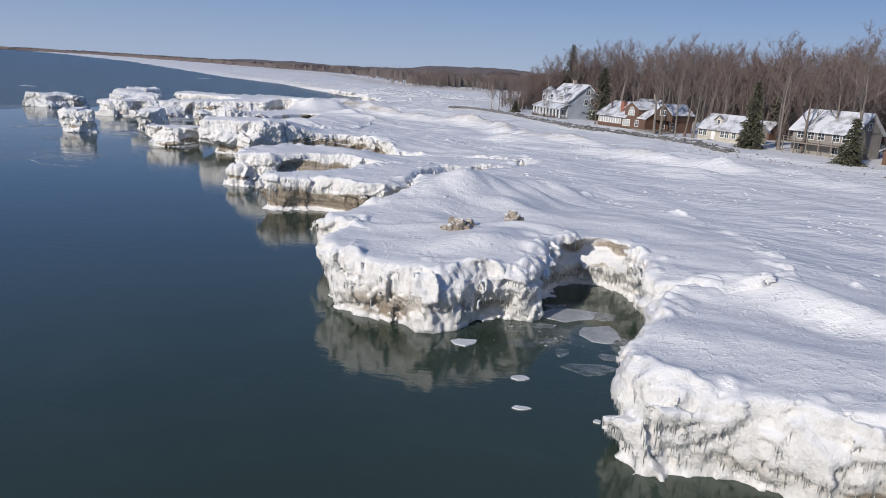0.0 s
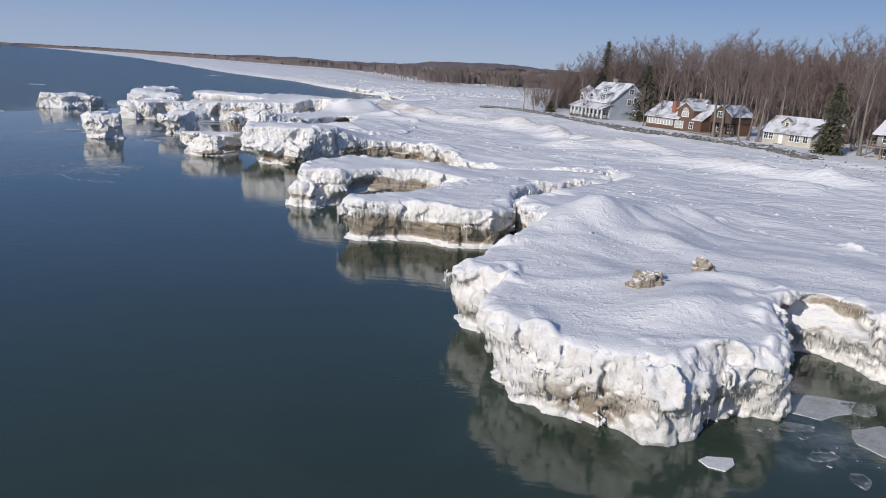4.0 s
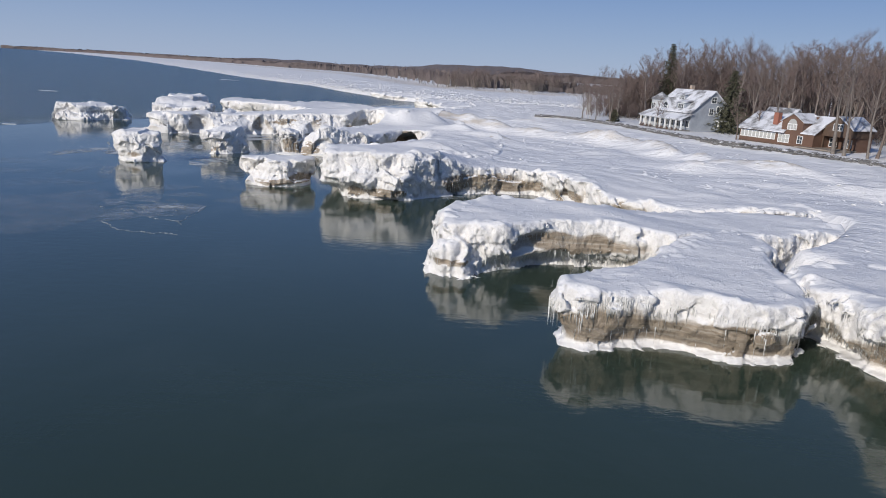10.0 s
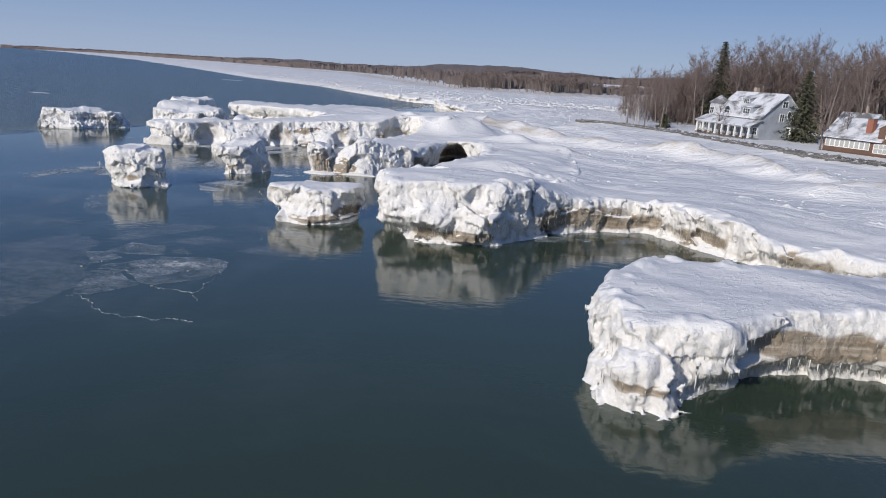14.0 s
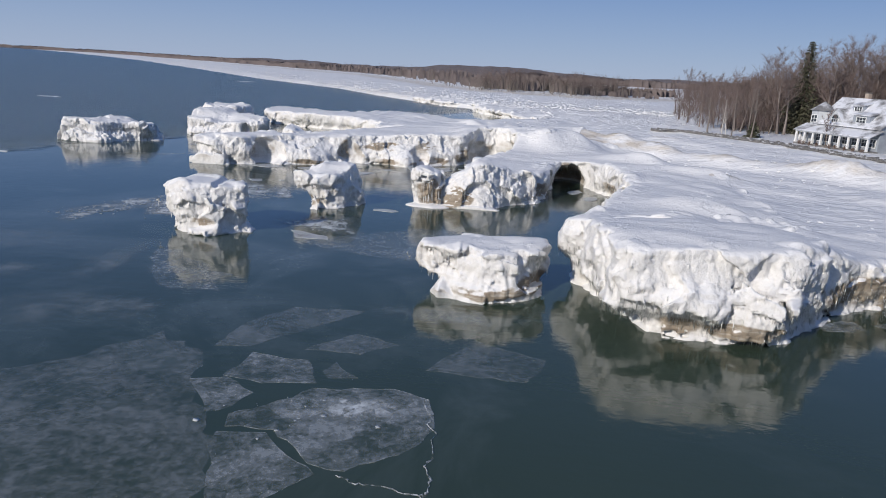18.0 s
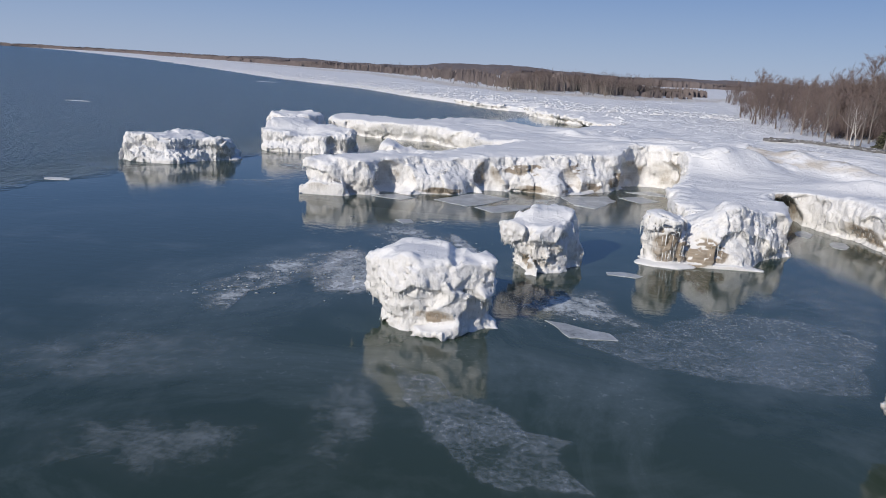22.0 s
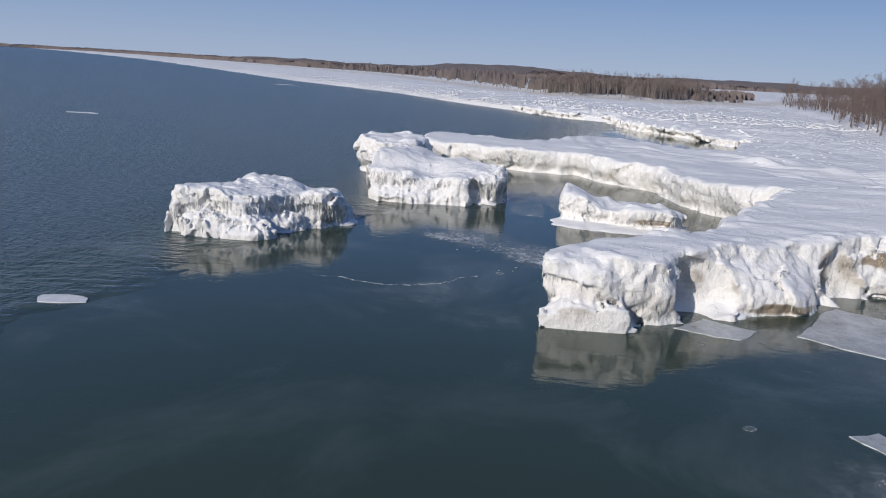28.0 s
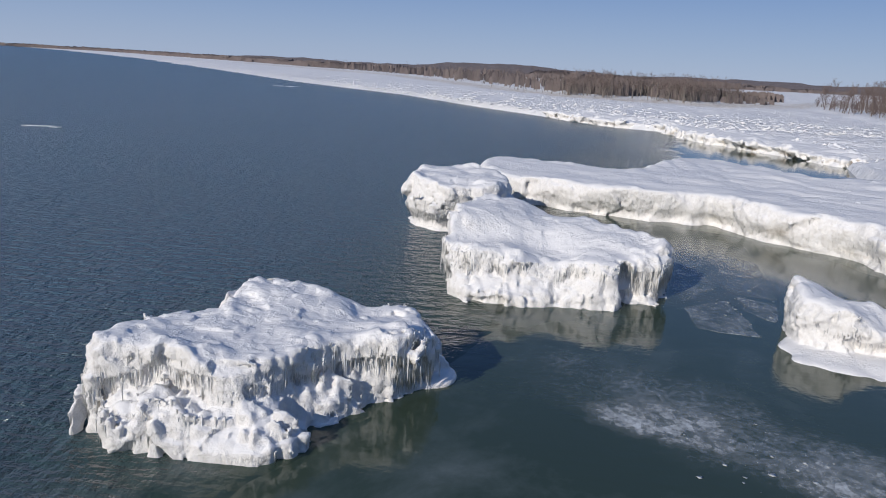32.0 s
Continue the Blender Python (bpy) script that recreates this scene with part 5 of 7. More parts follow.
def scatter(name, spots, models, label, category, mats, kind="stuff", low=0.7, high=1.15, seed=5):
    """Many trees in one mesh of trunks and one of twigs."""
    rng = np.random.RandomState(seed)
    z = level(spots[:, 0], spots[:, 1])
    wv, wf, tv = [], [], []
    count = 0
    for (x, y), g in zip(spots, z):
        w, f, t, _ = models[rng.randint(len(models))]
        s, a = low + (high - low) * rng.rand(), rng.rand() * 6.28
        c, sn = math.cos(a) * s, math.sin(a) * s
        turn = np.array([[c, sn, 0], [-sn, c, 0], [0, 0, s]])
        wv.append(w @ turn + (x, y, g))
        wf.append(f + count)
        count += len(w)
        tv.append(t @ turn + (x, y, g))
    tv = np.concatenate(tv)
    base = new(name)
    tagged(base, label, category, kind=kind)
    link("trunks", np.concatenate(wv), np.concatenate(wf), mats[0], base)["kind"] = "stuff"
    link("twigs", tv, np.arange(len(tv)).reshape(-1, 3), mats[1], base)["kind"] = "stuff"
    return base


# the woods behind the houses and along the bank
EDGE = rounded([(85.6, 98.3), (75.1, 122.6), (67.7, 145.8), (64.5, 166.9), (58.2, 190.1), (49.7, 215.4), (32.9, 236.5), (13.9, 242.8), (5.4, 249.2), (5.4, 274.5), (13.9, 314.6), (22.3, 354.7), (49.7, 432.7), (66.6, 504.5), (96.2, 588.9)], 12, False)


def along(edge, count, deep, seed):
    r = np.random.RandomState(seed)
    i = r.rand(count) * (len(edge) - 1.001)
    k = i.astype(int)
    p = edge[k] + (edge[k + 1] - edge[k]) * (i - k)[:, None]
    w = edge[k + 1] - edge[k]
    side = np.stack([w[:, 1], -w[:, 0]], -1) / np.linalg.norm(w, axis=1)[:, None]
    return p + side * (r.rand(count) ** 0.8 * deep)[:, None]


MODELS = [tree_parts(70 + i, h, limbs=12, branches=6, twigs=15, twig_w=0.065, coarse=True) for i, h in enumerate((21, 19, 23, 17))]
SHRUBS = [tree_parts(80 + i, h, limbs=12, branches=5, twigs=8, fork=-1.1, thick=0.5, twig_w=0.05, coarse=True) for i, h in enumerate((5.0, 6.5, 8))]
scatter("woods", along(EDGE[:80], 430, 60, 12), MODELS, "dense bare winter woods behind the houses", "woods", (WOOD_BARK, TWIGS), low=0.62, high=1.05)
scatter("woods", along(EDGE[38:76], 120, 45, 23), MODELS, "tall bare winter trees behind the houses", "woods", (WOOD_BARK, TWIGS), low=0.88, high=1.16)
scatter("woods", along(EDGE[80:102], 90, 50, 18), MODELS, "lower bare trees where the woods thin out", "woods", (WOOD_BARK, TWIGS), low=0.42, high=0.68)
scatter("thicket", along(EDGE[66:], 420, 30, 13), SHRUBS, "reddish-brown bare thicket along the bank", "thicket", (BARK, TWIGS))
scatter("woods", along(EDGE[100:], 260, 60, 17), MODELS, "bare trees on the river bank", "woods", (BARK, TWIGS), low=0.45, high=0.8)
scatter("thicket", along(EDGE[:60], 260, 40, 19), SHRUBS, "bare brown undergrowth between the trunks", "thicket", (BARK, TWIGS), low=0.8, high=1.4)

# the wooded point across the river mouth, and the shore beyond it
FAR_EDGE = np.array([(58, 548), (5, 508), (-21, 523), (-52, 527), (-84, 583), (-212, 962), (-420, 1290)], float)
FAR = [tree_parts(90 + i, h, limbs=6, branches=3, twigs=3, twig_w=0.22, thick=1.2, coarse=True) for i, h in enumerate((11, 13, 9))]


scatter("far_woods", along(rounded(FAR_EDGE, 10, False), 1300, 70, 14), FAR, "grey-brown bare woods on the far point", "woods", (PALE_BARK, TWIGS), low=0.6, high=1.1)


def fringe(name, edge, count, deep, tall, wide, label, mat, seed):
    """Distant woods: upright blades of uneven height, thick enough to close the view."""
    r = np.random.RandomState(seed)
    p = along(rounded(edge, 10, False), count, deep, seed)
    g = level(p[:, 0], p[:, 1])
    h = tall * (0.5 + 0.6 * r.rand(count)) * (0.85 + 0.5 * vnoise(p[:, 0] * 0.03, p[:, 1] * 0.03, p[:, 0] * 0 + seed))
    a = r.rand(count) * 3.14
    w = wide * (0.5 + r.rand(count))
    dx, dy = np.cos(a) * w, np.sin(a) * w
    z0 = g - 0.4
    v = np.stack([np.stack([p[:, 0] - dx, p[:, 1] - dy, z0], -1), np.stack([p[:, 0] + dx, p[:, 1] + dy, z0], -1),
                  np.stack([p[:, 0] + dx * 0.7, p[:, 1] + dy * 0.7, g + h * 0.75], -1), np.stack([p[:, 0], p[:, 1], g + h], -1), np.stack([p[:, 0] - dx * 0.8, p[:, 1] - dy * 0.8, g + h * 0.7], -1)], 1).reshape(-1, 3)
    i = (np.arange(count) * 5)[:, None]
    f = np.concatenate([i + np.array([[0, 1, 2]]), i + np.array([[0, 2, 4]]), i + np.array([[2, 3, 4]])])
    return tagged(link(name, v, f, mat), label, "woods", kind="stuff")


HAZY = plain("distant_bare_woods", (0.17, 0.14, 0.132), 1.0, 0.05, 0.3, 0.0)
fringe("far_woods", FAR_EDGE + np.array([8, 18]), 2600, 120, 9.5, 1.6, "brown distant woods on the point", HAZY, 15)
fringe("far_woods", [(-380, 1255), (-690, 1700), (-1180, 2340), (-1640, 2980), (-2150, 3500), (-2560, 3790), (-2960, 4000)], 5600, 260, 15, 7, "hazy brown woods along the far shore", HAZY, 16)
fringe("far_woods", [(620, 1600), (330, 1450), (150, 1500), (-60, 1650)], 2200, 160, 15, 5, "brown woods behind the frozen river", HAZY, 18)


def hill(name, x0, x1, y, tall, seed):
    xs = np.linspace(x0, x1, 90)
    f = (xs - x0) / (x1 - x0)
    top = tall * np.sin(np.pi * f) ** 0.7 * (0.75 + 0.3 * vnoise(xs * 0.004 + seed, xs * 0, xs * 0)) + 2.5 * vnoise(xs * 0.05, xs * 0 + seed, xs * 0)
    v, fc = [], []
    for k, (dy, s) in enumerate(((-260, 0.0), (-120, 0.55), (0, 1.0), (300, 0.2))):
        v += [(a, y + dy, max(t, 0.5) * s + 2.5) for a, t in zip(xs, top)]
    n = len(xs)
    for k in range(3):
        fc += [(k * n + i, k * n + i + 1, (k + 1) * n + i + 1, (k + 1) * n + i) for i in range(n - 1)]
    return tagged(link(name, v, fc, HAZY, smooth=True), "low wooded hills on the horizon", "hill", kind="structure")


BROWN = plain("reddish_bare_twigs", (0.165, 0.125, 0.115), 1.0, 0.15, 0.35, 0.0)
fringe("far_woods", EDGE[84:] + np.array([26, 8]), 2600, 70, 5.5, 0.3, "low close-set stems along the river bank", BROWN, 22)
fringe("far_woods", EDGE[:84] + np.array([30, 8]), 7500, 80, 15, 0.22, "close-set stems deep in the woods", BROWN, 21)
hill("backdrop_hill", -1500, 1900, 3300, 42, 3.0)
hill("backdrop_hill", -450, 250, 2700, 34, 8.0)
hill("backdrop_hill", 300, 2600, 2500, 40, 5.0)


# ---- loose snow, rubble and floating ice ----
def lumps_mesh(name, x, y, z, r, mat, label, category, seed, flat=0.6):
    k = len(x)
    g = np.random.RandomState(seed)
    base = np.array([(1, 0, 0), (0.3, 0.95, 0), (-0.8, 0.6, 0), (-0.8, -0.6, 0), (0.3, -0.95, 0), (0.15, 0.1, 1.0), (0, 0, -0.6)], float)
    v = base[None] * (0.65 + 0.7 * g.rand(k, 7, 1)) * r[:, None, None] * np.array([1, 1, flat])
    a = g.rand(k) * 6.28
    c, s = np.cos(a)[:, None], np.sin(a)[:, None]
    v = np.stack([v[..., 0] * c - v[..., 1] * s + x[:, None], v[..., 0] * s + v[..., 1] * c + y[:, None], v[..., 2] + z[:, None]], -1)
    tri = np.array([(0, 1, 5), (1, 2, 5), (2, 3, 5), (3, 4, 5), (4, 0, 5), (1, 0, 6), (2, 1, 6), (3, 2, 6), (4, 3, 6), (0, 4, 6)])
    f = (np.arange(k)[:, None, None] * 7 + tri[None]).reshape(-1, 3)
    return tagged(link(name, v.reshape(-1, 3), f, mat, smooth=False), label, category, kind="stuff")


def on_land(x, y, lo, hi):
    d = inside_distance(COAST, x, y)
    w = inside_distance(SHORE_WALL, x, y)
    keep = (d > lo) & (w < hi)
    return x[keep], y[keep]


r = np.random.RandomState(31)
x, y = on_land(r.uniform(-45, 60, 7000), r.uniform(25, 190, 7000), 1.0, -3)
keep = vnoise(x * 0.12, y * 0.12, x * 0) + 0.6 * vnoise(x * 0.5, y * 0.5, x * 0) > 0.1
x, y = x[keep], y[keep]
lumps_mesh("snow_lumps", x, y, level(x, y), 0.07 + 0.3 * r.rand(len(x)) ** 4, SNOW, "small loose lumps of snow strewn on the shelf", "snow", 32, 0.35)
x, y = on_land(r.uniform(-95, 40, 13000), 190 + 330 * r.rand(13000) ** 1.2, 1.5, -4)
keep = vnoise(x * 0.06, y * 0.03, x * 0) > -0.1 - 0.5 * (y > 330) + 0.5 * vnoise(x * 0.3, y * 0.2, x * 0)
x, y = x[keep], y[keep]
lumps_mesh("ice_rubble", x, y, level(x, y), 0.08 + 0.42 * r.rand(len(x)) ** 4, SNOW, "jumbled blocks of shore ice across the river mouth", "ice rubble", 33, 0.26)
t = r.rand(5200)
q = rounded([(-56, 330), (-104, 398), (-178, 515), (-326, 740), (-700, 1330)], 12, False)
i = t ** 1.6 * (len(q) - 1.01)
k = i.astype(int)
p = q[k] + (q[k + 1] - q[k]) * (i - k)[:, None]
p[:, 0] += r.rand(len(p)) ** 1.3 * 90
lumps_mesh("ice_rubble", p[:, 0], p[:, 1], level(p[:, 0], p[:, 1]), 0.22 + 0.8 * r.rand(len(p)) ** 2.5, SNOW, "jumbled blocks of shore ice along the far beach", "ice rubble", 34, 0.3)


def thin_ice(name, low, high, colour, scale, rough=0.25, rim=0.0, grain=0.3, cells=0.0):
    """New ice on water: mottled, partly clear; edges of plates carry a broken white rim, slush fades out."""
    m, n, l, b = material(name, rough, 0, 0.5)
    a = noise_node(n, l, scale, 6, 0.7)
    fine = noise_node(n, l, scale * 9, 5, 0.7)
    both = calc(n, l, "ADD", calc(n, l, "MULTIPLY", a, 1 - grain), calc(n, l, "MULTIPLY", fine, grain))
    if cells:
        v = n.new("ShaderNodeTexVoronoi")
        v.inputs["Scale"].default_value = 1.9
        l.new(n.new("ShaderNodeNewGeometry").outputs["Position"], v.inputs["Vector"])
        grey = n.new("ShaderNodeSeparateColor")
        l.new(v.outputs["Color"], grey.inputs[0])
        both = calc(n, l, "ADD", both, calc(n, l, "MULTIPLY", calc(n, l, "ADD", grey.outputs[0], -0.5), cells))
    fade = n.new("ShaderNodeAttribute")
    fade.attribute_name = "body"
    both = calc(n, l, "ADD", both, calc(n, l, "MULTIPLY", calc(n, l, "ADD", fade.outputs["Fac"], -1.0), 0.0 if rim else 0.34))
    alpha = ramp(n, l, both, [(0.24, (0.0,)), (0.42, (low,)), (0.5, (low * 0.6 + high * 0.4,)), (0.6, (high,))])
    col = ramp(n, l, both, [(0.35, tuple(c * 0.8 for c in colour)), (0.65, colour)])
    if rim:
        edge = ramp(n, l, calc(n, l, "ADD", fade.outputs["Fac"], calc(n, l, "MULTIPLY", noise_node(n, l, 2.4, 4, 0.7), 0.30)), [(0.13, (1.0,)), (0.19, (0.0,))])
        alpha = calc(n, l, "MAXIMUM", alpha, calc(n, l, "MULTIPLY", edge, rim))
        col = mix(n, l, edge, col, (0.72, 0.75, 0.76))
    l.new(alpha, b.inputs["Alpha"])
    l.new(col, b.inputs["Base Color"])
    bump(n, l, b, fine, 0.2, 0.02)
    return m


FLOE = thin_ice("grey_floe_ice", 0.66, 0.92, (0.60, 0.62, 0.63), 0.5, 0.35, 0.9)
SKIN = thin_ice("clear_skin_ice", 0.03, 0.40, (0.40, 0.45, 0.46), 0.45, 0.12)
DARK = thin_ice("dark_new_ice", 0.03, 0.34, (0.44, 0.48, 0.50), 0.32, 0.16, 0.16, 0.5, 0.05)
PALE = thin_ice("pale_new_ice", 0.05, 0.52, (0.50, 0.54, 0.56), 0.45, 0.25, 0.3, 0.4, 0.08)
MUSH = thin_ice("white_slush_ice", 0.12, 0.92, (0.66, 0.70, 0.71), 0.42, 0.5, 0.0, 0.4, 0.12)
BRIGHT = thin_ice("packed_slush_ice", 0.4, 1.0, (0.72, 0.75, 0.76), 0.55, 0.5, 0.0, 0.4, 0.16)
VEIL = thin_ice("frosted_skin_ice", 0.04, 0.40, (0.50, 0.56, 0.60), 0.4, 0.3, 0.0, 0.6, 0.06)
WHITE = thin_ice("snowy_floe_ice", 0.9, 1.0, (0.80, 0.81, 0.81), 1.5, 0.6, 1.0)


def sheet(name, outline, mat, label, seed, thick=0.02, soft=False, ragged=0.12, group=""):
    """A floating sheet of ice: a broken outline round its middle, a real edge, and its body fading to the rim when soft."""
    p = rounded(outline, 6) if soft else np.array(outline, float)
    q = []
    for a, b in zip(p, np.roll(p, -1, 0)):
        k = max(1, int(np.linalg.norm(b - a) / (0.5 if not soft else 0.8)))
        q += [a + (b - a) * i / k for i in range(k)]
    p = np.array(q)
    k = 2.2 if not soft else 0.9
    if not soft:
        p = p + 1.6 * ragged * np.stack([vnoise(p[:, 0] * 0.6 + seed, p[:, 1] * 0.6, p[:, 0] * 0), vnoise(p[:, 1] * 0.6, p[:, 0] * 0.6 + seed, p[:, 0] * 0)], -1)
    p = p + ragged * np.stack([vnoise(p[:, 0] * k + seed, p[:, 1] * k, p[:, 0] * 0), vnoise(p[:, 1] * k, p[:, 0] * k + seed, p[:, 0] * 0)], -1)
    c = p.mean(0)
    p = p - c
    m = len(p)
    reach = np.linalg.norm(p, axis=1)
    inner = [np.maximum(1 - w / reach, 0.3)[:, None] for w in (0.5, 0.25)] if not soft else [np.full((m, 1), 0.6), np.full((m, 1), 0.8)]
    rings = [0.25 + 0 * inner[0], inner[0], inner[1], 1 + 0 * inner[0]]
    body = [1.0, 1.0, 0.5, 0.0] if not soft else [1.0, 0.8, 0.45, 0.0]
    v = [np.array([[0, 0, thick]])] + [np.column_stack([p * f, np.full(m, thick)]) for f in rings] + [np.column_stack([p * 1.005, np.full(m, -0.04)])]
    v = np.concatenate(v)
    faces = [(0, 1 + i, 1 + (i + 1) % m) for i in range(m)]
    for k in range(4):
        o = 1 + k * m
        faces += [(o + i, o + m + i, o + m + (i + 1) % m, o + (i + 1) % m) for i in range(m)]
    ob = link(name, v.tolist(), faces, mat)
    val = [1.0] + [b for b in body for i in range(m)] + [0.0] * m
    ob.data.attributes.new("body", "FLOAT", "POINT").data.foreach_set("value", val)
    ob.location = (c[0], c[1], 0)
    return tagged(ob, label, "ice floe" if not soft else "thin ice", group)


def plate(name, x, y, rx, ry, turn, mat, label, seed, thick=0.03, soft=False, group=""):
    """An angular plate of its own chance outline."""
    g = np.random.RandomState(seed)
    k = 6 + seed % 3 if not soft else 11
    a = np.sort((np.arange(k) + g.uniform(-0.35, 0.35, k)) * 2 * math.pi / k)
    rad = g.uniform(0.72, 1.18, k)
    u, v = np.cos(a) * rx * rad, np.sin(a) * ry * rad
    c, s = math.cos(radians(turn)), math.sin(radians(turn))
    return sheet(name, [(x + p * c - q * s, y + p * s + q * c) for p, q in zip(u, v)], mat, label, seed, thick, soft, 0.08 if not soft else 0.5, group)


BAY = "ice plates in the bay"
for i, (x, y, rx, ry, a) in enumerate([(8.33, 41.1, 2.1, 1.4, 20), (9.75, 38.31, 1.6, 1.2, 60), (6.56, 39.11, 0.9, 0.5, 10), (10.55, 36.72, 1.1, 0.7, 80), (6.57, 36.72, 0.7, 0.35, 15), (8.78, 33.54, 1.6, 0.8, 10), (10.33, 41.29, 0.9, 0.7, 50), (7.38, 35.33, 0.6, 0.4, 70), (9.76, 35.13, 0.7, 0.5, 0), (7.53, 42.69, 0.9, 0.5, 30)]):
    plate("ice_floe", x, y, rx, ry, a, PALE if i > 1 else FLOE, "flat grey plate of thin ice in the bay", 100 + i, group=BAY)
for i, (x, y, rx, ry, a) in enumerate([(2.31, 35.54, 0.85, 0.45, 10), (5.12, 31.65, 0.45, 0.28, 0), (5.13, 28.77, 0.35, 0.16, 0), (8.31, 28.07, 0.2, 0.14, 0), (-111.63, 151.27, 1.6, 0.7, 5), (-174.4, 256, 2.6, 0.7, 10), (-171.5, 255.5, 1.1, 0.6, 0), (-202, 487, 6, 1.5, 10), (-198, 486, 3, 1, 30), (-73.35, 129.15, 0.75, 0.4, -50)]):
    plate("ice_floe", x, y, rx, ry, a, WHITE, "small white floe with snow on it", 130 + i, 0.05)
# the floes before the long ice wall
FRONT = "ice plates before the long ice wall"
TELL = "flat pale plate of thin ice on the water"
sheet("ice_floe", [(-79.5, 153.81), (-77.34, 155.78), (-75, 154.53), (-76.43, 152.87)], FLOE, TELL, 160, 0.04, group=FRONT)
sheet("ice_floe", [(-72.96, 154.24), (-68.64, 159.51), (-65.14, 157.31), (-66.88, 154.61), (-69.43, 151.65), (-71.35, 152.89)], FLOE, TELL, 161, 0.04, group=FRONT)
sheet("ice_floe", [(-68.63, 151.4), (-64.68, 154.41), (-62.87, 154.22), (-64.11, 151.53), (-67.04, 149.12)], FLOE, TELL, 162, 0.04, group=FRONT)
sheet("ice_floe", [(-59.46, 161.2), (-53.85, 163.03), (-53.51, 160.47), (-56.48, 155.01), (-58.65, 156.26)], FLOE, TELL, 163, 0.04, group=FRONT)
sheet("ice_floe", [(-52.67, 162.76), (-49.96, 164.64), (-48.23, 161.92), (-50.84, 160.25)], FLOE, TELL, 164, 0.04, group=FRONT)
sheet("ice_floe", [(-51.27, 167.17), (-47.77, 169.11), (-46.09, 165.41), (-48.35, 165.94)], FLOE, TELL, 165, 0.04, group=FRONT)
sheet("ice_floe", [(-66.36, 144.4), (-65.06, 144.67), (-64.57, 143.73), (-65.87, 142.84)], FLOE, TELL, 166, 0.04, group=FRONT)
sheet("ice_floe", [(-75.61, 143.43), (-74.3, 143.91), (-73.9, 142.65), (-74.7, 141.94)], FLOE, TELL, 167, 0.04, group=FRONT)
for i, (x, y, rx, ry, a) in enumerate([(-36.62, 145.38, 1.6, 0.8, 60), (-37.77, 149.49, 1.8, 0.9, 70), (-57.71, 131.08, 1.3, 0.6, 0), (-44.8, 159.93, 1.0, 0.6, 40), (-61.72, 157.46, 1.2, 0.5, 20), (-71.88, 143.74, 0.5, 0.3, 0)]):
    plate("ice_floe", x, y, rx, ry, a, FLOE, TELL, 170 + i, 0.03, group=FRONT)
for i, (x, y, rx, ry, a) in enumerate([(-26.92, 106.95, 1.7, 1.0, 40), (-21.92, 110.01, 1.5, 0.9, 30), (-19.87, 108.48, 1.8, 1.0, 20), (-23.91, 107.6, 0.8, 0.5, 0)]):
    plate("ice_floe", x, y, rx, ry, a, PALE, "grey plate of thin ice below the brown ice wall", 180 + i, 0.03)
# the cracked sheet of new ice in the lee of the blocks
CALM = "plates of new ice in the calm water"
GLAZE = "thin clear plate of new ice, edged white"
sheet("skin_ice", [(-75.56, 89.58), (-68.32, 92.79), (-65.41, 94.78), (-63.62, 97.68), (-61.11, 95.87), (-59.45, 92.55), (-58.02, 90.65), (-56.87, 87.95), (-56.73, 86.35), (-55.91, 84.96), (-56.28, 83.66), (-56.83, 81.47), (-57.79, 79.79), (-61.45, 77.53), (-69.53, 75.66), (-76.61, 81.7)], DARK, "large dark mottled sheet of new ice with white cracked edges", 190, 0.012, ragged=0.35, group=CALM)
sheet("skin_ice", [(-57.3, 89.35), (-55.54, 89.64), (-53.22, 87.35), (-54.84, 85.35), (-55.82, 85.16), (-56.63, 86.35), (-56.77, 87.95)], PALE, GLAZE, 191, 0.018, group=CALM)
sheet("skin_ice", [(-57.33, 90.65), (-54.66, 93.43), (-51.44, 93.92), (-49.95, 93.42), (-49.6, 91.13), (-50.43, 89.14), (-52.15, 87.64), (-53.44, 88.14), (-55.25, 89.94), (-57.11, 89.75)], PALE, "bright mottled plate of new ice, frosted white", 192, 0.02, group=CALM)
sheet("slush_ice", [(-56.16, 90.84), (-53.67, 93.03), (-51.13, 93.42), (-50.21, 92.02), (-52.05, 91.03), (-54.38, 90.34)], MUSH, "frost and snow caught on a plate of new ice", 193, 0.026, True, 0.3)
sheet("skin_ice", [(-59.96, 93.56), (-58.6, 93.85), (-57.09, 92.65), (-57.73, 90.95), (-58.32, 90.95)], PALE, GLAZE, 194, 0.016, group=CALM)
sheet("skin_ice", [(-58.8, 94.05), (-58.28, 96.55), (-55.62, 96.24), (-54.87, 94.03), (-56.92, 93.44)], PALE, GLAZE, 195, 0.014, group=CALM)
sheet("skin_ice", [(-60.35, 96.96), (-60.34, 99.97), (-58.34, 102.86), (-54.41, 103.22), (-56.89, 99.74), (-58.6, 97.35)], DARK, GLAZE, 196, 0.014, group=CALM)
sheet("skin_ice", [(-56.34, 97.44), (-54.13, 99.72), (-51.95, 98.91), (-53.49, 97.32)], DARK, GLAZE, 197, 0.014, group=CALM)
sheet("skin_ice", [(-54.81, 95.13), (-54.44, 96.23), (-53.13, 94.83), (-54.39, 94.33)], DARK, GLAZE, 198, 0.014, group=CALM)
sheet("skin_ice", [(-50.41, 96.11), (-48.23, 100.17), (-44.54, 98.17), (-45.87, 95.79)], DARK, GLAZE, 199, 0.014, group=CALM)
PACK = thin_ice("drifted_slush_ice", 0.34, 0.95, (0.62, 0.655, 0.665), 0.5, 0.5, 0.0, 0.55, 0.12)
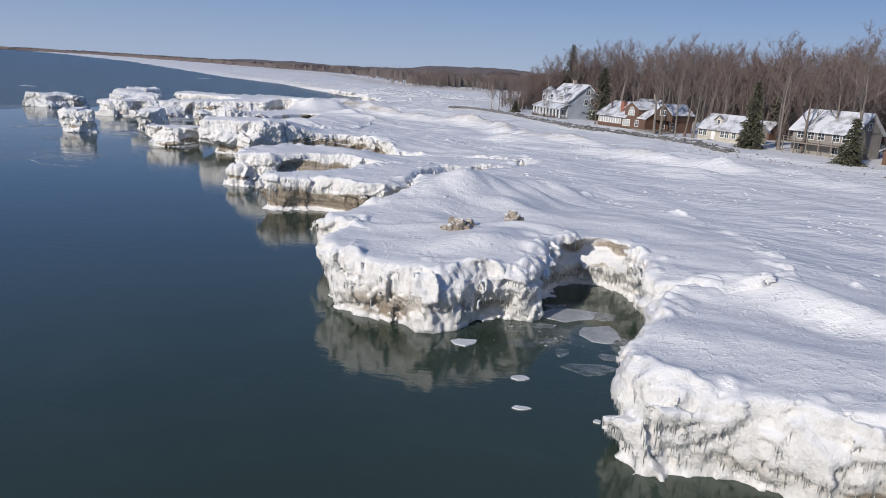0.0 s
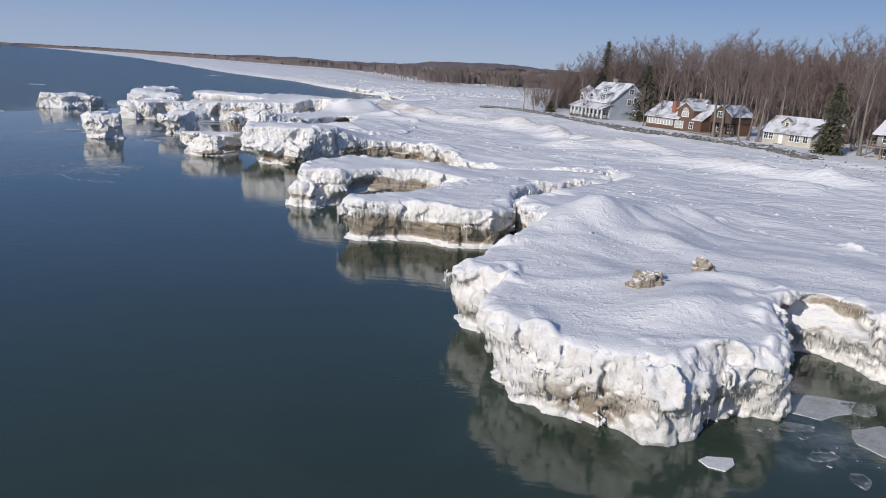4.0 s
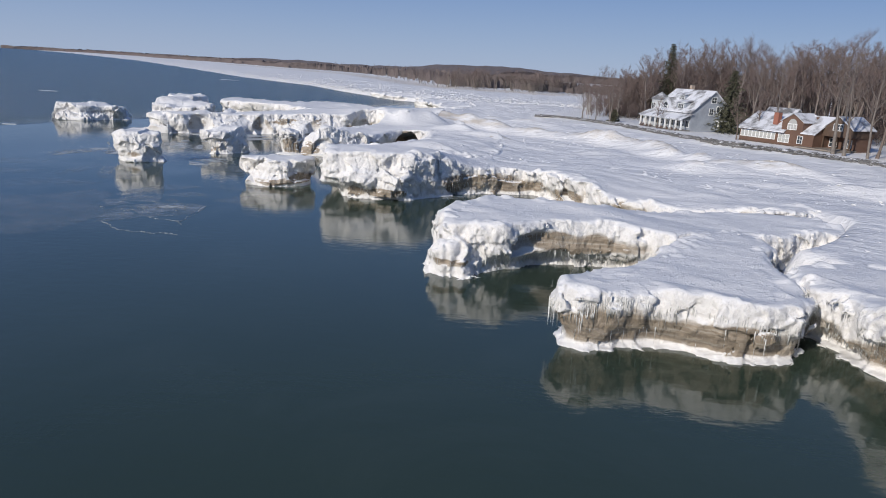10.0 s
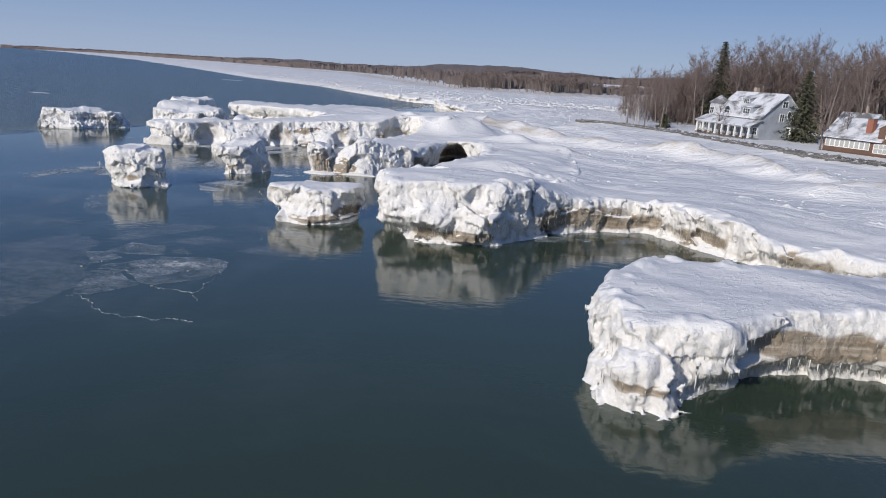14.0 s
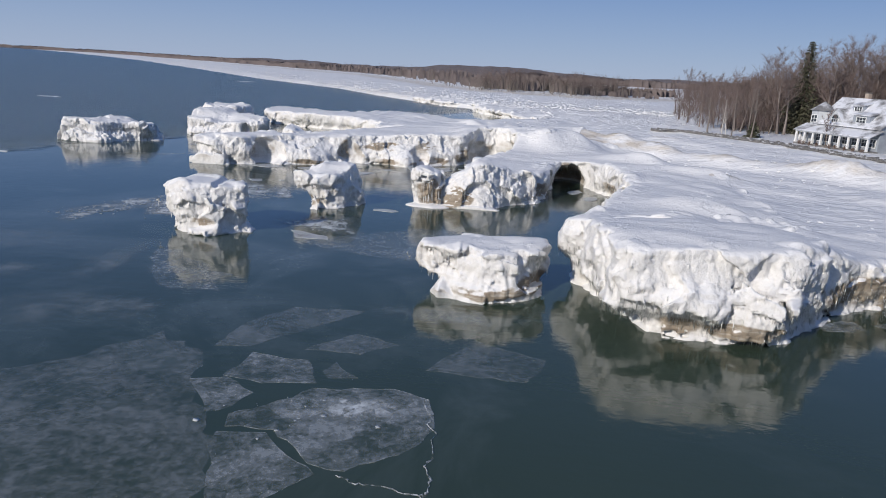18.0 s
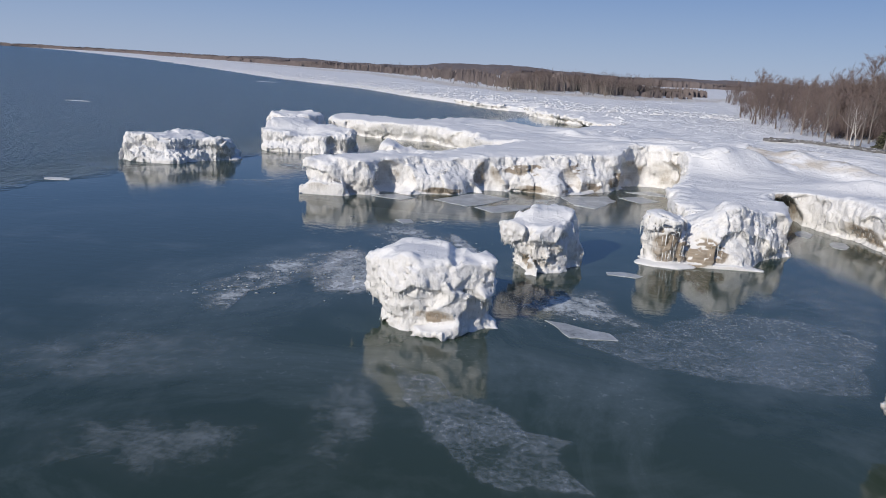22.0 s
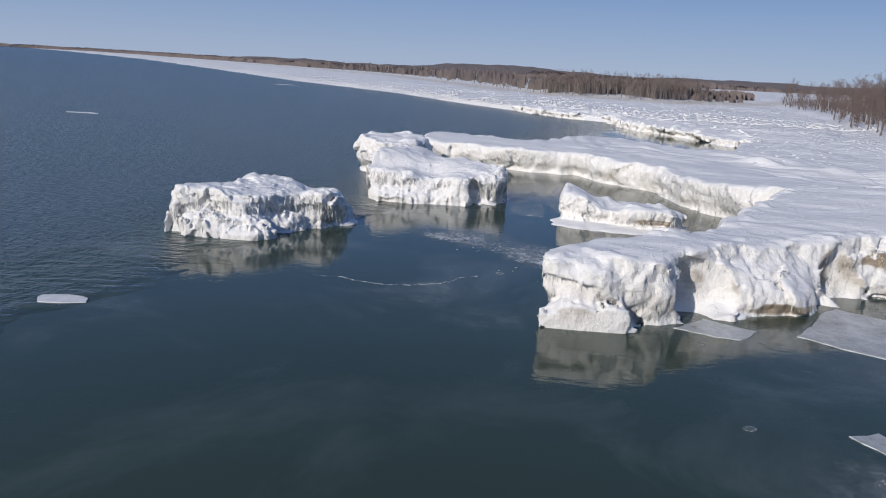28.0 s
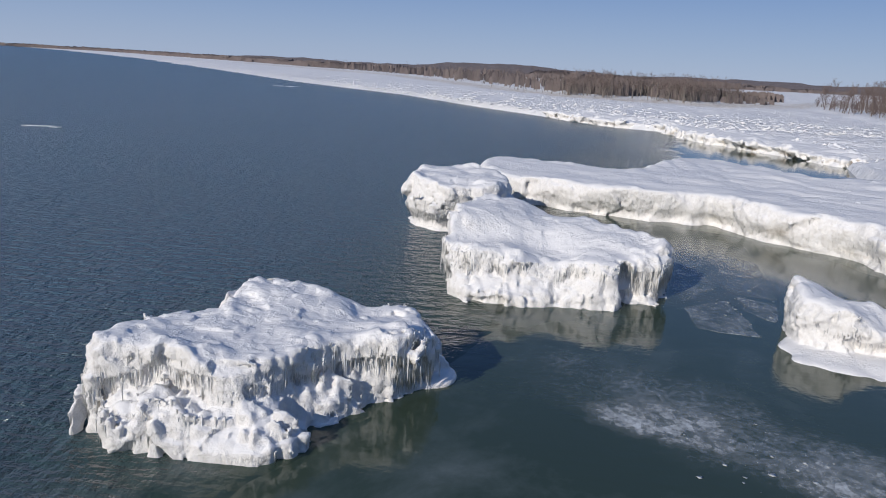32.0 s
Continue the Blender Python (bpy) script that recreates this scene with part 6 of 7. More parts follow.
sheet("slush_ice", [(-66.2, 124.9), (-63.6, 127.6), (-59.3, 127.1), (-59.1, 124.4), (-57.1, 120.3), (-58.3, 119.1), (-62.9, 120.0), (-65.6, 121.0)], MUSH, "thin slush drifting beside an ice block", 200, 0.012, True, 0.4)
sheet("ice_floe", [(-63.9, 120.7), (-60.5, 119.5), (-60.1, 118.4), (-63.0, 118.4)], FLOE, "long white plate of thin ice", 204, 0.03)
sheet("skin_ice", [(-63.1, 117.7), (-59.9, 119.9), (-54.0, 124.6), (-49.0, 124.8), (-45.5, 121.5), (-49.5, 114.2), (-51.5, 113.4), (-55.8, 114.2), (-59.4, 115.1)], VEIL, "frosted veil of new ice, flecked white", 201, 0.011, False, 0.2)
sheet("skin_ice", [(-71.5, 113.7), (-69.5, 112.4), (-66.1, 109.9), (-63.4, 107.5), (-64.2, 106.3), (-63.3, 104.6), (-66.2, 104.1), (-67.7, 105.5), (-69.0, 107.5), (-70.9, 110.4)], VEIL, "frosted veil of new ice, flecked white", 202, 0.012, False, 0.25)
sheet("slush_ice", [(-74.5, 108.7), (-73.2, 116.0), (-71.4, 115.0), (-70.5, 107.7), (-71.2, 104.0), (-73.2, 104.3)], SKIN, "thin veil of new ice on calm water", 205, 0.009, True, 0.5)
sheet("slush_ice", [(-83.5, 120.6), (-81.5, 123.2), (-79.4, 125.9), (-78.2, 124.6), (-80.9, 122.0), (-80.9, 117.9), (-82.2, 117.3)], MUSH, "curved streak of slush round a pool of clear water", 206, 0.016, True, 0.3)
# slush round the pale ice block
SLUSH = "white slush and bits of ice packed on the water"
sheet("slush_ice", [(-79.3, 125.8), (-79.2, 131.2), (-77.5, 133.0), (-75.5, 132.9), (-72.9, 130.6), (-72.2, 128.2), (-72.2, 126.2), (-73.2, 123.8), (-74.9, 122.4), (-77.0, 122.4), (-78.2, 123.8)], PACK, SLUSH, 203, 0.010, True, 0.45)
sheet("slush_ice", [(-78.7, 130.7), (-77.5, 132.5), (-75.5, 132.5), (-75.0, 131.2), (-76.6, 130.2), (-76.7, 127.7), (-77.1, 125.9), (-78.6, 125.9), (-78.9, 127.1), (-78.2, 128.7)], BRIGHT, SLUSH, 207, 0.018, True, 0.35)
sheet("slush_ice", [(-77.8, 124.5), (-75.8, 126.0), (-72.6, 126.2), (-73.0, 124.3), (-74.7, 122.8), (-77.3, 122.6)], BRIGHT, SLUSH, 208, 0.014, True, 0.4)
sheet("slush_ice", [(-84.0, 123.2), (-82.6, 127.4), (-80.2, 130.9), (-78.1, 131.8), (-78.0, 127.2), (-78.2, 124.0), (-81.4, 121.7), (-84.4, 120.7)], MUSH, "thin veil of new ice on calm water", 209, 0.008, True, 0.5)
sheet("slush_ice", [(-78.6, 140.6), (-73.7, 143.8), (-69.7, 138.4), (-67.2, 133.9), (-68.2, 131.9), (-72.0, 129.9), (-74.3, 132.2), (-75.9, 134.9)], MUSH, SLUSH, 226, 0.012, True, 0.5)
sheet("slush_ice", [(-70.9, 140.2), (-69.6, 138.8), (-67.3, 133.9), (-68.6, 132.9), (-70.3, 136.1)], BRIGHT, SLUSH, 227, 0.016, True, 0.3)
# the drifting band behind the curtained block
sheet("slush_ice", [(-100.49, 179.45), (-95.42, 179.45), (-90, 176.98), (-87.02, 172.82), (-83.51, 170.7), (-79.99, 168.08), (-74.22, 164.47), (-73.23, 160.14), (-80.63, 161.82), (-83.83, 162.8), (-87.13, 163.11), (-89.91, 165.9), (-92.78, 167.81), (-96.05, 170.62), (-98.88, 172.17)], VEIL, "broad soft band of slush drifted on the water", 210, 0.010, True, 0.5)
sheet("slush_ice", [(-96.25, 171.23), (-92.47, 173.91), (-88.88, 171.95), (-88.57, 168.73), (-90.84, 168.27), (-93.6, 169.14)], MUSH, SLUSH, 211, 0.014, True, 0.4)
sheet("slush_ice", [(-89.91, 168.91), (-84.86, 170.05), (-84.65, 166.59), (-84.14, 163.54), (-87.23, 163.53), (-88.99, 166.33)], MUSH, SLUSH, 212, 0.018, True, 0.4)
sheet("slush_ice", [(-87.23, 165.62), (-85.17, 166.06), (-84.14, 164.17), (-85.17, 163.75)], BRIGHT, SLUSH, 213, 0.022, True, 0.2)
sheet("slush_ice", [(-97.79, 156.07), (-94.78, 158.83), (-91.22, 160.55), (-89.17, 159.83), (-90.15, 155.08), (-94.72, 153.58)], SKIN, "thin veil of new ice on calm water", 214, 0.010, True, 0.5)
sheet("ice_floe", [(-84.1, 161.1), (-83.4, 161.5), (-82.6, 161.2), (-82.3, 160.5), (-82.6, 160.0), (-83.5, 159.9), (-84.1, 160.4)], WHITE, "thick white floe with snow on it", 215, 0.28, group="")
# broken plates between the far blocks and the low tongue
BEHIND = "cracked plates behind the sloping ice block"
sheet("skin_ice", [(-87.16, 192.16), (-84.34, 194.99), (-84.16, 189.92), (-87.18, 186.37)], PALE, "cracked plate of grey new ice", 216, 0.016, group=BEHIND)
sheet("skin_ice", [(-81.71, 200.71), (-79, 196.7), (-80.38, 192.69), (-82.78, 193.82)], PALE, "cracked plate of grey new ice", 217, 0.016, group=BEHIND)
sheet("skin_ice", [(-87.6, 185.32), (-84.38, 187.12), (-84.51, 181.1), (-87.61, 181.92)], PALE, "cracked plate of grey new ice", 218, 0.016, group=BEHIND)
sheet("skin_ice", [(-83.64, 188.08), (-81.46, 187.14), (-82.73, 183.76), (-83.97, 185.37)], PALE, "cracked plate of grey new ice", 219, 0.016, group=BEHIND)
sheet("skin_ice", [(-83.83, 193.36), (-80.59, 192.27), (-80.93, 188.09), (-83.74, 189.01)], DARK, "cracked plate of grey new ice", 220, 0.016, group=BEHIND)
sheet("skin_ice", [(-80.28, 191.86), (-76.49, 193.69), (-75.25, 189.55), (-80.51, 187.69)], DARK, "cracked plate of grey new ice", 221, 0.016, group=BEHIND)
sheet("skin_ice", [(-88.58, 199.19), (-82.75, 202.1), (-83.3, 195.45), (-87.36, 193.18)], DARK, "cracked plate of grey new ice", 222, 0.016, group=BEHIND)
VEIL = thin_ice("grey_veil_ice", 0.12, 0.38, (0.40, 0.41, 0.40), 0.3, 0.14, 0.0, 0.35)
sheet("skin_ice", [(-86.53, 150.84), (-79.38, 148.6), (-68.26, 146.65), (-56.24, 149.9), (-48.2, 157.96), (-45.09, 166.21), (-51.92, 168.72), (-60.05, 161.66), (-72.22, 157.95), (-80.42, 155)], VEIL, "thin grey film of ice before the long ice wall", 223, 0.007, True, 0.5)
sheet("skin_ice", [(-101.9, 177.57), (-95.82, 180.87), (-88.64, 183.22), (-80.32, 184.57), (-70.8, 191.15), (-72.85, 199.45), (-80.21, 207.38), (-90.62, 208.85), (-97.81, 198.15), (-98.86, 185.84)], VEIL, "thin grey film of ice in the far bay", 224, 0.007, True, 0.5)
sheet("skin_ice", [(-52.33, 133.52), (-45.38, 136.43), (-41.37, 145.49), (-36.39, 149.46), (-36.47, 137.25), (-40.44, 123.22), (-43.36, 113.26), (-50.28, 112.36), (-56.29, 121.48)], SKIN, "thin film of ice below the winding cliff", 225, 0.007, True, 0.5)
# thin veils elsewhere in the bays
for i, (x, y, rx, ry, a) in enumerate([(-83.88, 111.61, 8, 4, 20), (-78.81, 105.57, 6, 3, 0), (-69.8, 100.52, 8, 3.5, 20), (-50.17, 103.38, 5, 2, -10), (-57.22, 152.01, 9, 5, 30), (-42.34, 147.55, 5, 7, 20), (-96.79, 198.2, 5, 9, 10), (6.96, 38.21, 4.5, 4.5, 0), (-2.11, 57.71, 3, 6, -15), (-22.26, 105.95, 5, 3, 10), (-64.75, 123.61, 3, 2, 0), (-112.83, 160.91, 7, 3, -10)]):
    plate("skin_ice", x, y, rx, ry, a, SKIN, "thin veil of new ice on calm water", 230 + i, 0.006 + 0.001 * (i % 3), True)
r = np.random.RandomState(44)
spots = np.array([(-78, 126), (-75, 129), (-76, 124), (-70, 136), (-82, 122), (-82, 122), (-55, 91), (-61, 121), (-89, 169), (-86, 164), (-79, 162), (-84, 186), (7, 38), (-76, 132)], float)
p = spots[r.randint(len(spots), size=520)] + r.normal(0, 1.5, (520, 2))
p = p[inside_distance(COAST, p[:, 0], p[:, 1]) < -2]
WHITE_BITS = plain("white_brash", (0.45, 0.48, 0.49), 0.6, 3.0, 0.2, 0.1)
k = len(p)
lumps_mesh("brash_ice", p[:, 0], p[:, 1], np.full(k, 0.015), 0.02 + 0.13 * r.rand(k) ** 4, WHITE_BITS, "bits of brash ice scattered on the water", "brash ice", 45, 0.04)
for i, (x, y, s) in enumerate([(-83.69, 120.79, 0.2), (-83.51, 121.9, 0.3), (-82.91, 121.6, 0.35), (-82.02, 121.7, 0.25), (-81.74, 122.61, 0.4), (-81.35, 123.01, 0.35), (-82.01, 121.09, 0.4), (-82.23, 122.3, 0.3), (-88.67, 161.83, 0.3), (-79.35, 143.3, 0.3)]):
    plate("ice_floe", x, y, s, s * 0.7, 40 * i, PALE, "small angular plate of broken new ice", 260 + i, 0.03, group="broken bits of new ice")


REFROZEN = thin_ice("refrozen_crack", 0.0, 0.85, (0.66, 0.69, 0.70), 1.6, 0.5)


def crack(points, width, seed):
    """A thin white refrozen crack in the new ice."""
    g = np.random.RandomState(seed)
    p = rounded(points, 14, False)
    p = p + 0.22 * np.stack([vnoise(p[:, 0] * 1.7 + seed, p[:, 1] * 1.7, p[:, 0] * 0), vnoise(p[:, 1] * 1.7, p[:, 0] * 1.7 + seed, p[:, 0] * 0)], -1)
    p = p + g.normal(0, 0.035, p.shape)
    w = np.gradient(p, axis=0)
    w = np.stack([-w[:, 1], w[:, 0]], -1) / (np.linalg.norm(w, axis=1)[:, None] + 1e-9)
    k = (width * (0.15 + 1.1 * g.rand(len(p)) ** 2))[:, None]
    v = np.concatenate([np.column_stack([p - w * k, np.full(len(p), 0.016)]), np.column_stack([p, np.full(len(p), 0.04)]), np.column_stack([p + w * k, np.full(len(p), 0.016)])])
    n = len(p)
    f = [(a * n + i, a * n + i + 1, a * n + n + i + 1, a * n + n + i) for a in (0, 1) for i in range(n - 1)]
    ob = link("ice_crack", v.tolist(), f, REFROZEN)
    ob.data.attributes.new("body", "FLOAT", "POINT").data.foreach_set("value", [1.0] * len(ob.data.vertices))
    return tagged(ob, "thin white refrozen crack in the new ice", "ice crack", "cracks in the new ice")


for i, (pts, w) in enumerate([([(-55.91, 84.86), (-54.42, 84.16), (-53.32, 83.16), (-51.83, 82.37), (-49.96, 82.27), (-47.71, 82.37)], 0.03), ([(-49.95, 93.42), (-49.48, 90.53), (-49.52, 88.34), (-49.48, 86.85), (-51.55, 87.14), (-52.34, 87.44)], 0.05),
                              ([(-49.57, 86.55), (-48.56, 85.35)], 0.02), ([(-100.04, 158.43), (-98.73, 158.56), (-96.9, 157.96), (-95.68, 157.67), (-94.26, 158), (-92.33, 158.76), (-91.22, 160.03), (-90, 160.77)], 0.09)]):
    crack(pts, w, 300 + i)


# ---- houses ----
def siding(name, colour, rough=0.75):
    """Clapboard or shingle courses with weathering."""
    m, n, l, b = material(name, rough)
    w = n.new("ShaderNodeTexWave")
    w.wave_type, w.bands_direction, w.wave_profile = "BANDS", "Z", "SAW"
    w.inputs["Scale"].default_value = 1.6
    w.inputs["Distortion"].default_value = 0.3
    l.new(n.new("ShaderNodeNewGeometry").outputs["Position"], w.inputs["Vector"])
    big = noise_node(n, l, 0.6, 4)
    col = ramp(n, l, big, [(0.3, tuple(c * 0.82 for c in colour)), (0.7, tuple(c * 1.12 for c in colour))])
    l.new(mix(n, l, calc(n, l, "MULTIPLY", w.outputs["Fac"], 0.18), col, tuple(c * 0.6 for c in colour)), b.inputs["Base Color"])
    bump(n, l, b, w.outputs["Fac"], 0.4, 0.03)
    return m


def roof_material(name, cover):
    """Snow lying on grey shingles, thin in places."""
    m, n, l, b = material(name, 0.75)
    big = noise_node(n, l, 0.45, 5, 0.6)
    fine = noise_node(n, l, 6.0, 3)
    grey = ramp(n, l, fine, [(0.3, (0.13, 0.13, 0.135)), (0.7, (0.24, 0.235, 0.23))])
    l.new(mix(n, l, ramp(n, l, big, [(cover, (0.0,)), (cover + 0.2, (1.0,))]), grey, (0.70, 0.71, 0.74)), b.inputs["Base Color"])
    bump(n, l, b, big, 0.3, 0.08)
    return m


GREY_SHINGLE, BROWN_BOARD = siding("blue_grey_shingle", (0.33, 0.36, 0.40)), siding("brown_clapboard", (0.15, 0.085, 0.058))
CREAM_BOARD, TAUPE_BOARD = siding("cream_clapboard", (0.52, 0.48, 0.40)), siding("taupe_clapboard", (0.30, 0.275, 0.25))
PALE_BOARD = siding("pale_grey_clapboard", (0.50, 0.52, 0.54))
SNOW_ROOF, THIN_ROOF = roof_material("snowy_shingle_roof", 0.33), roof_material("thinly_snowed_roof", 0.46)
TRIM = plain("white_trim_paint", (0.80, 0.80, 0.78), 0.5, 1.0, 0.05, 0.05)
DARK_WOOD = plain("dark_stained_wood", (0.10, 0.065, 0.045), 0.7, 2.0, 0.3, 0.2)
DECK_WOOD = plain("weathered_deck_wood", (0.25, 0.215, 0.18), 0.85, 2.0, 0.3, 0.2)
BRICK = plain("red_brick", (0.30, 0.12, 0.08), 0.85, 5.0, 0.3, 0.3)
TAN_BRICK = plain("tan_brick", (0.42, 0.34, 0.27), 0.85, 5.0, 0.25, 0.3)
STONE = plain("grey_stone", (0.16, 0.155, 0.15), 0.85, 1.5, 0.4, 0.4, per_object=0.35)


def snowy_stone():
    """Dark broken slabs with snow caught on their upper faces."""
    m, n, l, b = material("snowy_shore_stone", 0.85)
    geo = n.new("ShaderNodeNewGeometry")
    sep = n.new("ShaderNodeSeparateXYZ")
    l.new(geo.outputs["Normal"], sep.inputs[0])
    grain = noise_node(n, l, 3.0, 4)
    info = n.new("ShaderNodeObjectInfo")
    col = mix(n, l, 1.0, ramp(n, l, grain, [(0.3, (0.06, 0.058, 0.056)), (0.7, (0.16, 0.155, 0.148))]), ramp(n, l, info.outputs["Random"], [(0.0, (0.6,)), (1.0, (1.4,))]), "MULTIPLY")
    cap = calc(n, l, "MULTIPLY", ramp(n, l, sep.outputs[2], [(0.72, (0.0,)), (0.9, (1.0,))]), ramp(n, l, noise_node(n, l, 0.9, 4), [(0.48, (0.0,)), (0.58, (1.0,))]))
    l.new(mix(n, l, cap, col, (0.84, 0.83, 0.82)), b.inputs["Base Color"])
    bump(n, l, b, grain, 0.4, 0.04)
    return m


SHORE_STONE = snowy_stone()
PANE, pn, pl, pb = material("window_glass", 0.05, 0, 0.6)
pb.inputs["Base Color"].default_value = (0.05, 0.06, 0.07, 1)
BLIND, bn_, bl_, bb_ = material("window_with_blind", 0.12, 0, 0.6)
bb_.inputs["Base Color"].default_value = (0.42, 0.42, 0.40, 1)


def box(bm, lo, hi, bevel=0.0):
    v = [bm.verts.new((x, y, z)) for x in (lo[0], hi[0]) for y in (lo[1], hi[1]) for z in (lo[2], hi[2])]
    for f in ((0, 1, 3, 2), (4, 6, 7, 5), (0, 4, 5, 1), (2, 3, 7, 6), (0, 2, 6, 4), (1, 5, 7, 3)):
        bm.faces.new([v[i] for i in f])


def block(name, lo, hi, mat, parent, label=""):
    bm = bmesh.new()
    box(bm, lo, hi)
    return part(name, bm, mat, parent, label)


def prism(name, outline, axis, a, b, mat, parent, label=""):
    """An outline in (across, z) drawn from a to b along the axis."""
    bm = bmesh.new()
    ends = []
    for t in (a, b):
        ends.append([bm.verts.new((t, u, z) if axis == "x" else (u, t, z)) for u, z in outline])
    n = len(outline)
    bm.faces.new(ends[0])
    bm.faces.new(ends[1][::-1])
    for i in range(n):
        bm.faces.new((ends[0][i], ends[1][i], ends[1][(i + 1) % n], ends[0][(i + 1) % n]))
    bmesh.ops.recalc_face_normals(bm, faces=bm.faces[:])
    return part(name, bm, mat, parent, label)


def slab(name, p, q, thick, axis, a, b, mat, parent, label=""):
    """A roof slope from eave p to ridge q, both (across, z)."""
    return prism(name, [p, q, (q[0], q[1] + thick), (p[0], p[1] + thick)], axis, a, b, mat, parent, label)


def window(parent, x, y, z, w, h, face, bars=1, arch=False, pane=None, rails=1):
    """A framed window standing proud of the wall. face: 'f' front (-y), 'r' right (+x), 'l' left (-x)."""
    def pt(u, d, v):
        return (x + u, y - d, z + v) if face == "f" else ((x + d, y + u, z + v) if face == "r" else (x - d, y - u, z + v))

    def bar(bm, u0, u1, v0, v1, d0, d1):
        a, b = pt(u0, d0, v0), pt(u1, d1, v1)
        box(bm, tuple(map(min, a, b)), tuple(map(max, a, b)))
    bm = bmesh.new()
    t = 0.11
    bar(bm, -w / 2 - t, w / 2 + t, -t, 0, 0, 0.09)
    bar(bm, -w / 2 - t, w / 2 + t, h, h + t, 0, 0.09)
    bar(bm, -w / 2 - t, -w / 2, 0, h, 0, 0.09)
    bar(bm, w / 2, w / 2 + t, 0, h, 0, 0.09)
    win = part("window", bm, TRIM, parent)
    bm = bmesh.new()
    bar(bm, -w / 2, w / 2, 0, h, 0.0, 0.03)
    if arch:
        ring = [pt(w / 2 * math.cos(a), 0.03, h + t + w / 2 * math.sin(a)) for a in np.linspace(0, math.pi, 11)]
        back = [pt(w / 2 * math.cos(a), 0.0, h + t + w / 2 * math.sin(a)) for a in np.linspace(0, math.pi, 11)]
        fv, bv = [bm.verts.new(p) for p in ring], [bm.verts.new(p) for p in back]
        bm.faces.new(fv)
        for i in range(10):
            bm.faces.new((fv[i], fv[i + 1], bv[i + 1], bv[i]))
    part("pane", bm, pane or PANE, win)
    bm = bmesh.new()
    for i in range(bars):
        u = -w / 2 + w * (i + 1) / (bars + 1)
        bar(bm, u - 0.035, u + 0.035, 0, h, 0.03, 0.06)
    for i in range(rails):
        v = h * (i + 1) / (rails + 1)
        bar(bm, -w / 2, w / 2, v - 0.025, v + 0.025, 0.035, 0.055)
    part("mullion", bm, TRIM, win)
    return win


def house(name, x, y, turn, label):
    base = new(name)
    base.matrix_basis = pose(x, y, float(level(x, y)[0]) - 0.15, 0, 0, turn)
    return tagged(base, label, "house")


def chimney(parent, x, y, z0, z1, w, mat):
    c = block("chimney", (x - w / 2, y - w / 2, z0), (x + w / 2, y + w / 2, z1), mat, parent)
    block("cap", (x - w / 2 - 0.07, y - w / 2 - 0.07, z1), (x + w / 2 + 0.07, y + w / 2 + 0.07, z1 + 0.14), STONE, c)


def shed_dormer(parent, x0, x1, y0, z0, h, run, wall, roof):
    block("dormer_wall", (x0, y0, z0), (x1, y0 + run, z0 + h), wall, parent)
    slab("dormer_roof", (y0 - 0.35, z0 + h), (y0 + run + 0.6, z0 + h + 0.75), 0.16, "x", x0 - 0.25, x1 + 0.25, roof, parent)


def gable_dormer(parent, x0, x1, y0, z0, h, rise, run, wall, roof):
    m = (x0 + x1) / 2
    prism("dormer_wall", [(x0, z0), (x1, z0), (x1, z0 + h), (m, z0 + h + rise), (x0, z0 + h)], "y", y0, y0 + run, wall, parent)
    slab("dormer_roof", (x0 - 0.35, z0 + h - 0.2), (m, z0 + h + rise + 0.02), 0.15, "y", y0 - 0.3, y0 + run, roof, parent)
    slab("dormer_roof", (x1 + 0.35, z0 + h - 0.2), (m, z0 + h + rise + 0.02), 0.15, "y", y0 - 0.3, y0 + run, roof, parent)


# the large grey house with the wrap-round porch
A = house("house", 15.3, 218.1, -68.0, "large blue-grey shingle house with white-columned porch and turret")
block("wall", (1.8, 2.6, 0), (17.2, 14, 3.3), GREY_SHINGLE, A)
prism("gable_wall", [(2.6, 3.2), (14, 3.2), (14, 4.6), (8.6, 9.0), (2.6, 4.5)], "x", 2.0, 17.1, GREY_SHINGLE, A)
slab("roof", (2.0, 4.15), (8.6, 9.05), 0.22, "x", 1.6, 17.6, SNOW_ROOF, A, "snow-covered long front roof slope")
slab("roof", (14.6, 4.2), (8.6, 9.05), 0.22, "x", 1.6, 17.6, SNOW_ROOF, A)
slab("porch_roof", (-0.5, 2.72), (2.75, 3.95), 0.18, "x", -0.6, 17.7, SNOW_ROOF, A)
block("porch_floor", (-0.3, -0.2, 0), (17.4, 2.6, 0.45), STONE, A)
block("porch_beam", (-0.3, -0.15, 2.5), (17.4, 0.1, 2.78), TRIM, A)
for i in range(9):
    u = -0.1 + i * 2.15
    col = block("column", (u - 0.16, -0.12, 0.45), (u + 0.16, 0.2, 2.5), TRIM, A)
    block("column_base", (u - 0.22, -0.18, 0.45), (u + 0.22, 0.26, 0.62), TRIM, col)
for i in range(3):
    block("column", (-0.26, 0.9 + i * 0.8, 0.45), (0.02, 1.16 + i * 0.8, 2.5), TRIM, A)
for u in (3.2, 5.4, 7.6, 9.8, 12.0, 14.2, 16.0):
    window(A, u, 2.6, 1.1, 1.2, 1.35, "f")
shed_dormer(A, 7.4, 10.0, 5.6, 6.4, 1.5, 2.4, GREY_SHINGLE, SNOW_ROOF)
window(A, 8.7, 5.6, 6.95, 1.6, 0.8, "f", 2)
shed_dormer(A, 10.2, 14.0, 3.0, 4.4, 1.9, 3.4, GREY_SHINGLE, SNOW_ROOF)
window(A, 12.1, 3.0, 5.0, 2.0, 1.0, "f", 2)
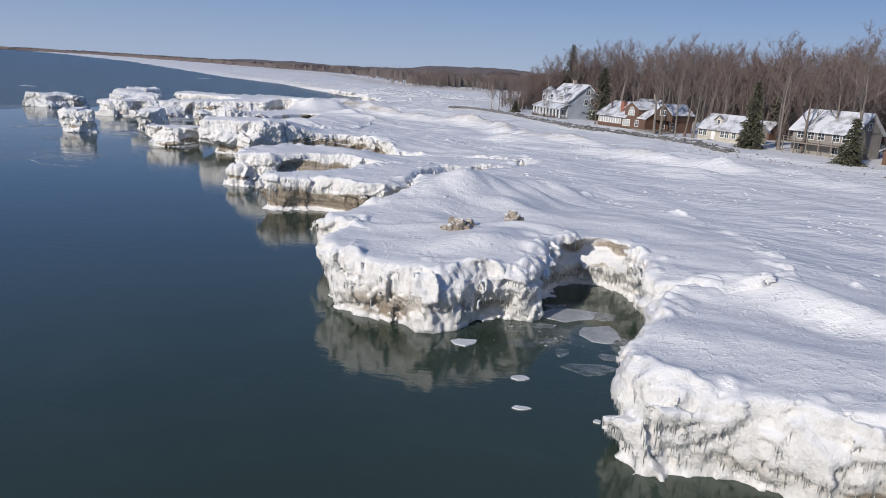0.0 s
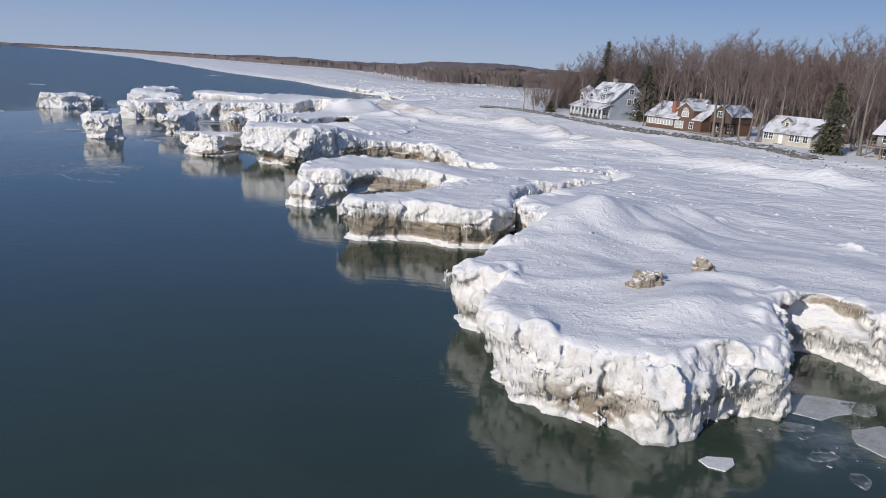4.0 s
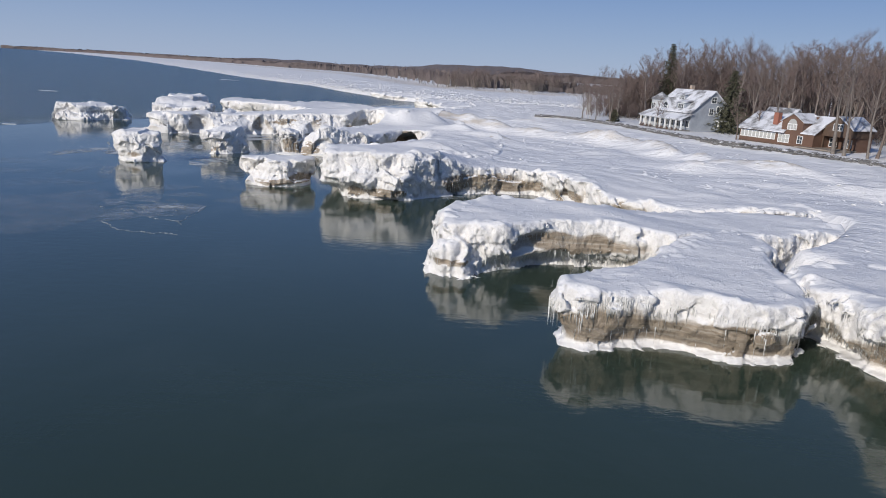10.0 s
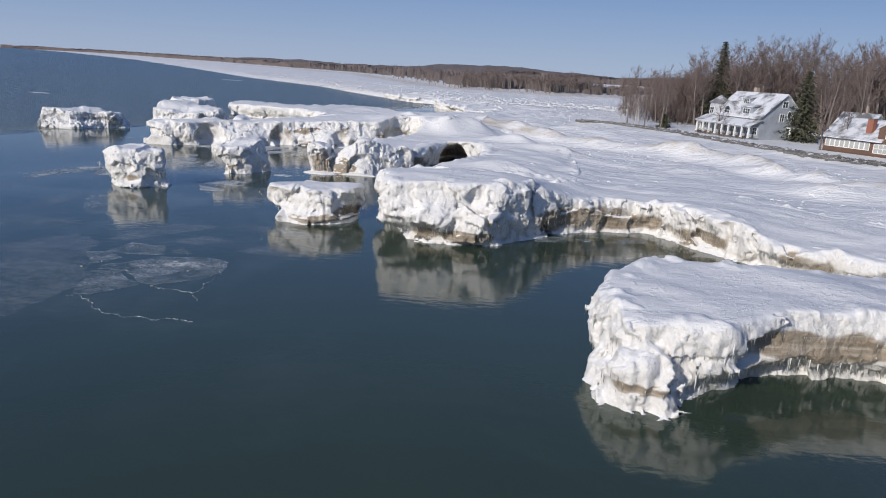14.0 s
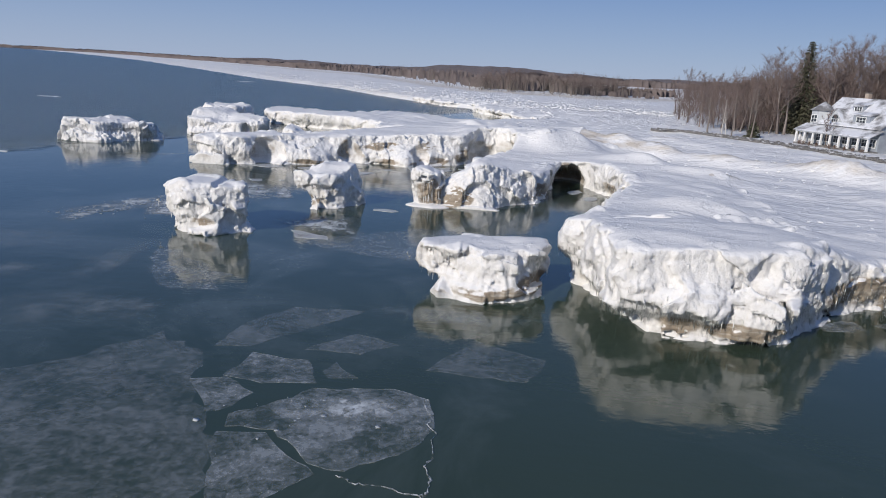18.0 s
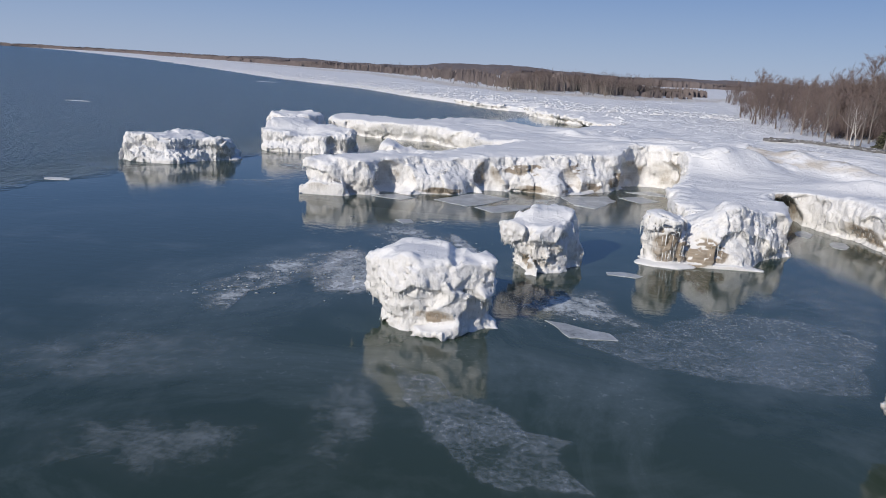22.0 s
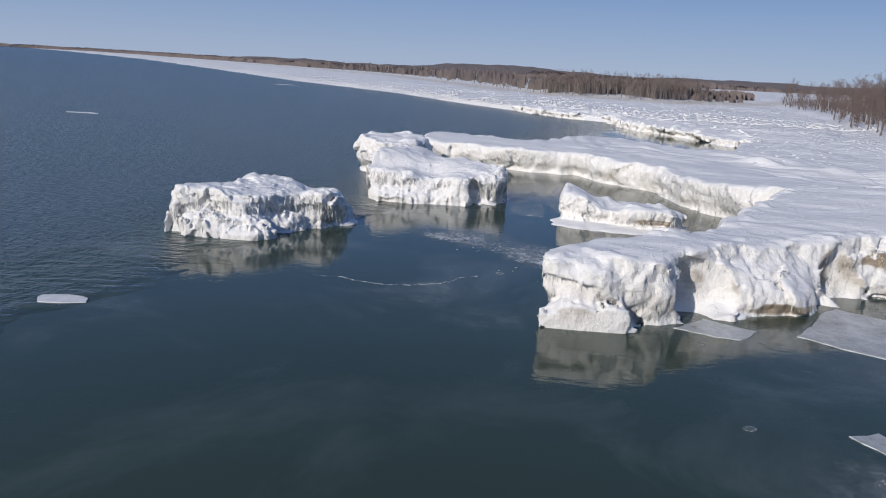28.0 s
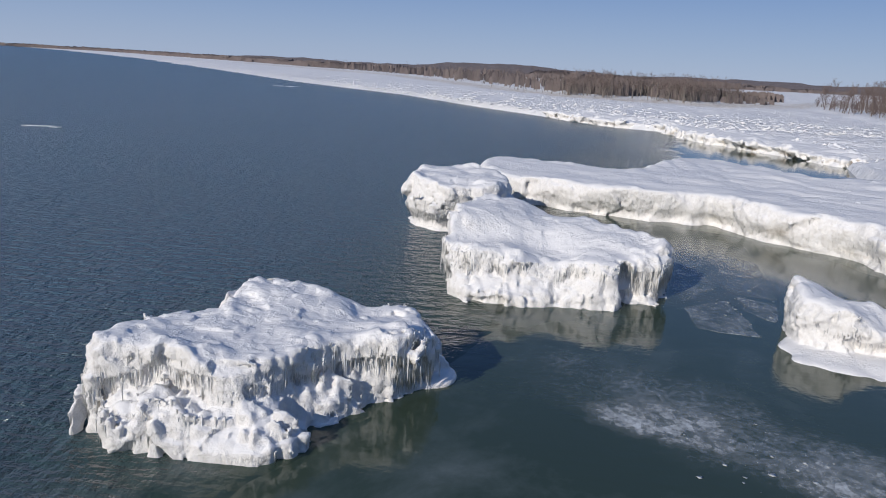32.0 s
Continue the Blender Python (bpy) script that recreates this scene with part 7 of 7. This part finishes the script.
gable_dormer(A, 4.6, 8.2, 2.6, 3.7, 1.3, 2.1, 4, PALE_BOARD, SNOW_ROOF)
window(A, 6.4, 2.6, 4.3, 1.5, 1.0, "f", 2, arch=True)
for u, v, z, w, h in ((17.1, 5.0, 1.0, 1.0, 1.5), (17.1, 8.2, 3.9, 1.1, 1.4), (17.1, 8.6, 6.6, 1.3, 1.2), (17.1, 11.4, 3.8, 0.9, 1.4), (17.1, 12.2, 1.0, 1.0, 1.5)):
    window(A, u, v, z, w, h, "r", 1)
bm = bmesh.new()
bmesh.ops.create_cone(bm, cap_ends=True, segments=20, radius1=0.62, radius2=0.62, depth=0.08, matrix=pose(17.16, 10.0, 5.2, 0, 90, 0) @ Matrix.Diagonal((1.4, 0.85, 1, 1)))
oval = part("window", bm, TRIM, A, "white oval window")
bm = bmesh.new()
bmesh.ops.create_cone(bm, cap_ends=True, segments=20, radius1=0.48, radius2=0.48, depth=0.06, matrix=pose(17.2, 10.0, 5.2, 0, 90, 0) @ Matrix.Diagonal((1.4, 0.85, 1, 1)))
part("pane", bm, PANE, oval)
# turret at the lake end
bm = bmesh.new()
bmesh.ops.create_cone(bm, cap_ends=True, segments=8, radius1=2.3, radius2=2.3, depth=6.6, matrix=pose(1.6, 4.4, 3.3, 0, 0, 22.5))
turret = part("turret", bm, PALE_BOARD, A)
bm = bmesh.new()
bmesh.ops.create_cone(bm, cap_ends=True, segments=8, radius1=2.75, radius2=0.05, depth=1.7, matrix=pose(1.6, 4.4, 7.45, 0, 0, 22.5))
part("turret_roof", bm, THIN_ROOF, turret)
window(A, 1.6, 2.26, 4.4, 1.3, 1.3, "f", 1)
window(A, -0.54, 4.4, 4.4, 1.3, 1.3, "l", 1)
block("side_porch_roof", (17.0, 9.6, 2.6), (18.6, 13.6, 2.85), SNOW_ROOF, A)
for v in (9.8, 13.3):
    block("column", (18.25, v - 0.12, 0), (18.5, v + 0.12, 2.6), TRIM, A)
block("door", (17.1, 11.2, 0.3), (17.16, 12.1, 2.35), DARK_WOOD, A)
chimney(A, 7.0, 9.4, 8.3, 10.2, 0.85, TAN_BRICK)
A.scale = (1.0, 1.0, 1.09)

# a smaller grey house behind it
G = house("house", 43.9, 213.3, -58.3, "small pale grey cottage with steep gable behind the spruce")
block("wall", (0, 0, 0), (8, 7, 3.4), PALE_BOARD, G)
prism("gable_wall", [(0, 3.4), (7, 3.4), (3.5, 6.6)], "x", 0, 8, PALE_BOARD, G)
slab("roof", (-0.5, 3.1), (3.5, 6.65), 0.2, "x", -0.4, 8.4, THIN_ROOF, G)
slab("roof", (7.5, 3.1), (3.5, 6.65), 0.2, "x", -0.4, 8.4, THIN_ROOF, G)
gable_dormer(G, 1.2, 3.8, 0.2, 3.2, 1.2, 1.4, 3, PALE_BOARD, THIN_ROOF)
window(G, 2.5, 0.2, 3.5, 1.0, 1.0, "f")
for u in (1.6, 4.2, 6.6):
    window(G, u, 0, 1.0, 1.0, 1.3, "f")
chimney(G, 4.5, 4.5, 5.5, 8.4, 0.5, TAN_BRICK)

# the brown house
B = house("house", 30.4, 186.5, -58.8, "brown clapboard house with long snowy roof and sunroom")
block("wall", (0, 0, 0), (17.5, 9.5, 2.9), BROWN_BOARD, B)
slab("roof", (-0.7, 2.75), (5.4, 6.3), 0.22, "x", -0.5, 11.2, SNOW_ROOF, B, "long snow-covered roof slope")
slab("roof", (10.2, 2.75), (5.4, 6.3), 0.22, "x", -0.5, 17.8, SNOW_ROOF, B)
prism("gable_wall", [(0, 2.9), (9.5, 2.9), (5.4, 6.2)], "x", 0.05, 17.4, BROWN_BOARD, B)
slab("roof", (-0.2, 2.9), (5.4, 6.3), 0.2, "x", 14.6, 17.8, SNOW_ROOF, B)
gable_dormer(B, 10.0, 14.8, 0.02, 2.9, 2.3, 1.5, 6, BROWN_BOARD, SNOW_ROOF)
window(B, 12.4, 0.02, 3.6, 1.9, 1.0, "f", 2, arch=True, pane=BLIND)
for i in range(9):
    window(B, 0.8 + i * 0.95, 0, 1.25, 0.75, 1.2, "f", 0, pane=BLIND, rails=0)
window(B, 10.9, 0, 0.9, 2.4, 1.5, "f", 2, pane=BLIND)
window(B, 14.6, 0, 1.0, 1.0, 1.4, "f", 1)
gable_dormer(B, 17.4, 23.4, 2.6, 2.9, 1.6, 2.2, 7, DARK_WOOD, SNOW_ROOF)
block("wing_wall", (17.5, 4.6, 0), (23.2, 9.5, 2.95), BROWN_BOARD, B)
window(B, 20.4, 2.6, 4.2, 1.8, 1.1, "f", 2)
for u in (17.6, 20.3, 23.1):
    block("porch_post", (u - 0.12, 2.7, 0), (u + 0.12, 2.95, 2.95), DARK_WOOD, B)
block("deck", (14.8, -1.6, 0.3), (23.6, 4.6, 0.55), DECK_WOOD, B)
for u in (18.6, 21.6):
    window(B, u, 4.6, 0.9, 1.4, 1.5, "f")
block("foundation", (-0.05, -0.06, 0), (17.55, 0.0, 0.4), DARK_WOOD, B)
chimney(B, 7.4, 1.8, 3.6, 6.6, 1.1, BRICK)

# the cream cottage
C = house("house", 48.3, 158.9, -59.5, "cream clapboard cottage with snowy roof and small dormer")
block("wall", (0, 0, 0), (11.2, 8.5, 2.55), CREAM_BOARD, C)
prism("gable_wall", [(0, 2.5), (8.5, 2.5), (4.2, 5.3)], "x", 0.05, 11.1, CREAM_BOARD, C)
slab("roof", (-0.6, 2.3), (4.2, 5.4), 0.2, "x", -0.5, 11.7, SNOW_ROOF, C)
slab("roof", (9.1, 2.3), (4.2, 5.4), 0.2, "x", -0.5, 11.7, SNOW_ROOF, C)
gable_dormer(C, 3.4, 5.4, 1.4, 3.3, 1.1, 0.9, 3, CREAM_BOARD, THIN_ROOF)
window(C, 4.4, 1.4, 3.6, 0.7, 0.8, "f", 0)
for u in (1.0, 2.2, 7.0, 8.2, 10.0):
    window(C, u, 0, 1.0, 0.95, 1.2, "f", 1)
block("door", (4.0, -0.06, 0.1), (4.95, 0.0, 2.15), TRIM, C, "white front door")
block("step", (3.7, -0.9, 0), (5.3, -0.06, 0.22), STONE, C)

# the taupe house on its raised deck
D = house("house", 60.1, 138.0, -56, "taupe two-storey house with raised deck and snowy roof")
block("wall", (0, 0, 0), (11.5, 9, 4.6), TAUPE_BOARD, D)
prism("gable_wall", [(0, 4.6), (9, 4.6), (4.5, 8.0)], "x", 0.05, 11.4, TAUPE_BOARD, D)
slab("roof", (-0.7, 4.2), (4.5, 8.1), 0.22, "x", -0.6, 12.0, SNOW_ROOF, D)
slab("roof", (9.7, 4.2), (4.5, 8.1), 0.22, "x", -0.6, 12.0, SNOW_ROOF, D)
for u in (1.6, 3.6, 5.6, 8.4, 10.2):
    window(D, u, 0, 2.9, 1.2, 1.3, "f", 1)
for u in (2.0, 8.6):
    window(D, u, 0, 0.7, 1.0, 1.2, "f", 1)
window(D, 11.5, 4.5, 5.4, 0.9, 1.1, "r", 1)
block("deck", (-0.4, -2.6, 2.1), (11.8, 0, 2.28), DECK_WOOD, D)
for i in range(6):
    u = -0.2 + i * 2.35
    block("deck_post", (u, -2.55, 0), (u + 0.16, -2.39, 3.2), DECK_WOOD, D)
block("deck_rail", (-0.4, -2.57, 3.12), (11.8, -2.42, 3.2), DECK_WOOD, D)
block("deck_rail", (-0.4, -2.53, 2.62), (11.8, -2.46, 2.68), DECK_WOOD, D)
E_ = house("house", 69.5, 123.7, -50, "low brown cottage with snowy gable roof under trees")
block("wall", (0, 0, 0), (9, 7, 2.6), BROWN_BOARD, E_)
prism("gable_wall", [(0, 2.6), (9, 2.6), (4.5, 5.2)], "y", 0.05, 6.9, BROWN_BOARD, E_)
slab("roof", (-0.6, 2.3), (4.5, 5.3), 0.2, "y", -0.5, 7.5, THIN_ROOF, E_)
slab("roof", (9.6, 2.3), (4.5, 5.3), 0.2, "y", -0.5, 7.5, THIN_ROOF, E_)
for u in (1.6, 4.5, 7.2):
    window(E_, u, 0, 0.9, 1.1, 1.3, "f", 1)
for x, y, turn in ((62.4, 172.2, -50), (70.8, 156.3, -60)):
    S = house("shed", x, y, turn, "dark shed with snowy roof half hidden by trunks")
    block("wall", (0, 0, 0), (7, 5, 2.5), BROWN_BOARD, S)
    slab("roof", (-0.5, 2.3), (2.5, 4.2), 0.2, "x", -0.4, 7.4, SNOW_ROOF, S)
    slab("roof", (5.5, 2.3), (2.5, 4.2), 0.2, "x", -0.4, 7.4, SNOW_ROOF, S)
    prism("gable_wall", [(0, 2.5), (5, 2.5), (2.5, 4.1)], "x", 0.05, 6.95, BROWN_BOARD, S)
    window(S, 2, 0, 1.0, 0.9, 1.0, "f")

# foundation shrubs by the porch
HEDGE = plain("dry_brown_shrub", (0.15, 0.085, 0.06), 0.9, 3.0, 0.3, 0.0)
r = np.random.RandomState(52)
sv, sw, st, _ = tree_parts(53, 1.6, limbs=14, branches=5, twigs=8, fork=-1.2, thick=0.8, twig_w=0.05)
for i in range(9):
    m = A.matrix_basis @ pose(1.5 + i * 1.9 + r.rand(), -1.3 - 0.5 * r.rand(), 0.15, 0, 0, i * 50)
    S = new("shrub")
    tagged(S, "low dry brown shrub before the porch", "shrub", "shrubs by the porch")
    if i == 0:
        link("stems", sv, sw, BARK, S)
        link("twig_mass", st, np.arange(len(st)).reshape(-1, 3), HEDGE, S)["kind"] = "stuff"
        seed_shrub = S
    else:
        for ch in seed_shrub.children:
            o = ch.copy()
            scene.collection.objects.link(o)
            o.parent = S
    S.matrix_basis = m

# ---- the stone wall along the shore ----
revet = new("stone_shore_wall")
tagged(revet, "wall of stacked grey stone slabs along the shore, snow in its gaps", "stone wall")
r = np.random.RandomState(61)
rock_meshes = []
for k in range(8):
    bm = bmesh.new()
    bmesh.ops.create_cube(bm, size=1.0)
    bmesh.ops.bevel(bm, geom=bm.edges[:], offset=0.12, segments=1, affect="EDGES")
    for v in bm.verts:
        v.co += Vector(r.normal(0, 0.05, 3))
    me = bpy.data.meshes.new("stone")
    bm.to_mesh(me)
    bm.free()
    me.materials.append(SHORE_STONE)
    rock_meshes.append(me)
line = rounded(SHORE_WALL[:8], 10, False)
cum = np.concatenate([[0], np.cumsum(np.linalg.norm(np.diff(line, axis=0), axis=1))])
many_v, many_f = [], []
spots = []
for i in range(2000):
    s = r.rand() * cum[-1]
    k = np.searchsorted(cum, s) - 1
    k = min(max(k, 0), len(line) - 2)
    f = (s - cum[k]) / (cum[k + 1] - cum[k])
    p = line[k] + (line[k + 1] - line[k]) * f
    w = (line[k + 1] - line[k]) / np.linalg.norm(line[k + 1] - line[k])
    rubble = step(50, 95, s) * (1 - step(105, 118, s))
    off = r.uniform(-1.5, 0.7) - rubble * r.rand() * 3.0
    q = p + np.array([w[1], -w[0]]) * off
    size = 0.36 + 0.85 * r.rand() ** 1.6
    spots.append((q[0], q[1], off, math.degrees(math.atan2(w[1], w[0])), size, s))
zs = level(np.array([a[0] for a in spots]), np.array([a[1] for a in spots]))
near = set(sorted(range(len(spots)), key=lambda i: abs(spots[i][5] - 85))[:290])
for i, (x, y, off, a, size, s) in enumerate(spots):
    m = pose(x, y, zs[i] + 0.08 + 0.12 * r.rand(), r.normal(0, 9), r.normal(0, 9), a + r.normal(0, 16)) @ Matrix.Diagonal((size * (1.0 + r.rand()), size * 0.75, 0.26 + 0.2 * r.rand(), 1))
    me = rock_meshes[i % 8]
    if i in near:
        ob = new("stone", me)
        ob.parent = revet
        ob.matrix_basis = m
    else:
        o = sum(len(v) for v in many_v)
        co = np.array([tuple(m @ v.co) for v in me.vertices])
        many_v.append(co)
        many_f += [tuple(o + j for j in f.vertices) for f in me.polygons]
rest = link("stones", np.concatenate(many_v).tolist(), many_f, SHORE_STONE, revet)
rest["kind"] = "stuff"

# pebbles and dead brush on the low slope past the wall's end, and two sandy ice heads on the first bluff
x, y = r.uniform(41, 86, 900), r.uniform(95, 135, 900)
w = inside_distance(SHORE_WALL, x, y)
ok = (w > -7) & (w < 1.5)
x, y = x[ok], y[ok]
PEBBLE = plain("dark_pebble", (0.17, 0.15, 0.13), 0.9, 3, 0.4, 0.2)
lumps_mesh("shore_stones", x, y, level(x, y), 0.06 + 0.26 * r.rand(len(x)) ** 3, PEBBLE, "dark stones poking through the snow slope", "stones", 71, 0.7)
